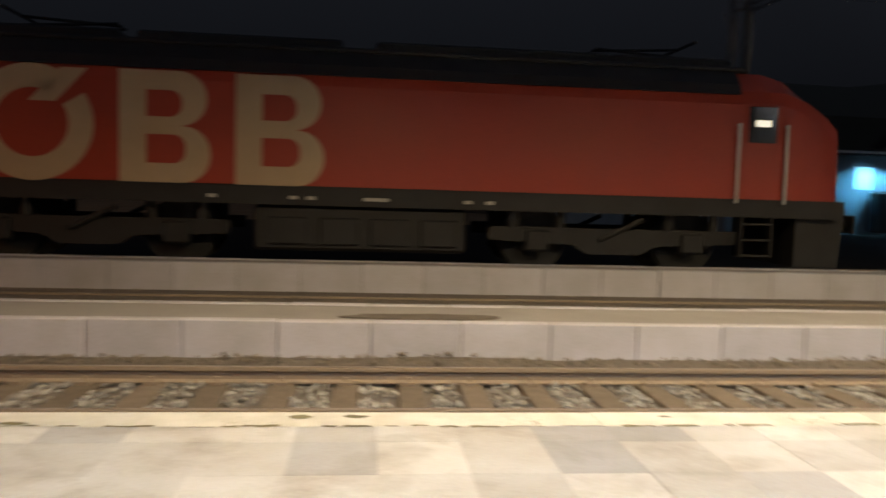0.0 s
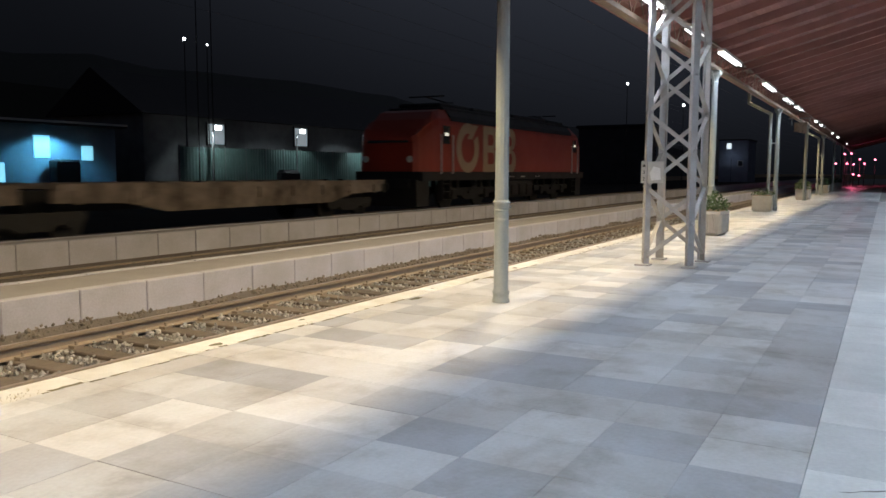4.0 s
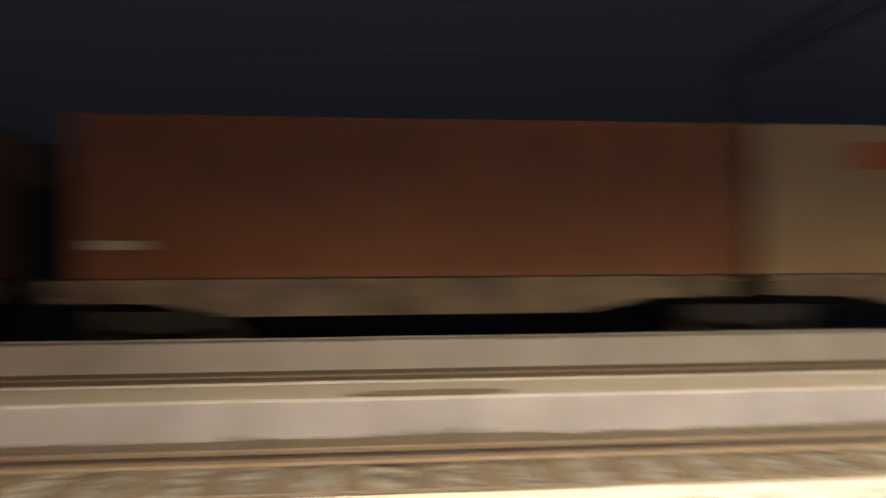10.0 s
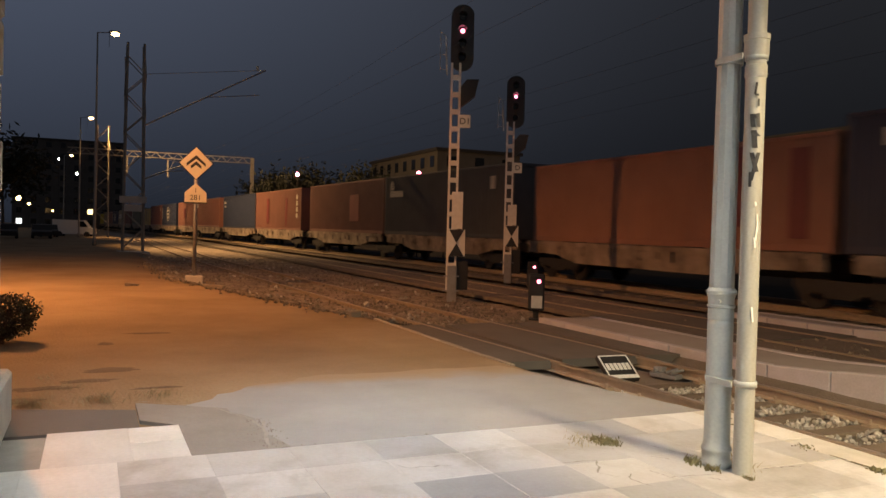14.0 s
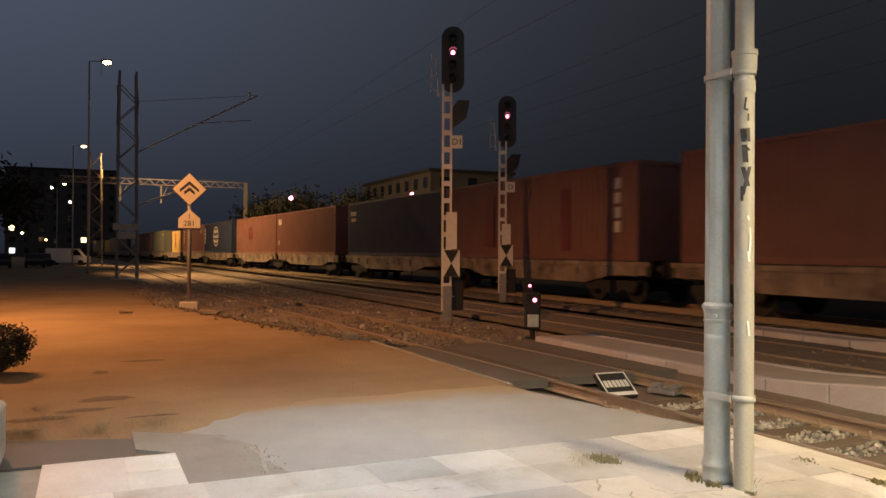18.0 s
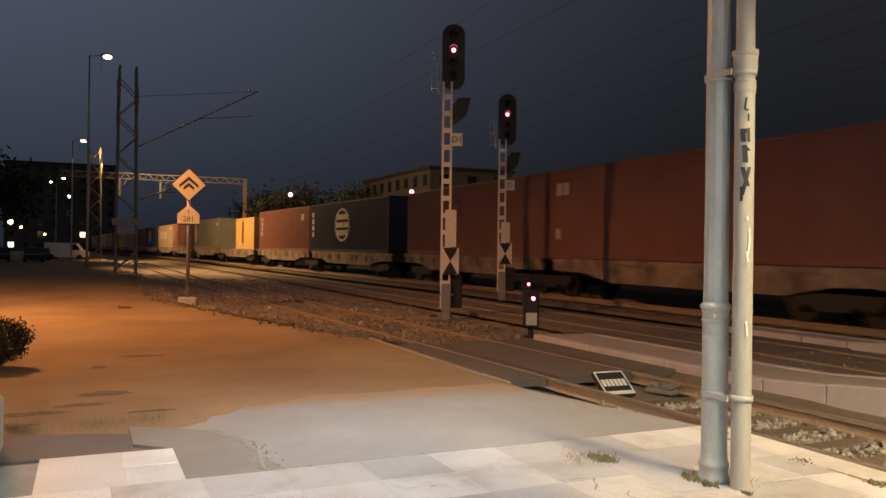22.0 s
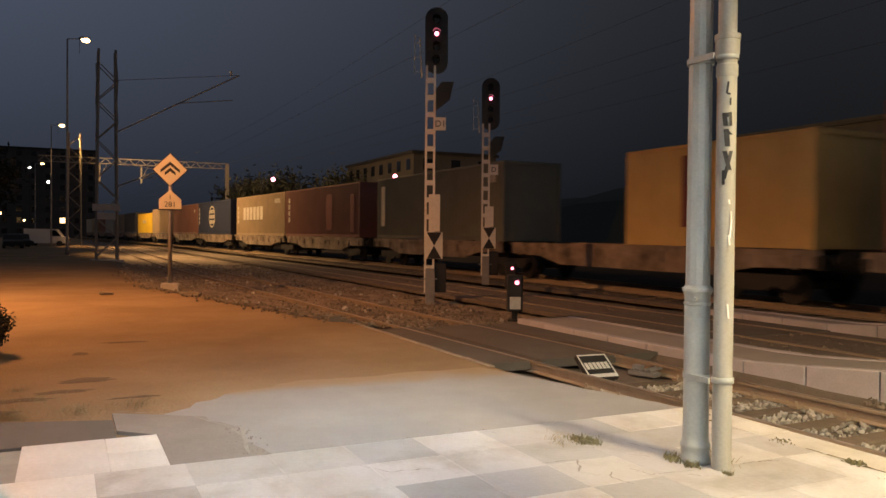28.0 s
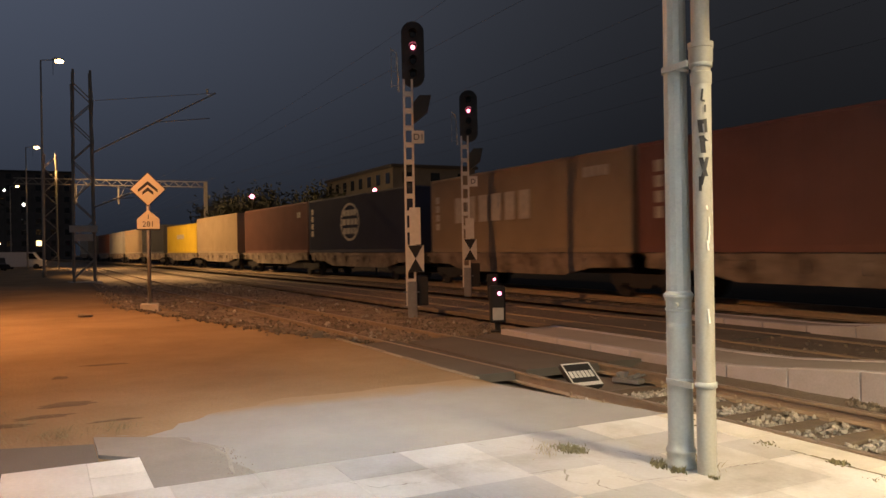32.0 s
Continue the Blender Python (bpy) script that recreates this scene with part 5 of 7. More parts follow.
def kerb_moss():
    """Dark moss and grit in the joint between the kerb and the tiles."""
    rnd = random.Random(41)
    bm = B()
    x = -5.4
    while x < 34:
        ln = rnd.uniform(0.05, 0.34)
        if noise.noise((x * 0.5, 3, 1)) > -0.25:
            y = 5.21 + rnd.gauss(0, 0.012)
            w = rnd.uniform(0.008, 0.03)
            lo = [bm.verts.new((x + ln * k / 4, y - w * rnd.uniform(0.3, 1.2), 0.0036)) for k in range(5)]
            hi = [bm.verts.new((x + ln * k / 4, y + w * rnd.uniform(0.3, 1.2), 0.0036)) for k in range(5)]
            for k in range(4):
                bm.faces.new((lo[k], lo[k + 1], hi[k + 1], hi[k]))
        if rnd.random() < 0.25:
            cx, cy, r = x + rnd.uniform(0, 0.4), 5.3 + rnd.uniform(-0.2, 0.15), rnd.uniform(0.02, 0.06)
            bm.faces.new([bm.verts.new((cx + 1.8 * r * rnd.uniform(0.6, 1.2) * math.cos(a), cy + r * rnd.uniform(0.5, 1.2) * math.sin(a), 0.0042)) for a in [2 * math.pi * k / 9 for k in range(9)]])
        x += ln + abs(rnd.gauss(0, 0.12))
    solid("joint_moss", bm, M["moss"], "dark moss and grit in the joint along the kerb", "moss", kind="stuff")


kerb_moss()


# asphalt apron beyond the paving, with a patched piece, and the crossing over the near track
def sheet(name, pts, z, material, label):
    """A thin uneven slab with the given outline."""
    bm = B()
    prism(bm, pts, "z", z - 0.12, z)
    return solid(name, bm, material, label, "pavement", kind="structure")


def wavy(a, b, n, amp, seed):
    rnd = random.Random(seed)
    return [(a[0] + (b[0] - a[0]) * k / n + rnd.uniform(-amp, amp), a[1] + (b[1] - a[1]) * k / n + rnd.uniform(-amp, amp)) for k in range(n)]


sheet("asphalt_apron", [(-5.67, 0.80)] + wavy((-5.67, 5.42), (-6.6, 5.20), 6, 0.025, 2) + wavy((-6.6, 5.18), (-8.45, 4.72), 10, 0.03, 12) + wavy((-8.45, 4.70), (-8.45, 2.5), 8, 0.05, 3) + wavy((-8.45, 2.5), (-8.05, 1.6), 6, 0.06, 4) + wavy((-8.05, 1.55), (-7.35, 0.95), 6, 0.05, 5) + [(-7.25, 0.80)], -0.015, M["asphalt"], "grey worn asphalt apron next to the paving")
sheet("asphalt_patch", wavy((-5.67, 0.785), (-5.67, 1.45), 3, 0.004, 7) + wavy((-5.69, 1.45), (-6.45, 1.40), 5, 0.04, 8) + wavy((-6.45, 1.40), (-7.1, 1.24), 4, 0.05, 9) + wavy((-7.1, 1.24), (-7.55, 0.55), 4, 0.03, 10) + wavy((-7.55, 0.5), (-6.62, 0.5), 4, 0.01, 11) + [(-6.60, 0.785)], -0.009, M["asphalt_patch"], "lighter asphalt patch with ragged edge")
sheet("asphalt_strip", [(-6.62, -0.5), (-6.62, 0.49), (-7.28, 0.49), (-7.6, -0.5)], -0.012, M["asphalt_dark"], "dark asphalt strip at the building's foot")
for nm, ya, yb in (("crossing_near", 4.98, 6.23), ("crossing_middle", 6.37, 7.73), ("crossing_far", 7.87, 8.48)):
    sheet(nm, [(-9.65, ya), (-9.6, yb), (-14.1, yb), (-13.8, ya)], -0.195, M["asphalt_dark"], "dark asphalt of the level crossing between the rails")
for nm, ya, yb in (("crossing_track_near", 9.9, 10.53), ("crossing_track_middle", 10.67, 12.0), ("crossing_track_far", 12.16, 12.78)):
    sheet(nm, [(-9.9, bend(-10, ya)), (-9.9, bend(-10, yb)), (-14.1, bend(-14, yb)), (-14.1, bend(-14, ya))], -0.085, M["asphalt_dark"], "dark asphalt of the level crossing on the middle track")
bm = B()
for k in range(7):
    x = -8.55 - k * 0.75
    box(bm, x - 0.735, x, 4.90, 4.97, -0.3, -0.022 - 0.006 * (k % 2), 0.008)
solid("crossing_kerb", bm, M["dirty_kerb"], "pale kerb stones along the crossing's edge", "kerb", kind="structure")


def scatter_stones(name, n, spots, size, material, label, seed):
    """Loose stones: squashed, turned octahedra in one mesh."""
    rnd = random.Random(seed)
    verts, faces = [], []
    base = [Vector(v) for v in ((1, 0, 0), (-1, 0, 0), (0, 1, 0), (0, -1, 0), (0, 0, 1), (0, 0, -1), (0.7, 0.7, 0.3), (-0.7, -0.6, 0.35))]
    tri = [(0, 6, 4), (6, 2, 4), (2, 1, 4), (1, 7, 4), (7, 3, 4), (3, 0, 4), (6, 0, 5), (2, 6, 5), (1, 2, 5), (7, 1, 5), (3, 7, 5), (0, 3, 5)]
    for _ in range(n):
        x, y, z = spots(rnd)
        s = size * rnd.uniform(0.55, 1.35)
        e = Euler((rnd.uniform(0, 6), rnd.uniform(0, 6), rnd.uniform(0, 6))).to_matrix()
        k = len(verts)
        for v in base:
            w = e @ Vector((v.x * rnd.uniform(0.7, 1.2), v.y * rnd.uniform(0.6, 1.0), v.z * rnd.uniform(0.5, 0.9)))
            verts.append((x + w.x * s, y + w.y * s, z + w.z * s))
        faces += [tuple(k + i for i in f) for f in tri]
    me = bpy.data.meshes.new(name)
    me.from_pydata(verts, [], faces)
    me.materials.append(material)
    return tagged(new(name, me), label, "ballast", kind="stuff")


def crib(rnd):
    """Between two sleepers of the near track."""
    while True:
        x = -8.0 + 48 * rnd.random() ** 1.4
        f = ((x + 8.2) / 0.62) % 1
        if 0.24 < f < 0.76:
            return x, rnd.uniform(6.0, 8.35), -0.385 + rnd.uniform(0, 0.05)


def shoulder(rnd):
    x = -6 + 56 * rnd.random() ** 1.2
    y = 8.47 - abs(rnd.gauss(0, 0.14))
    return x, y, -0.36 + 0.22 * max(0, 1 - (8.47 - y) / 0.35) * (0.55 + 0.45 * noise.noise((x * 0.6, 0, 3))) + rnd.uniform(0, 0.03)


def far_bed(rnd):
    x = -48 + 80 * rnd.random()
    return x, bend(x, rnd.uniform(9.95, 12.7)), -0.13 + rnd.uniform(0, 0.03)


def edge_clods(rnd):
    x = -14.1 - 22 * rnd.random() ** 1.3
    y = dirt_edge(x) + rnd.gauss(0.05, 0.22)
    return x, y, gz(x, y) + 0.01


def left_bed(rnd):
    x = -14.3 - 34 * rnd.random() ** 1.5
    y = rnd.uniform(dirt_edge(x) + 0.2, 9.5)
    return x, y, gz(x, y) + 0.03 + rnd.uniform(0, 0.03)


scatter_stones("pale_ballast", 9500, crib, 0.033, M["stone"], "pale grey crushed stone between the sleepers", 21)
scatter_stones("wall_ballast", 2600, shoulder, 0.029, M["stone_brown"], "brown crushed stone heaped against the island's wall", 22)
bm = B()
prev = None
for k in range(121):
    x = -13.2 + 0.55 * k
    h = 0.13 + 0.05 * noise.noise((x * 0.6, 0, 3)) + 0.03 * noise.noise((x * 2.1, 4, 3))
    row = [bm.verts.new(p) for p in ((x, 8.12, -0.41), (x, 8.3, -0.385 + h * 0.45), (x, 8.42, -0.385 + h), (x, 8.497, -0.385 + h * 1.05))]
    if prev:
        for i in range(3):
            bm.faces.new((prev[i], row[i], row[i + 1], prev[i + 1])).smooth = True
    prev = row
solid("ballast_shoulder", bm, M["ballast"], "brown ballast banked up against the island's wall", "ballast", kind="structure")


def crumbs(rnd):
    """Grit along the ragged seam of the patch and along the paving's edge."""
    if rnd.random() < 0.6:
        u = rnd.random()
        return -6.62 + 0.9 * u + rnd.gauss(0, 0.03), 1.40 - 0.03 * u + rnd.gauss(0, 0.05), -0.008
    y = 1.4 + 3.9 * rnd.random()
    return -5.70 - abs(rnd.gauss(0, 0.03)) - 0.05 * max(0, noise.noise((y * 1.3, 2, 1))), y, -0.013


scatter_stones("seam_grit", 150, crumbs, 0.006, M["stone_brown"], "dark grit along the ragged asphalt seam", 31)
scatter_stones("dark_ballast", 2600, far_bed, 0.04, M["stone_brown"], "dark crushed stone of the middle track", 23)
scatter_stones("track_rubble", 130, left_bed, 0.085, M["stone"], "pale lumps of broken stone lying along the near track", 31)
scatter_stones("edge_clods", 420, edge_clods, 0.045, M["stone_brown"], "brown clods and stones along the edge of the dirt", 32)
scatter_stones("yard_ballast", 4200, left_bed, 0.045, M["stone_brown"], "brown crushed stone of the near track past the crossing", 24)


# ---------- signals and signs ----------
def post_signal(x, y, z, lamp_z, top_z, plate_text, label):
    top = thing("railway_signal", label, "signal", "main signals", at=pose(x, y, z, 0, 0, math.degrees(math.atan2(-y, -x)) + 90))
    # local -y faces the platform camera side
    bm = B()
    for s in (-0.11, 0.11):
        box(bm, s - 0.03, s + 0.03, -0.05, 0.05, 0.3, lamp_z - 0.85)
    h, k = 0.95, 0
    while h < lamp_z - 1.0:
        box(bm, -0.09, 0.09, -0.045, 0.045, h, h + 0.13)
        h += 0.46
    part("post", bm, M["white"], top, "white slotted signal post")
    bm = B()
    box(bm, -0.10, 0.16, -0.08, 0.08, 0, 1.0, 0.02)
    part("post_foot", bm, M["galv"], top)
    for hh in (0.32, 0.72):
        bm = B()
        rod(bm, (-0.22, -0.06, hh), (0.22, -0.06, hh), 0.02, seg=6)
        part("clamp_bolt", bm, M["galv"], top)
    # oval board with hooded lamp
    bm = B()
    pts = []
    for k in range(28):
        a = 2 * math.pi * k / 28
        pts.append((0.15 + 0.31 * math.cos(a), lamp_z - 0.18 + (0.58 if math.sin(a) > 0 else -0.58) + 0.31 * math.sin(a)))
    prism(bm, pts, "y", -0.04, 0.04)
    part("signal_board", bm, M["black"], top, "black oval signal board")
    for q in range(4):
        zz = lamp_z + 0.36 - q * 0.36
        bm = B()
        n = 16
        prev = None
        for k in range(n + 1):
            a = math.radians(-20 + 220 * k / n)
            now = [bm.verts.new((0.15 + 0.11 * math.cos(a), yy, zz + 0.11 * math.sin(a))) for yy in (-0.04, -0.26)]
            if prev:
                bm.faces.new((prev[0], now[0], now[1], prev[1]))
            prev = now
        part("lamp_hood", bm, M["black"], top)
        bm = B()
        rod(bm, (0.15, -0.04, zz), (0.15, -0.07, zz), 0.085 if q != 1 else 0.058, seg=16)
        part("lens", bm, M["redlamp"] if q == 1 else M["glass"], top, "lit red lens" if q == 1 else "dark lens")
    # hooded side unit, identification plate, striped marker plate, relay case
    bm = B()
    prism(bm, [(0.14, lamp_z - 2.05), (0.52, lamp_z - 1.75), (0.62, lamp_z - 1.3), (0.30, lamp_z - 1.3), (0.14, lamp_z - 1.5)], "y", -0.12, 0.1)
    part("route_hood", bm, M["black"], top)
    bm = B()
    box(bm, 0.12, 0.42, -0.10, -0.085, lamp_z - 2.6, lamp_z - 2.25, 0.004)
    plate = part("number_plate", bm, M["white"], top, "white identification plate")
    letters(plate_text, 0.24, M["black"], plate, pose(0.27, -0.104, lamp_z - 2.43, 90, 0, 0))
    bm = B()
    box(bm, -0.02, 0.28, -0.085, -0.07, 2.0, 3.0 if lamp_z > 6.9 else 2.7)
    part("pale_strip", bm, M["white"], top)
    zc = 1.62
    bm = B()
    box(bm, -0.10, 0.36, -0.10, -0.085, zc - 0.36, zc + 0.36)
    marker = part("marker_plate", bm, M["white"], top, "white marker plate with two black triangles")
    for s in (-1, 1):
        bm = B()
        prism(bm, [(-0.07, zc + s * 0.355), (0.33, zc + s * 0.355), (0.13, zc)], "y", -0.108, -0.101)
        part("black_triangle", bm, M["black"], marker)
    bm = B()
    box(bm, 0.10, 0.46, -0.02, 0.30, 0.35, 1.15, 0.02)
    part("relay_case", bm, M["black"], top)
    # ladder at the back
    bm = B()
    rod(bm, (-0.24, 0.12, lamp_z - 1.15), (-0.30, 0.12, lamp_z - 0.1), 0.024, seg=6)
    rod(bm, (-0.30, 0.12, lamp_z - 0.1), (-0.44, 0.15, lamp_z), 0.012, seg=6)
    rod(bm, (-0.44, 0.15, lamp_z - 1.05), (-0.44, 0.15, lamp_z + 0.05), 0.010, seg=6)
    for k in range(3):
        rod(bm, (-0.26, 0.13, lamp_z - 1.0 + k * 0.4), (-0.44, 0.15, lamp_z - 1.0 + k * 0.4), 0.008, seg=6)
    part("ladder", bm, M["white"], top, "thin pale ladder rail beside the head")
    return top


post_signal(-19.35, 9.0, -0.30, 7.32, 8.1, "D1", "tall white signal post with black head showing a red lamp")
post_signal(-23.7, 13.1, -0.10, 6.38, 7.0, "D", "farther white signal post with black head showing a red lamp")


def dwarf_signal(x, y, z, s, label):
    top = thing("dwarf_signal", label, "signal", "dwarf signals", at=pose(x, y, z, 0, 0, math.degrees(math.atan2(-y, -x)) + 90) @ Matrix.Scale(s, 4))
    bm = B()
    rod(bm, (0, 0, 0), (0, 0, 0.22), 0.06, seg=10)
    box(bm, -0.14, 0.14, -0.12, 0.12, 0, 0.04)
    part("stand", bm, M["dark_steel"], top)
    bm = B()
    box(bm, -0.17, 0.17, -0.11, 0.11, 0.2, 0.98, 0.03)
    part("case", bm, M["black"], top)
    bm = B()
    box(bm, -0.10, 0.13, -0.125, -0.113, 0.26, 0.52, 0.004)
    part("white_panel", bm, M["white"], top)
    bm = B()
    rod(bm, (0.05, -0.11, 0.82), (0.05, -0.135, 0.82), 0.042, seg=14)
    part("lens", bm, M["redlamp"], top, "lit pink-red lens")
    bm = B()
    box(bm, -0.05, 0.15, -0.24, -0.11, 0.895, 0.905)
    part("hood", bm, M["black"], top)


dwarf_signal(-14.3, 8.68, -0.2, 1.0, "black dwarf signal with a lit lamp beside the crossing")
dwarf_signal(-20.6, 12.3, -0.2, 1.0, "black dwarf signal with a lit lamp beyond the middle track")


def track_sign():
    top = thing("track_sign", "pale yellow diamond and arrow signs on a concrete-footed pole", "sign", at=pose(-24.35, 2.89, -0.12, 0, 0, 83))
    bm = B()
    box(bm, -0.26, 0.26, -0.22, 0.22, -0.12, 0.24, 0.03)
    part("concrete_foot", bm, M["planter"], top)
    bm = B()
    rod(bm, (0, 0, 0.2), (0, 0, 3.9), 0.055, seg=12)
    part("pole", bm, M["galv"], top)
    yellow = mat("sign_cream", (0.66, 0.60, 0.47), 0.45, colour2=(0.52, 0.46, 0.36), scale=4, stain=0.25, bump=0.02)
    bm = B()
    c, r = 3.57, 0.47
    prism(bm, [(0, c - r), (r, c), (0, c + r), (-r, c)], "y", -0.075, -0.06)
    dia = part("diamond_board", bm, yellow, top)
    bm = B()
    rr = 0.5
    prism(bm, [(0, c - rr), (rr, c), (0, c + rr), (-rr, c)], "y", -0.06, -0.05)
    part("board_back", bm, M["dark_steel"], top)
    for base, w in ((0.24, 0.27), (0.06, 0.15)):
        bm = B()
        prism(bm, [(-w, c + base - w * 0.9), (0, c + base), (w, c + base - w * 0.9), (w, c + base - w * 0.9 - 0.09), (0, c + base - 0.11), (-w, c + base - w * 0.9 - 0.09)], "y", -0.082, -0.076)
        part("chevron", bm, M["black"], dia, "black chevron")
    c = 2.62
    bm = B()
    prism(bm, [(-0.31, c - 0.20), (0.31, c - 0.20), (0.31, c + 0.08), (0, c + 0.36), (-0.31, c + 0.08)], "y", -0.075, -0.06)
    low = part("arrow_board", bm, yellow, top)
    bm = B()
    box(bm, -0.33, 0.33, -0.075, -0.05, c - 0.24, c - 0.20)
    part("board_edge", bm, M["dark_steel"], low)
    letters("1", 0.2, M["black"], low, pose(0, -0.08, c + 0.14, 90, 0, 0))
    letters("281", 0.22, M["black"], low, pose(0, -0.08, c - 0.07, 90, 0, 0))


track_sign()


def crossing_panel():
    top = thing("rubber_panel_sign", "small tilted panel with pale frame and bars between the rails", "panel", at=pose(-8.58, 6.56, -0.13, 36, 0, 87))
    bm = B()
    box(bm, -0.235, 0.235, -0.22, 0.22, -0.07, 0, 0.008)
    part("panel", bm, M["dark_steel"], top)
    for x0, x1, y0, y1 in ((-0.225, 0.225, 0.19, 0.21), (-0.225, 0.225, -0.21, -0.15), (-0.225, -0.205, -0.15, 0.19), (0.205, 0.225, -0.15, 0.19)):
        bm = B()
        box(bm, x0, x1, y0, y1, 0, 0.004)
        part("pale_border", bm, M["white"], top)
    for k in range(6):
        bm = B()
        a = -0.185 + k * 0.063
        box(bm, a, a + 0.048, -0.06, 0.06, 0, 0.004)
        part("pale_bar", bm, M["white"], top)
    bm = B()
    box(bm, -0.2, 0.2, -0.2, -0.1, -0.2, -0.07)
    part("foot", bm, M["dark_steel"], top)


crossing_panel()
bm = B()
box(bm, -0.35, 0.35, -0.16, 0.16, 0, 0.12, 0.02)
for s in (-0.2, 0.1, 0.25):
    rod(bm, (s, -0.2, 0.16), (s + 0.08, 0.2, 0.2), 0.035, seg=8)
box(bm, -0.28, -0.05, -0.1, 0.1, 0.12, 0.24, 0.02)
solid("rail_clamp_gear", bm, M["galv"], "grey clamp gear with bolts beside the crossing panel", "fitting", at=pose(-8.75, 7.5, -0.36, 0, 0, 20) @ Matrix.Scale(0.6, 4))


# ---------- lamps ----------
def street_lamp(x, y, h, dx, dy, label):
    top = thing("street_lamp", label, "street lamp", "sodium street lamps", at=pose(x, y, -0.1))
    bm = B()
    lathe(bm, [(0.14, 0), (0.14, 0.5), (0.10, 0.6), (0.055, h)], seg=14)
    part("pole", bm, M["matt_black"] if x > -30 else M["old_steel"], top)
    bm = B()
    rod(bm, (0, 0, h), (dx * 0.9, dy * 0.9, h + 0.12), 0.035, seg=8)
    part("arm", bm, M["galv"], top)
    bm = B()
    d = Vector((dx, dy, 0)).normalized()
    for a, b, r0, r1 in ((0.62, 0.8, 0.06, 0.16), (0.8, 1.25, 0.16, 0.12)):
        rod(bm, (dx * a, dy * a, h + 0.12), (dx * b, dy * b, h + 0.15), r0, r1, seg=12)
    part("lamp_head", bm, M["galv"], top)
    # added plate that keeps the lamp's light off its pole
    bm = B()
    box(bm, -0.3, 0.3, dy - 0.42, dy - 0.40, h - 0.95, h + 0.16)
    part("light_blocker", bm, M["matt_black"], top)
    bm = B()
    lathe(bm, [(0.20, 0.08), (0.30, 0.0), (0.26, -0.1), (0.1, -0.16)], seg=16, at=(dx, dy, h + 0.05))
    part("lamp_glass", bm, M["sodium"], top, "glowing orange sodium lamp glass")


for sx, sy, sz, dx, dy, w in STREET:
    street_lamp(sx, sy, sz, dx, dy, "tall grey street lamp with a glowing orange sodium head")
street_lamp(-150, -4.6, 13.2, 0, 1.1, "tall grey street lamp with a glowing orange sodium head")


def flood(x, y, z):
    top = thing("floodlight", "small floodlight on a bracket above the canopy's gutter", "floodlight", "eave floodlights", at=pose(x, y, z))
    bm = B()
    bar(bm, (0, -0.5, -0.72), (0, 0, 0.05), 0.04, 0.04)
    part("bracket", bm, M["galv"], top)
    bm = B()
    box(bm, -0.2, 0.2, -0.13, 0.13, 0.0, 0.12, 0.02)
    part("housing", bm, M["dark_steel"], top)


for f in FLOODS:
    flood(*f)


def tube_fitting(x, half=0.68):
    top = thing("fluorescent_fitting", "open fluorescent fitting with glowing tubes and wire guard under the beam", "ceiling light", "canopy lights", at=pose(x, 3.66, 4.50))
    bm = B()
    box(bm, -half, half, -0.09, 0.09, 0.03, 0.10, 0.01)
    for s in (-0.8 * half, 0.8 * half):
        rod(bm, (s, 0, 0.1), (s, 0.36, 0.36), 0.012, seg=6)
    part("tray", bm, M["white"], top)
    for s in (-0.05, 0.05):
        for k in range(round(half / 0.68)):
            bm = B()
            a = -half + 0.05 + k * 1.34
            rod(bm, (a, s, -0.005), (a + 1.25, s, -0.005), 0.02, seg=10)
            part("tube", bm, M["tube"], top, "glowing tube")
    bm = B()
    n = round(half / 0.09)
    for k in range(n + 1):
        u = -half + 0.03 + (2 * half - 0.06) * k / n
        rod(bm, (u, -0.095, 0.06), (u, -0.095, -0.05), 0.006, seg=4)
        rod(bm, (u, -0.095, -0.05), (u, 0.095, -0.05), 0.006, seg=4)
        rod(bm, (u, 0.095, -0.05), (u, 0.095, 0.06), 0.006, seg=4)
    part("wire_guard", bm, M["dark_steel"], top, "dark wire guard")
    return top


for tx in TUBES:
    tube_fitting(tx, 1.36 if 20 < tx < 60 else 0.68)
# housing for the added lamp over the apron
tube_fitting(-4.9).matrix_basis = pose(-4.9, 1.5, 4.86)
# housings for the added inner fill lamps, out of view
for tx in INNER:
    tube_fitting(tx).matrix_basis = pose(tx, -1.5, 6.18)


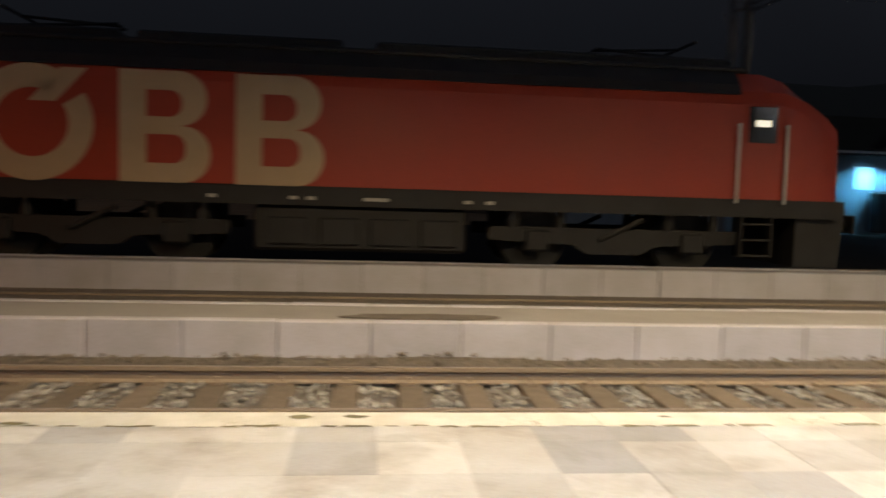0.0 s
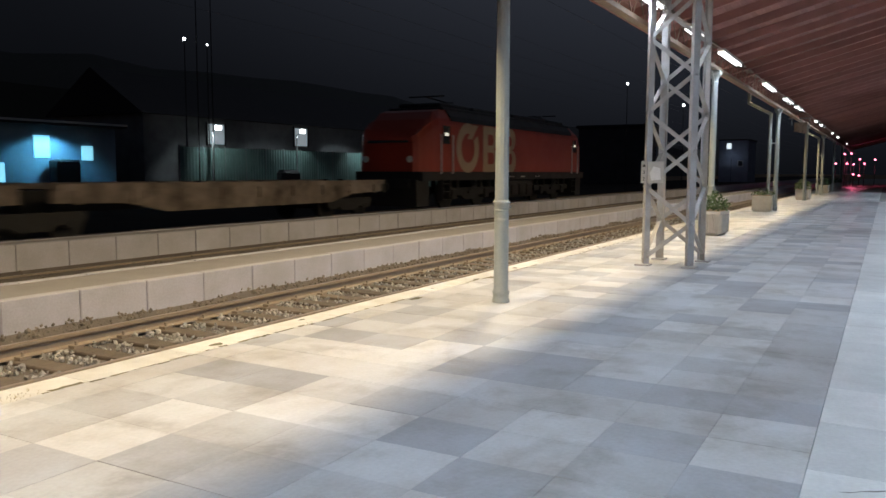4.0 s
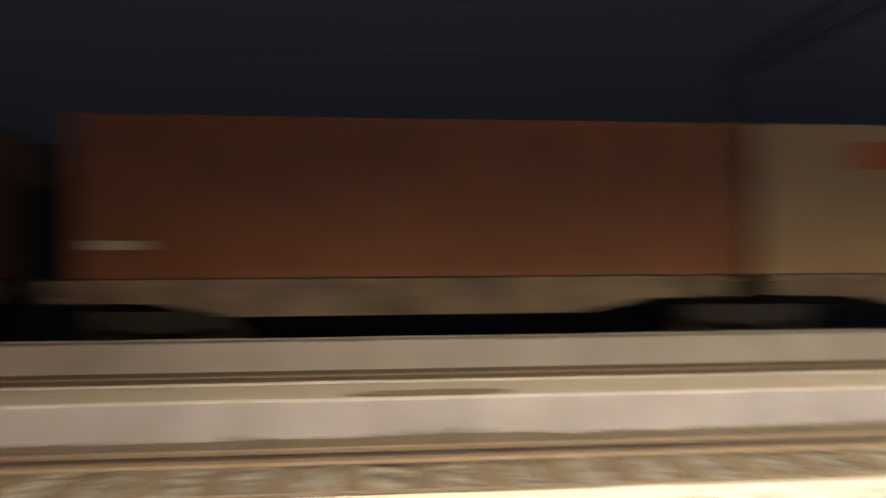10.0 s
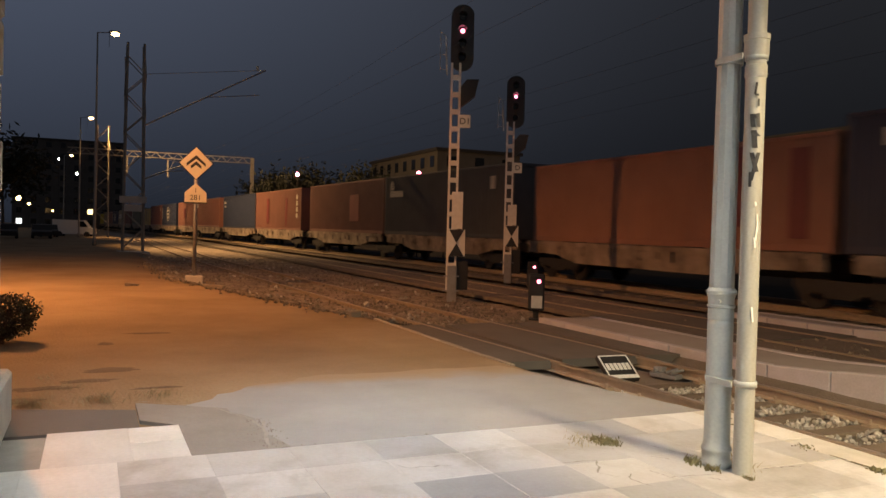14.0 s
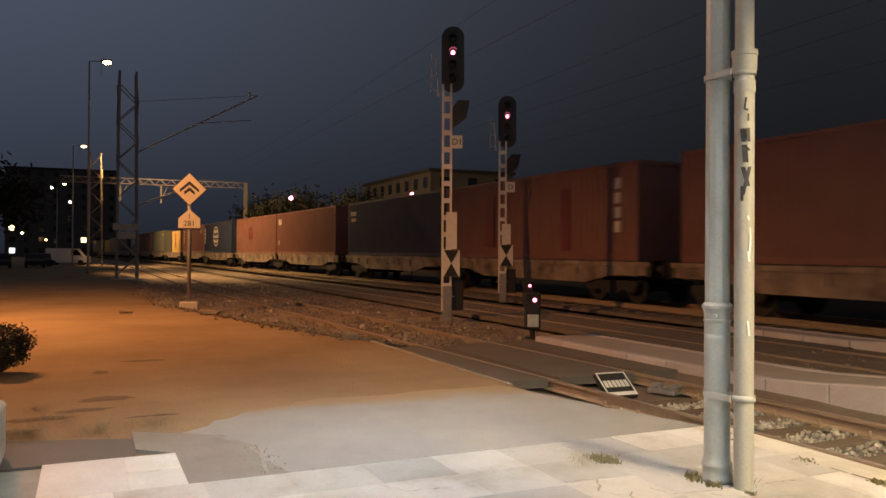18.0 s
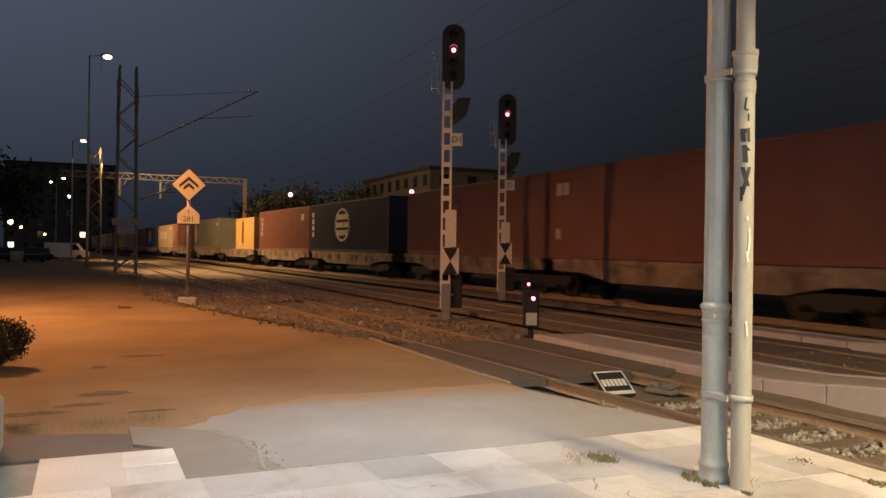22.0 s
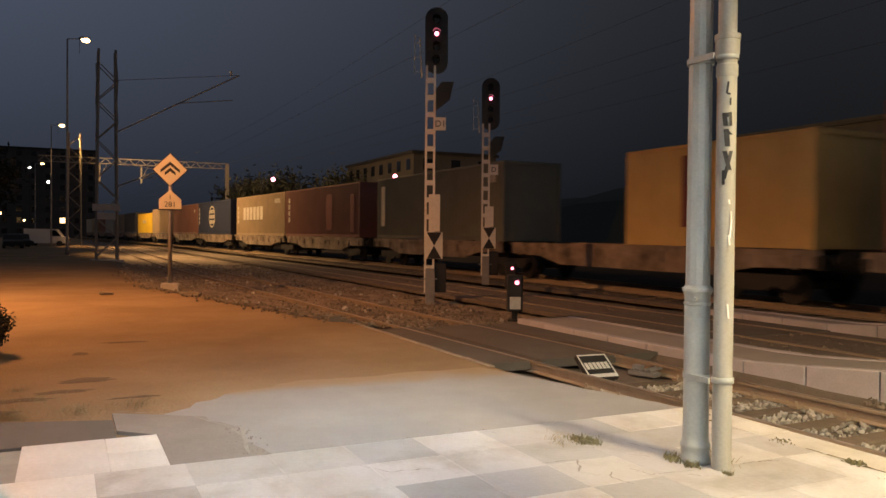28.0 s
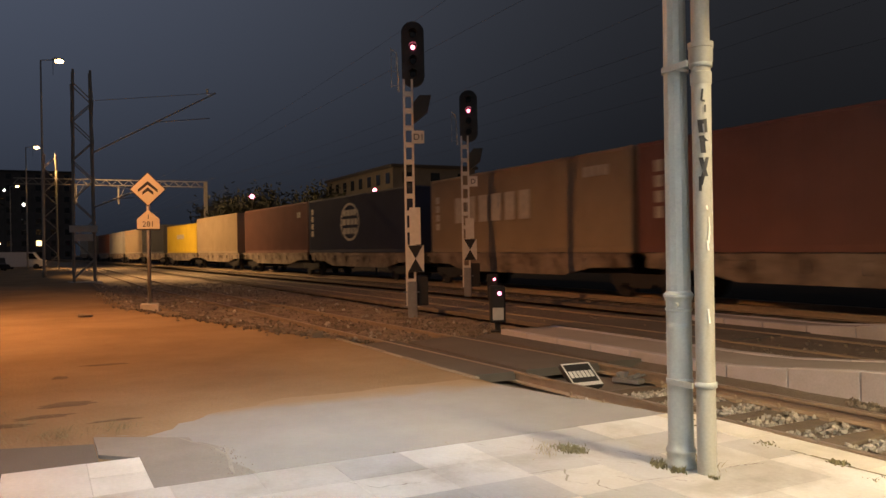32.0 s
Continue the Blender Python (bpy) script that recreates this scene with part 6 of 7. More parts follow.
# ---------- platform furniture ----------
def planter(x, y, w, d, h, bush, label, seed, ribs=False):
    rnd = random.Random(seed)
    top = thing("planter", label, "planter", "concrete planters", at=pose(x, y, 0, 0, 0, rnd.uniform(-4, 4)))
    bm = B()
    prism(bm, [(-w / 2 + 0.06, 0.05), (w / 2 - 0.06, 0.05), (w / 2, h), (-w / 2, h)], "y", -d / 2, d / 2)
    box(bm, -w / 2 - 0.02, w / 2 + 0.02, -d / 2 - 0.02, d / 2 + 0.02, h - 0.08, h, 0.01)
    for sx in (-1, 1):
        box(bm, sx * (w / 2 - 0.15) - 0.06, sx * (w / 2 - 0.15) + 0.06, -d / 2 + 0.05, d / 2 - 0.05, 0, 0.06)
    part("tub", bm, M["planter"], top)
    for k in range(9 if ribs else 0):
        q = -0.4 + 0.1 * k
        bm = B()
        if abs(q * d) < d / 2 - 0.05:
            face = B()
            box(face, -w / 2 - 0.025, -w / 2 + 0.06, q * d - 0.014, q * d + 0.014, 0.08, h - 0.09, 0.004)
            part("rib", face, M["planter"], top)
        box(bm, q * w - 0.025, q * w + 0.025, -d / 2 - 0.03, -d / 2 + 0.02, 0.08, h - 0.09, 0.006)
        part("rib", bm, M["planter"], top)
    bm = B()
    box(bm, -w / 2 + 0.05, w / 2 - 0.05, -d / 2 + 0.05, d / 2 - 0.05, h, h + 0.012)
    part("soil", bm, M["dirt"], top)
    bm = B()
    for _ in range(int(520 * bush)):
        a, e = rnd.uniform(0, 2 * math.pi), rnd.uniform(0, 1) ** 0.6
        p = Vector((0.62 * w * e * math.cos(a), 0.62 * d * e * math.sin(a), h + bush * 0.75 * rnd.uniform(0.05, 1) * (1.05 - e * 0.6)))
        t = Vector((rnd.gauss(0, 1), rnd.gauss(0, 1), rnd.gauss(0.5, 0.8))).normalized() * rnd.uniform(0.06, 0.13)
        s = t.cross(Vector((rnd.gauss(0, 1), rnd.gauss(0, 1), rnd.gauss(0, 1)))).normalized() * rnd.uniform(0.02, 0.035)
        v = [bm.verts.new(q) for q in (p, p + t * 0.5 + s, p + t, p + t * 0.5 - s)]
        bm.faces.new(v)
    tagged(part("foliage", bm, M["leaf"], top, "green leafy plant"), kind="stuff")


planter(21.1, 3.85, 1.0, 0.55, 0.62, 0.7, "ribbed pale concrete planter with a leafy green plant", 1, True)
planter(35.0, 4.45, 1.0, 0.75, 0.66, 0.35, "pale concrete planter with low withered plant", 2)
planter(50.9, 4.25, 1.2, 0.7, 0.62, 0.95, "concrete planter with a bushy green plant", 3)
planter(69.3, 4.3, 1.2, 0.7, 0.62, 0.9, "concrete planter with a bushy green plant", 4)
planter(78.0, 4.3, 1.2, 0.7, 0.62, 0.9, "concrete planter with a bushy green plant", 5)
planter(88.5, 4.3, 1.2, 0.7, 0.62, 0.7, "concrete planter with a bushy green plant", 6)


def mast_plate():
    top = thing("mast_number_plate", "small painted plate with worn numbers on the lattice mast", "plate", at=pose(13.38, 3.60, 1.46) @ Matrix.Scale(0.8, 4))
    bm = B()
    box(bm, -0.012, 0, -0.06, 0.06, -0.05, 0.42, 0.002)
    part("plate", bm, M["lattice"], top)
    turn = Matrix.Rotation(radians(-90), 4, "Z") @ Matrix.Rotation(radians(90), 4, "X")
    for k, ch in enumerate(("3", "2")):
        letters(ch, 0.11, M["black"], top, Matrix.Translation((-0.015, 0, 0.17 - 0.14 * k)) @ turn)
    bm = B()
    prism(bm, [(-0.035, 0.29), (0.035, 0.29), (0, 0.36)], "x", -0.016, -0.012)
    part("small_triangle", bm, M["black"], top)
    bm = B()
    prism(bm, [(-0.42, -0.05), (-0.08, -0.05), (-0.08, 0.40), (-0.42, 0.40)], "x", -0.012, 0)
    board = part("notice", bm, M["planter"], top, "faded peeling notice sheet")
    bm = B()
    prism(bm, [(-0.36, 0.02), (-0.16, 0.0), (-0.12, 0.16), (-0.2, 0.3), (-0.34, 0.26)], "x", -0.015, -0.012)
    part("peeled_patch", bm, M["white"], board)


mast_plate()


def hanging_sign(x, label):
    top = thing("hanging_sign", label, "sign", "hanging platform signs", at=pose(x, 3.9, 3.55))
    for k in range(3):
        bm = B()
        box(bm, -0.04, 0.04, -0.30 + k * 0.2, -0.12 + k * 0.2, 0.05 * k, 0.55, 0.005)
        part("sign_board", bm, M["beam"], top)
    bm = B()
    for s in (-0.4, 0.0, 0.4):
        rod(bm, (0, s, 0.4), (0, s, 0.78), 0.02, seg=6)
    rod(bm, (0, -0.5, 0.76), (0, 0.55, 0.76), 0.03, seg=6)
    part("hanger", bm, M["galv"], top)


hanging_sign(43.5, "three pale boards hanging under the canopy")


# scribbled tag and worn paint on the downpipe of the last column
def scribble():
    top = thing("pipe_scribble", "dark and white scribbled marks painted on the downpipe", "graffiti", at=pose(-4.26 + 0.225, 4.22, 0))
    toward = math.atan2(-4.22 + 0.13, 4.035)

    def mark(pts, r, material, name):
        for (u0, z0, u1, z1, w) in pts:
            bm = B()
            n = 4
            prev = None
            for k in range(n + 1):
                u, z = u0 + (u1 - u0) * k / n, z0 + (z1 - z0) * k / n
                row = []
                for d in (-w / 2, w / 2):
                    a = toward + (u + (d if abs(z1 - z0) > abs(u1 - u0) else 0)) / r
                    row.append(bm.verts.new((r * math.cos(a), r * math.sin(a), z + (0 if abs(z1 - z0) > abs(u1 - u0) else d))))
                if prev:
                    bm.faces.new((prev[0], row[0], row[1], prev[1]))
                prev = row
            part(name, bm, material, top)
    r = 0.0695
    mark([(0.005, 2.66, -0.005, 2.58, 0.014), (-0.005, 2.58, 0.02, 2.575, 0.014), (0.02, 2.55, 0.02, 2.50, 0.012)], r, M["black"], "tag_stroke")
    mark([(-0.02, 2.45, -0.01, 2.36, 0.03), (-0.02, 2.43, 0.03, 2.44, 0.03), (0.02, 2.45, 0.025, 2.36, 0.02), (-0.01, 2.33, 0.02, 2.30, 0.04), (-0.005, 2.34, 0.005, 2.22, 0.035)], r, M["black"], "tag_stroke")
    mark([(-0.015, 2.19, 0.02, 2.06, 0.03), (0.03, 2.19, -0.015, 2.0, 0.025), (-0.02, 2.06, -0.02, 1.96, 0.02)], r, M["black"], "tag_stroke")
    mark([(0.02, 1.86, 0.025, 1.83, 0.012), (0.035, 1.78, 0.04, 1.66, 0.008), (0.04, 1.72, 0.03, 1.60, 0.01), (0.02, 1.62, 0.03, 1.55, 0.012), (0.02, 1.15, 0.03, 1.05, 0.012)], r, M["white"], "white_stroke")


scribble()


def tuft(x, y, z, n, h, spread, seed, label="dry tuft of weeds growing in a joint", material="grass"):
    rnd = random.Random(seed)
    bm = B()
    for _ in range(n):
        a = rnd.uniform(0, 6.28)
        b = Vector((rnd.gauss(0, spread * 0.4), rnd.gauss(0, spread * 0.3), 0))
        t = b + Vector((math.cos(a) * h * rnd.uniform(0.2, 1.0), math.sin(a) * h * rnd.uniform(0.2, 1.0), h * rnd.uniform(0.35, 1)))
        w = 0.008 if material == "weed" else 0.0035
        m = (b + t) / 2 + Vector((0, 0, h * 0.15))
        v = [bm.verts.new(q) for q in (b + Vector((w, 0, 0)), b - Vector((w, 0, 0)), m - Vector((w * 0.7, 0, 0)), m + Vector((w * 0.7, 0, 0)))]
        bm.faces.new(v)
        bm.faces.new((v[3], v[2], bm.verts.new(t)))
    solid("weed_tuft", bm, M[material], label, "weeds", "weed tufts", kind="stuff", at=pose(x, y, z))


TUFTS = [(3.25, 5.3, 40, 0.07, 0.2), (-5.15, 3.62, 70, 0.06, 0.25), (-4.36, 4.36, 60, 0.09, 0.2), (-4.16, 4.33, 40, 0.08, 0.16), (-2.55, 5.0, 40, 0.05, 0.2), (-3.3, 5.1, 30, 0.04, 0.2), (6.4, 5.25, 30, 0.05, 0.2), (9.0, 5.3, 30, 0.06, 0.2), (-7.6, 0.45, 80, 0.06, 0.4), (-8.2, -0.3, 80, 0.09, 0.4), (-5.55, 5.6, 20, 0.3, 0.1), (1.2, 5.32, 40, 0.05, 0.2), (4.9, 5.3, 40, 0.05, 0.3), (13.0, 5.3, 30, 0.1, 0.2), (-0.8, 5.3, 30, 0.05, 0.2)]
for k, (x, y, n, h, sp) in enumerate(TUFTS):
    tuft(x, y, -0.01 if y < 5.5 else -0.3, n, h * (0.45 if 5.2 < y < 5.5 else 1), sp, 40 + k)
GREEN = [(-5.03, 3.79, 300, 0.04, 0.17), (-4.36, 4.06, 70, 0.06, 0.10), (-4.18, 4.07, 50, 0.05, 0.08), (-3.92, 4.16, 20, 0.04, 0.05), (-3.76, 5.2, 90, 0.03, 0.10), (-4.41, 5.22, 40, 0.03, 0.12),
         (-7.8, -0.35, 260, 0.08, 0.35), (-7.85, 0.2, 240, 0.07, 0.35), (-7.95, 0.7, 200, 0.06, 0.3), (-8.5, -0.1, 160, 0.06, 0.35), (-9.1, -0.3, 120, 0.06, 0.3)]
for k, (x, y, n, h, sp) in enumerate(GREEN):
    tuft(x, y, -0.03 if x < -7 else -0.006, n, h, sp, 140 + k, "low green weeds growing in a crack", "weed")


def clump(name, x, y, z, rx, rz, n, seed, material, label, category, leaf=0.12):
    """A leafy mass of small leaves round a few stems."""
    rnd = random.Random(seed)
    top = thing(name, label, category, at=pose(x, y, z))
    bm = B()
    for k in range(5):
        a = rnd.uniform(0, 6.28)
        rod(bm, (0, 0, 0), (rx * 0.5 * math.cos(a), rx * 0.5 * math.sin(a), rz * rnd.uniform(0.5, 0.9)), 0.02, 0.008, seg=5)
    part("stem", bm, M["bark"], top)
    bm = B()
    for _ in range(n):
        d = Vector((rnd.gauss(0, 1), rnd.gauss(0, 1), rnd.gauss(0, 1))).normalized()
        q = (0.75 + 0.35 * noise.noise(d * 1.7 + Vector((seed, 0, 0)))) * rnd.uniform(0.45, 1.0) ** 0.4
        p = Vector((d.x * rx * q, d.y * rx * q, max(0.02, rz * 0.5 + d.z * rz * 0.55 * q)))
        t = Vector((rnd.gauss(0, 1), rnd.gauss(0, 1), rnd.gauss(0, 1))).normalized() * leaf * rnd.uniform(0.6, 1.3)
        s = t.cross(d).normalized() * leaf * 0.3 if t.cross(d).length > 1e-3 else Vector((leaf * 0.3, 0, 0))
        bm.faces.new([bm.verts.new(v) for v in (p - t * 0.5, p + s, p + t * 0.5, p - s)])
    tagged(part("leaves", bm, material, top), kind="stuff")


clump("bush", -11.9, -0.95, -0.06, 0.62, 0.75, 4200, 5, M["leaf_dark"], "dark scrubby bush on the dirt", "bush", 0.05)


def tree(x, y, h, r, seed):
    rnd = random.Random(seed)
    top = thing("tree", "dark leafy tree against the night sky", "tree", "trees round the yard", at=pose(x, y, -0.15))
    bm = B()
    rod(bm, (0, 0, 0), (rnd.uniform(-0.3, 0.3), rnd.uniform(-0.3, 0.3), h * 0.55), 0.22, 0.11, seg=9)
    for k in range(7):
        a, z0 = rnd.uniform(0, 6.28), h * rnd.uniform(0.3, 0.55)
        rod(bm, (0, 0, z0), (r * 0.7 * math.cos(a), r * 0.7 * math.sin(a), z0 + h * rnd.uniform(0.15, 0.4)), 0.08, 0.02, seg=6)
    part("trunk", bm, M["bark"], top)
    bm = B()
    for c in range(26):
        d = Vector((rnd.gauss(0, 1), rnd.gauss(0, 1), rnd.gauss(0, 0.8)))
        d = d.normalized() * rnd.uniform(0.3, 1)
        cen = Vector((d.x * r, d.y * r, h * 0.66 + d.z * h * 0.32))
        for _ in range(60):
            p = cen + Vector((rnd.gauss(0, 1), rnd.gauss(0, 1), rnd.gauss(0, 0.8))) * r * 0.22
            t = Vector((rnd.gauss(0, 1), rnd.gauss(0, 1), rnd.gauss(0, 1))).normalized() * rnd.uniform(0.2, 0.4)
            s = t.orthogonal().normalized() * rnd.uniform(0.08, 0.16)
            bm.faces.new([bm.verts.new(v) for v in (p - t, p + s, p + t, p - s)])
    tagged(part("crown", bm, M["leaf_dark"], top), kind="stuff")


for k, (x, y, h, r) in enumerate([(-52, -7.5, 8, 3), (-68, -8, 9, 3.5), (-84, -9, 10, 4), (-110, -10, 12, 4.5), (-100, 22.5, 9.5, 4), (-108, 27, 11, 4.5), (-122, 25, 11, 4.5), (-92, 30, 9, 4)]):
    tree(x, y, h, r, 60 + k)


# ---------- overhead line ----------
def lattice_pole(x, y, z, w, h, label, name="catenary_mast"):
    top = thing(name, label, "mast", "lattice masts along the line", at=pose(x, y, z))
    for sx in (-1, 1):
        for sy in (-1, 1):
            bm = B()
            bar(bm, (sx * w / 2, sy * w / 2, 0), (sx * w * 0.4, sy * w * 0.4, h), 0.1, 0.1)
            part("leg", bm, M["old_steel"], top)
    for face in range(4):
        bm = B()
        zz, f = 0.3, 1
        while zz < h - 1:
            a, b = (-w / 2, w / 2) if f > 0 else (w / 2, -w / 2)
            if face < 2:
                s = (-1 if face else 1) * w / 2
                bar(bm, (s, a, zz), (s, b, zz + w), 0.04, 0.06)
            else:
                s = (-1 if face == 2 else 1) * w / 2
                bar(bm, (a, s, zz), (b, s, zz + w), 0.06, 0.04)
            zz, f = zz + w, -f
        tagged(part("lattice_web", bm, M["old_steel"], top), kind="stuff")
    bm = B()
    box(bm, -w * 0.8, w * 0.8, -w * 0.8, w * 0.8, -0.3, 0.12, 0.03)
    part("footing", bm, M["planter"], top)
    return top


lattice_pole(-50.8, 2.3, -0.15, 1.15, 12.5, "tall grey lattice mast of the overhead line")
for zz, hw in ((3.05, 0.75), (2.55, 0.5)):
    bm = B()
    box(bm, -0.02, 0.02, -hw, hw, -0.2, 0.2, 0.005)
    box(bm, -0.35, -0.02, -0.05, 0.05, -0.05, 0.05)
    solid("mast_plate", bm, M["planter"], "pale plate fixed on the overhead line mast", "plate", "mast plates", at=pose(-50.0, 2.25, zz))
lattice_pole(-99.0, 1.0, -0.15, 1.4, 13.0, "far grey lattice mast of the overhead line")


def cantilever(x, y0, y1, z, label, up):
    top = thing("cantilever_arm", label, "cantilever", "overhead line arms", at=pose(x, y0, z))
    d = y1 - y0
    bm = B()
    rod(bm, (0, 0, 0), (0.6, d, up), 0.05, seg=8)
    part("strut", bm, M["galv"], top)
    bm = B()
    rod(bm, (0, 0, up * 0.55 + 0.9), (0.6, d, up), 0.018, seg=6)
    part("stay", bm, M["galv"], top)
    bm = B()
    rod(bm, (0.3, d * 0.5, up * 0.5), (0.5, d * 0.95, up * 0.6), 0.03, seg=6)
    part("steady_arm", bm, M["galv"], top)
    bm = B()
    for k in range(4):
        lathe(bm, [(0.05, 0), (0.10, 0.03), (0.05, 0.07)], seg=10, at=(0.55, d * 0.93, up - 0.08 + 0.08 * k))
    part("insulator", bm, M["white"], top)


cantilever(-50.2, 2.8, 5.2, 4.3, "grey tubular arm of the overhead line", 1.0)
cantilever(-50.2, 2.8, 9.8, 7.5, "long pale raking arm of the overhead line", 3.9)


def gantry(x, y0, y1, z, drops, label):
    top = thing("portal_beam", label, "gantry", at=pose(x, 0, 0))
    for dz in (0, 0.7):
        for dx in (-0.25, 0.25):
            bm = B()
            bar(bm, (dx, y0, z + dz), (dx, y1, z + dz), 0.08, 0.08)
            part("chord", bm, M["old_steel"], top)
    bm = B()
    y, f = y0, 1
    while y < y1 - 0.7:
        for dx in (-0.25, 0.25):
            bar(bm, (dx, y, z if f > 0 else z + 0.7), (dx, y + 0.7, z + 0.7 if f > 0 else z), 0.04, 0.05)
        y, f = y + 0.7, -f
    part("web", bm, M["old_steel"], top)
    for yy, zb in drops:
        bm = B()
        box(bm, -0.1, 0.1, yy - 0.1, yy + 0.1, zb, z)
        bar(bm, (0, yy + 0.1, zb + 0.7), (0, yy + 0.9, z), 0.06, 0.06)
        part("drop_post", bm, M["old_steel"], top)
    bm = B()
    for s in (-0.3, 0.3):
        box(bm, s - 0.06, s + 0.06, y1 - 0.2, y1 + 0.2, -0.2, z + 0.7)
    part("far_leg", bm, M["old_steel"], top)


gantry(14.0, 3.2, 29.0, 8.6, [(11.7, 6.15), (18.3, 6.1)], "steel portal beam with drop posts over the tracks")
gantry(-110.0, -3.0, 20.0, 10.4, [(4.0, 8.0), (9.0, 8.0)], "far steel portal beam over the tracks")


def wires():
    for y, z in ((7.05, 5.55), (7.05, 6.7), (11.35, 5.6), (11.35, 6.8), (15.45, 5.7), (15.45, 6.9)):
        bm = B()
        n = 50
        prev = None
        for k in range(n + 1):
            x = -180 + 340 * k / n
            sag = 0.0 if z < 6 else -0.6 * math.sin(math.pi * ((x % 60) / 60))
            p = Vector((x, bend(x, y) if y > 8 else y, z + sag))
            if prev is not None:
                rod(bm, prev, p, 0.003, seg=4, caps=False)
            prev = p
        solid("overhead_wire", bm, M["dark_steel"], "thin dark overhead wire above a track", "wire", "overhead wires", kind="structure")


wires()


# ---------- yard behind the tracks ----------
def yard():
    blue = mat("pale_blue_wall", (0.30, 0.42, 0.52), 0.8, scale=1.0)
    top = thing("workshop", "low workshop with a blue-lit wall and lit windows", "building", at=pose(0, 0, 0))
    bm = B()
    box(bm, 12, 31.6, 40.2, 48, -0.3, 4.1)
    part("wall", bm, blue, top)
    bm = B()
    box(bm, 11.5, 32.0, 39.6, 48.5, 4.1, 4.35)
    part("roof", bm, M["dark_steel"], top)
    bm = B()
    box(bm, 11.5, 32.0, 39.55, 39.62, 4.2, 4.32)
    part("roof_edge", bm, M["white"], top)
    for x, w, h0, h1 in ((26.4, 0.9, 2.3, 3.5), (29.3, 0.7, 2.2, 3.0), (24.2, 0.5, 1.0, 2.0)):
        bm = B()
        box(bm, x, x + w, 40.12, 40.19, h0, h1)
        part("lit_window", bm, M["window_cyan"], top, "window glowing pale cyan")
    bm = B()
    box(bm, 27.0, 28.4, 39.0, 39.9, 0, 2.2, 0.1)
    solid("covered_crate", bm, M["black"], "dark covered crate standing before the workshop", "crate")
    top = thing("depot", "long dark depot with lamps on its pale wall", "building")
    bm = B()
    box(bm, 36, 76, 43, 52, -0.3, 5.4)
    part("wall", bm, mat("depot_render", (0.15, 0.155, 0.16), 0.85, scale=1.2, stain=0.5), top)
    bm = B()
    prism(bm, [(42.4, 5.4), (52.6, 5.4), (47.5, 8.6)], "x", 35.5, 76.5)
    part("roof", bm, M["dark_steel"], top)
    for x, z in ((39.2, 4.45), (48.0, 4.6), (56.9, 4.45), (66.0, 4.65)):
        bm = B()
        xw = x * 1.09 - 0.25
        box(bm, xw - 0.9, xw + 0.8, 42.9, 42.96, z - 0.9, z + 0.55)
        part("lit_pane", bm, M["window_dim"], top, "dimly lit pane")
        for q in (xw - 0.94, xw + 0.82):
            bm = B()
            box(bm, q - 0.06, q + 0.06, 42.85, 42.95, z - 1.0, z + 0.65)
            part("pane_frame", bm, M["dark_steel"], top)
        bm = B()
        box(bm, x - 0.25, x + 0.25, 39.35, 39.5, z - 0.1, z + 0.2, 0.03)
        lp = thing("wall_lamp", "bright white lamp on a bracket above the fence", "lamp", "yard lamps")
        part("lamp_face", bm, M["whitespot"], lp)
        bm = B()
        rod(bm, (x, 39.6, z), (x, 40.0, z - 0.3), 0.03, seg=6)
        rod(bm, (x, 40.0, -0.1), (x, 40.0, z - 0.2), 0.05, seg=8)
        part("bracket", bm, M["galv"], lp)
    fence = thing("sheet_fence", "green-grey corrugated sheet fence along the yard", "fence")
    green = mat("fence_green", (0.16, 0.26, 0.24), 0.6, scale=2, piece=0.2)
    for k in range(17):
        bm = B()
        x = 36.8 + k * 2.05
        corrugated(bm, 2.0, 0.0, 3.2, 40.5, -1)
        for v in bm.verts:
            v.co.x += x + 1.0
        part("fence_panel", bm, green, fence)
        bm = B()
        rod(bm, (x, 40.55, -0.1), (x, 40.55, 3.3), 0.04, seg=6)
        part("fence_post", bm, M["galv"], fence)
    bm = B()
    box(bm, 45.5, 47.6, 39.2, 40.1, 0, 1.7, 0.25)
    solid("covered_machine", bm, M["black"], "dark covered machine before the fence", "machine")


M["window_dim"] = glow("dim_lit_pane", (0.75, 0.88, 0.95), 0.28)
M["window_cyan"] = glow("cyan_lit_window", (0.3, 0.8, 1.0), 1.0)
M["window_warm"] = glow("warm_lit_window", (1.0, 0.72, 0.35), 1.6)
M["window_white"] = glow("white_lit_window", (0.8, 0.92, 1.0), 1.2)
yard()


def far_hill():
    bm = B()
    prev = None
    n = 80
    for k in range(n + 1):
        x = -420 + 900 * k / n
        h = (17.5 + 4 * noise.noise((x * 0.012, 2, 0)) + 1.5 * noise.noise((x * 0.06, 5, 0))) * (1 - 0.45 * max(0, min(1, (-x - 20) / 120)))
        row = [bm.verts.new((x, y, z)) for y, z in ((84, -0.3), (90, h * 0.7), (100, h), (170, h * 1.25), (200, -0.3))]
        if prev:
            for a in range(4):
                bm.faces.new((prev[a], row[a], row[a + 1], prev[a + 1])).smooth = True
        prev = row
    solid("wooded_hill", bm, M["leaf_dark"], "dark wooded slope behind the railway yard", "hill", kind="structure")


far_hill()


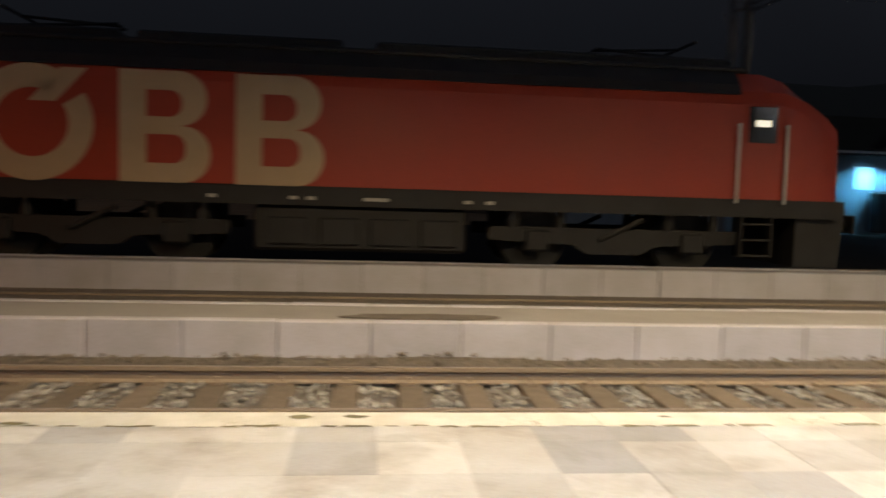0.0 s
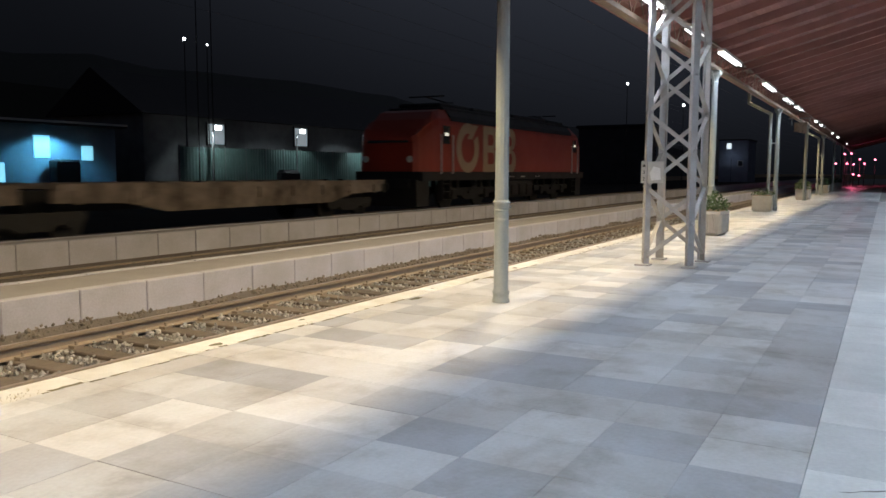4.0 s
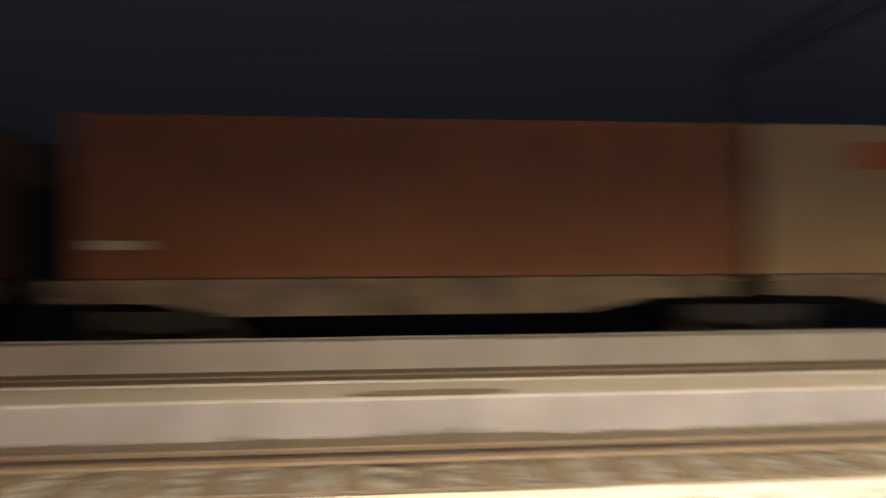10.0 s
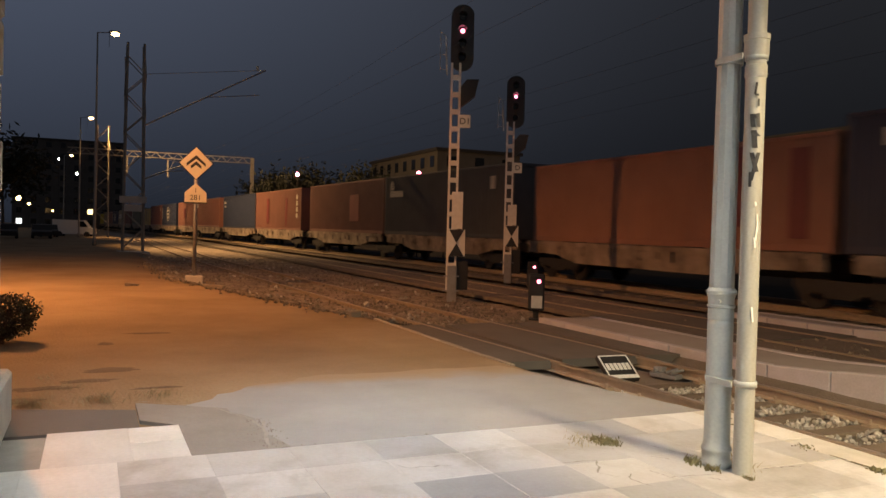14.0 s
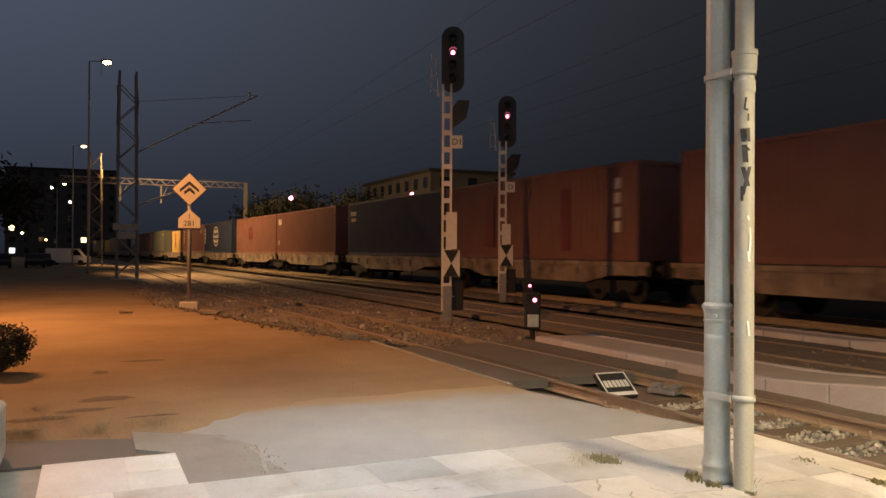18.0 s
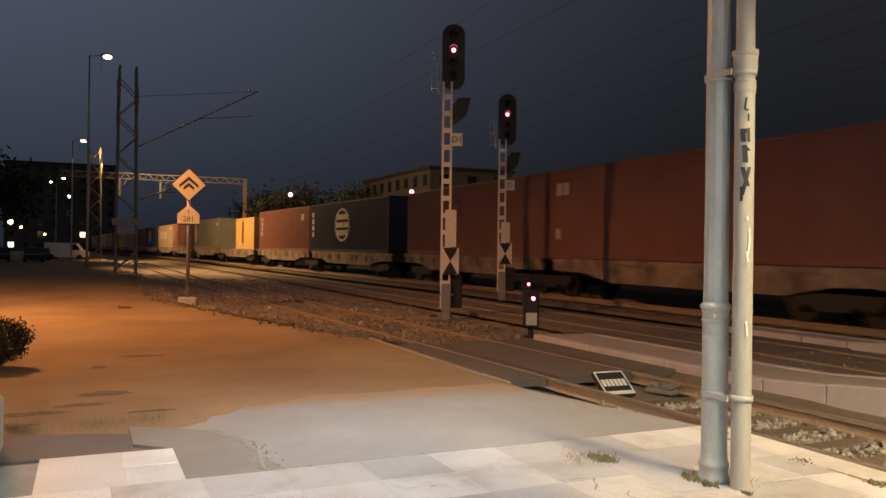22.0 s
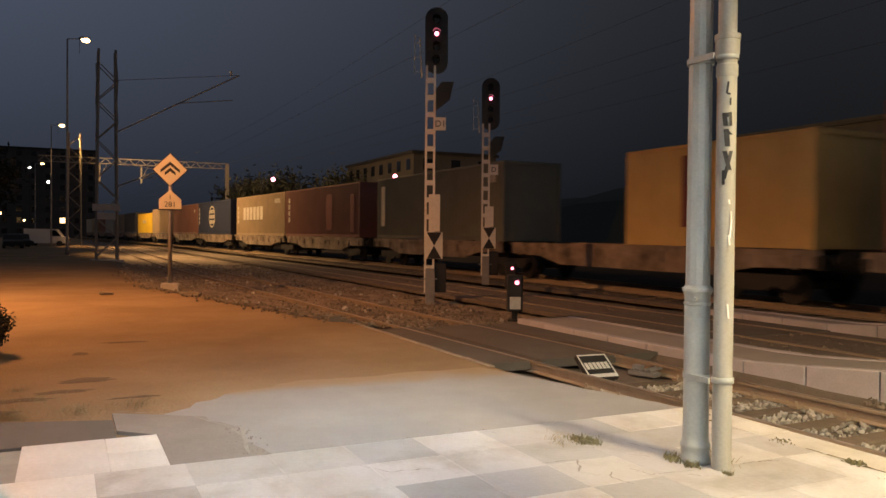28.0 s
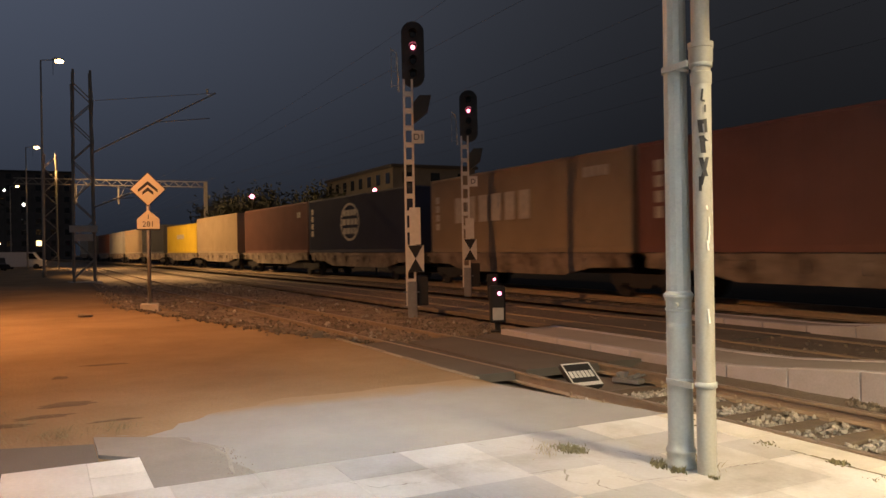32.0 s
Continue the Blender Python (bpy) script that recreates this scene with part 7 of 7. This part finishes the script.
def block(x0, x1, y0, y1, h, wins, label, seed, warm=0.3, lit=()):
    rnd = random.Random(seed)
    top = thing("apartment_building", label, "building", "buildings round the yard")
    bm = B()
    box(bm, x0, x1, y0, y1, -0.3, h)
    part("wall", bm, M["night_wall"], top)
    for xa, xb, za, zb, m in lit:
        bm = B()
        box(bm, xa, xb, y0 - 0.09, y0 - 0.02, za, zb)
        part("window", bm, M[m], top, "lit window")
    bm = B()
    box(bm, x0 - 0.3, x1 + 0.3, y0 - 0.3, y1 + 0.3, h, h + 0.4)
    part("roof", bm, M["dark_steel"], top)
    for s in range(int(h / 3)):
        for axis, a0, a1 in (("x", x0, x1), ("y", y0, y1)):
            n = max(2, int((a1 - a0) / 3.2))
            for k in range(n):
                a = a0 + (a1 - a0) * (k + 0.5) / n
                bm = B()
                z = 1.0 + 3 * s
                if axis == "x":
                    box(bm, a - 0.65, a + 0.65, y0 - 0.05, y0 + 0.05, z, z + 1.4)
                else:
                    box(bm, x1 - 0.05, x1 + 0.05, a - 0.65, a + 0.65, z, z + 1.4)
                r = rnd.random()
                m = M["window_white"] if r < wins * (1 - warm) else (M["window_warm"] if r < wins else M["glass"])
                part("window", bm, m, top)


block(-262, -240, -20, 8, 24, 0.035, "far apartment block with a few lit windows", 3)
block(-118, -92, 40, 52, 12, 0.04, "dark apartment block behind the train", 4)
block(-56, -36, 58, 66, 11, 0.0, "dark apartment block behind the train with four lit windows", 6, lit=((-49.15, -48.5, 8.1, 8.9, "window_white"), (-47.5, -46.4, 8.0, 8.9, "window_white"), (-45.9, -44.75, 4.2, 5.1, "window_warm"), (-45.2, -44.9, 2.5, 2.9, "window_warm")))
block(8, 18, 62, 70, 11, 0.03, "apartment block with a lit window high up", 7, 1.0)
block(112, 124, 30, 40, 8, 0.10, "far pale house beyond the tracks", 8)


def far_house():
    top = thing("house", "far flat-roofed blue-grey house with one lit window", "building", "buildings round the yard")
    bm = B()
    box(bm, 149, 158, 21.6, 26.6, -0.3, 7.3)
    part("wall", bm, mat("far_house_render", (0.30, 0.33, 0.40), 0.9, scale=0.8, stain=0.5), top)
    bm = B()
    box(bm, 148.8, 158.2, 21.4, 26.8, 7.3, 7.5)
    part("roof", bm, M["dark_steel"], top)
    for y, z, lit in ((24.9, 6.3, True), (22.9, 3.2, False)):
        bm = B()
        box(bm, 148.94, 149.04, y - 0.45, y + 0.45, z - 0.55, z + 0.55)
        w = part("window", bm, M["white"], top)
        bm = B()
        box(bm, 148.9, 148.935, y - 0.37, y + 0.37, z - 0.47, z + 0.47)
        part("pane", bm, M["window_white" if lit else "black"], w)
    bm = B()
    rod(bm, (147.4, 24.2, -0.3), (147.4, 24.2, 4.1), 0.04, seg=6)
    box(bm, 147.3, 147.5, 24.1, 24.3, 4.1, 4.14)
    # pole made up to carry the added lamp that lights this wall
    lp = thing("yard_lamp", "small added lamp on a pole before the far house", "lamp", "distant lamps")
    part("pole", bm, M["dark_steel"], lp)


far_house()


def far_lamp(x, y, z, r, m, label):
    top = thing("far_lamp", label, "lamp", "distant lamps", at=pose(x, y, 0))
    bm = B()
    lathe(bm, [(r * 0.4, -r), (r, -r * 0.3), (r, r * 0.3), (r * 0.4, r)], seg=10, at=(0, 0, z))
    part("lamp_globe", bm, M[m], top)
    bm = B()
    rod(bm, (0, 0, -0.3), (0, 0, z - r), 0.05, 0.03, seg=6)
    part("pole", bm, M["dark_steel"], top)


FAR = [(38.0, 40.0, 15.2, 0.10, "whitespot"), (39.3, 40.0, 15.1, 0.07, "whitespot"), (37.9, 41.0, 10.3, 0.10, "whitespot"), (39.9, 41.0, 10.2, 0.06, "whitespot"),
       (-62.0, 14.9, 5.9, 0.16, "redspot"), (-45.0, 18.4, 5.2, 0.13, "redspot"), (-45.0, 20.2, 4.8, 0.08, "redspot"),
       (-190, -14.5, 6.5, 0.5, "sodium"), (-200, -13.2, 5.6, 0.28, "sodium"), (-205, -8.6, 4.2, 0.22, "sodium"), (-170, -3.0, 11.2, 0.22, "whitespot"), (-165, -6.0, 13.5, 0.16, "whitespot"),
       (-78, 40, 8.2, 0.16, "whitespot"), (-70, 41, 8.6, 0.10, "whitespot"), (90, 20, 9, 0.12, "whitespot"), (75, 22, 10, 0.10, "whitespot")]
for x, y, z, r, m in FAR:
    far_lamp(x, y, z, r, m, "small bright distant lamp on a thin pole" if m != "redspot" else "small distant red signal lamp")
REDS = [(112, 5.11, 4.74), (112, 4.66, 4.73), (112, 4.75, 3.96), (112, 4.0, 4.02), (112, 5.72, 2.76), (112, 4.45, 2.75), (112, 3.68, 2.68), (112, 3.02, 3.31), (112, 2.5, 2.74), (112, 1.35, 3.23), (112, 3.69, 1.41), (112, 3.05, 1.27)]
for x, y, z in REDS:
    far_lamp(x, y, z, 0.10, "redspot", "small distant red signal lamp")


def van(x, y, turn):
    top = thing("white_van", "white van parked beside the far mast", "van", at=pose(x, y, -0.1, 0, 0, turn))
    bm = B()
    prism(bm, [(-2.3, 0.35), (2.3, 0.35), (2.35, 1.0), (1.7, 1.15), (1.1, 2.0), (-2.3, 2.05)], "y", -0.9, 0.9)
    part("body", bm, M["white"], top)
    bm = B()
    prism(bm, [(1.0, 1.2), (1.62, 1.2), (1.12, 1.88), (0.5, 1.88), (0.5, 1.2)], "y", -0.91, 0.91)
    part("side_window", bm, M["glass"], top)
    for wx in (-1.5, 1.5):
        for wy in (-0.82, 0.82):
            bm = B()
            rod(bm, (wx, wy - 0.1, 0.33), (wx, wy + 0.1, 0.33), 0.33, seg=16)
            part("wheel", bm, M["black"], top)
    for wy in (-0.65, 0.65):
        bm = B()
        box(bm, 2.3, 2.36, wy - 0.15, wy + 0.15, 0.7, 0.9)
        part("headlight", bm, M["glass"], top)


van(-104, -1.9, 80)


def car(x, y, turn):
    top = thing("parked_car", "dark car parked under the street lamps", "car", "parked cars", at=pose(x, y, -0.1, 0, 0, turn))
    bm = B()
    prism(bm, [(-2.1, 0.3), (2.1, 0.3), (2.15, 0.75), (1.2, 0.92), (0.6, 1.42), (-1.2, 1.45), (-1.9, 0.95), (-2.12, 0.85)], "y", -0.85, 0.85)
    part("body", bm, M["black"], top)
    bm = B()
    prism(bm, [(1.05, 0.96), (0.55, 1.36), (-1.15, 1.38), (-1.7, 0.98)], "y", -0.86, 0.86)
    part("windows", bm, M["glass"], top)
    for wx in (-1.3, 1.3):
        for wy in (-0.78, 0.78):
            bm = B()
            rod(bm, (wx, wy - 0.1, 0.31), (wx, wy + 0.1, 0.31), 0.31, seg=16)
            part("wheel", bm, M["dark_steel"], top)


car(-88, -4.6, 5)
car(-86, -7.4, 3)
car(-96, -4.4, 8)


M["rubble"] = mat("dusty_rubble", (0.27, 0.225, 0.175), 0.95, scale=6, bump=0.4)
# loose debris on the dirt and beside the track
random.seed(77)
for k, (x, y, w) in enumerate([(-20.3, 3.68, 0.14), (-21.7, 3.1, 0.26), (-25.9, 3.24, 0.12), (-22.4, 1.08, 0.16), (-19.8, 7.73, 0.34), (-20.6, 8.9, 0.3), (-24.8, 6.8, 0.24), (-23.1, 5.5, 0.2), (-14.2, 4.7, 0.12), (-20.9, 8.2, 0.22)]):
    bm = B()
    box(bm, -w, w, -w * 0.6, w * 0.6, 0, 0.09 if w > 0.15 else 0.14, 0.02)
    for v in bm.verts:
        v.co += Vector((random.uniform(-1, 1), random.uniform(-1, 1), random.uniform(-0.5, 0.5))) * 0.03
    solid("debris_block", bm, M["rubble"], "broken pale concrete piece lying by the track", "rubble", "loose rubble", at=pose(x, y, gz(x, y) - 0.01, random.uniform(-6, 6), random.uniform(-6, 6), random.uniform(0, 180)))


# dark patches of weedy soil on the dirt
for k, (x, y, rx, ry) in enumerate([(-9.5, 0.35, 0.22, 0.42), (-8.9, 0.12, 0.13, 0.34), (-11.6, 0.30, 0.2, 0.14), (-12.6, 0.9, 0.12, 0.42), (-8.6, -0.35, 0.16, 0.45), (-8.05, -0.45, 0.16, 0.3), (-8.35, 0.75, 0.07, 0.30)]):
    rnd = random.Random(90 + k)
    bm = B()
    edge = [(0.85 + 0.55 * noise.noise((2.4 * math.cos(2 * math.pi * q / 20) + 9 * k, 1.6 * math.sin(2 * math.pi * q / 20), 4)) + rnd.uniform(-0.06, 0.06), 2 * math.pi * q / 20) for q in range(20)]
    rings = [[bm.verts.new((x + rx * f * r * math.cos(a), y + ry * f * r * math.sin(a), h + rnd.uniform(-0.003, 0.003))) for r, a in edge] for f, h in ((1.0, -0.045), (0.72, -0.036), (0.35, -0.031))]
    for p, q in zip(rings, rings[1:]):
        for i in range(20):
            bm.faces.new((p[i], p[(i + 1) % 20], q[(i + 1) % 20], q[i])).smooth = True
    bm.faces.new(rings[-1]).smooth = True
    solid("soil_stain", bm, M["dirt_dark"], "dark weedy soil patch on the packed dirt", "soil", kind="structure")


# ---------- station building behind the camera ----------
bm = B()
box(bm, -7.05, 130, -7.0, -6.4, -0.4, 9)
solid("wall_south", bm, M["plaster"], "plastered station building wall behind the platform", "wall", kind="structure")


def corner_pier():
    top = thing("stone_pier", "rusticated grey stone pier at the building's corner", "pier", kind="structure")
    random.seed(9)
    z = 0.0
    k = 0
    while z < 5.2:
        bm = B()
        box(bm, -7.02 - random.uniform(0, 0.02), -5.68 + random.uniform(-0.012, 0.012), -6.4, (-0.43 if z < 0.1 else -0.53) + random.uniform(-0.012, 0.012), z + 0.008, z + 0.44, 0.03)
        part("stone_course", bm, M["planter"], top)
        z += 0.45


corner_pier()


motions()
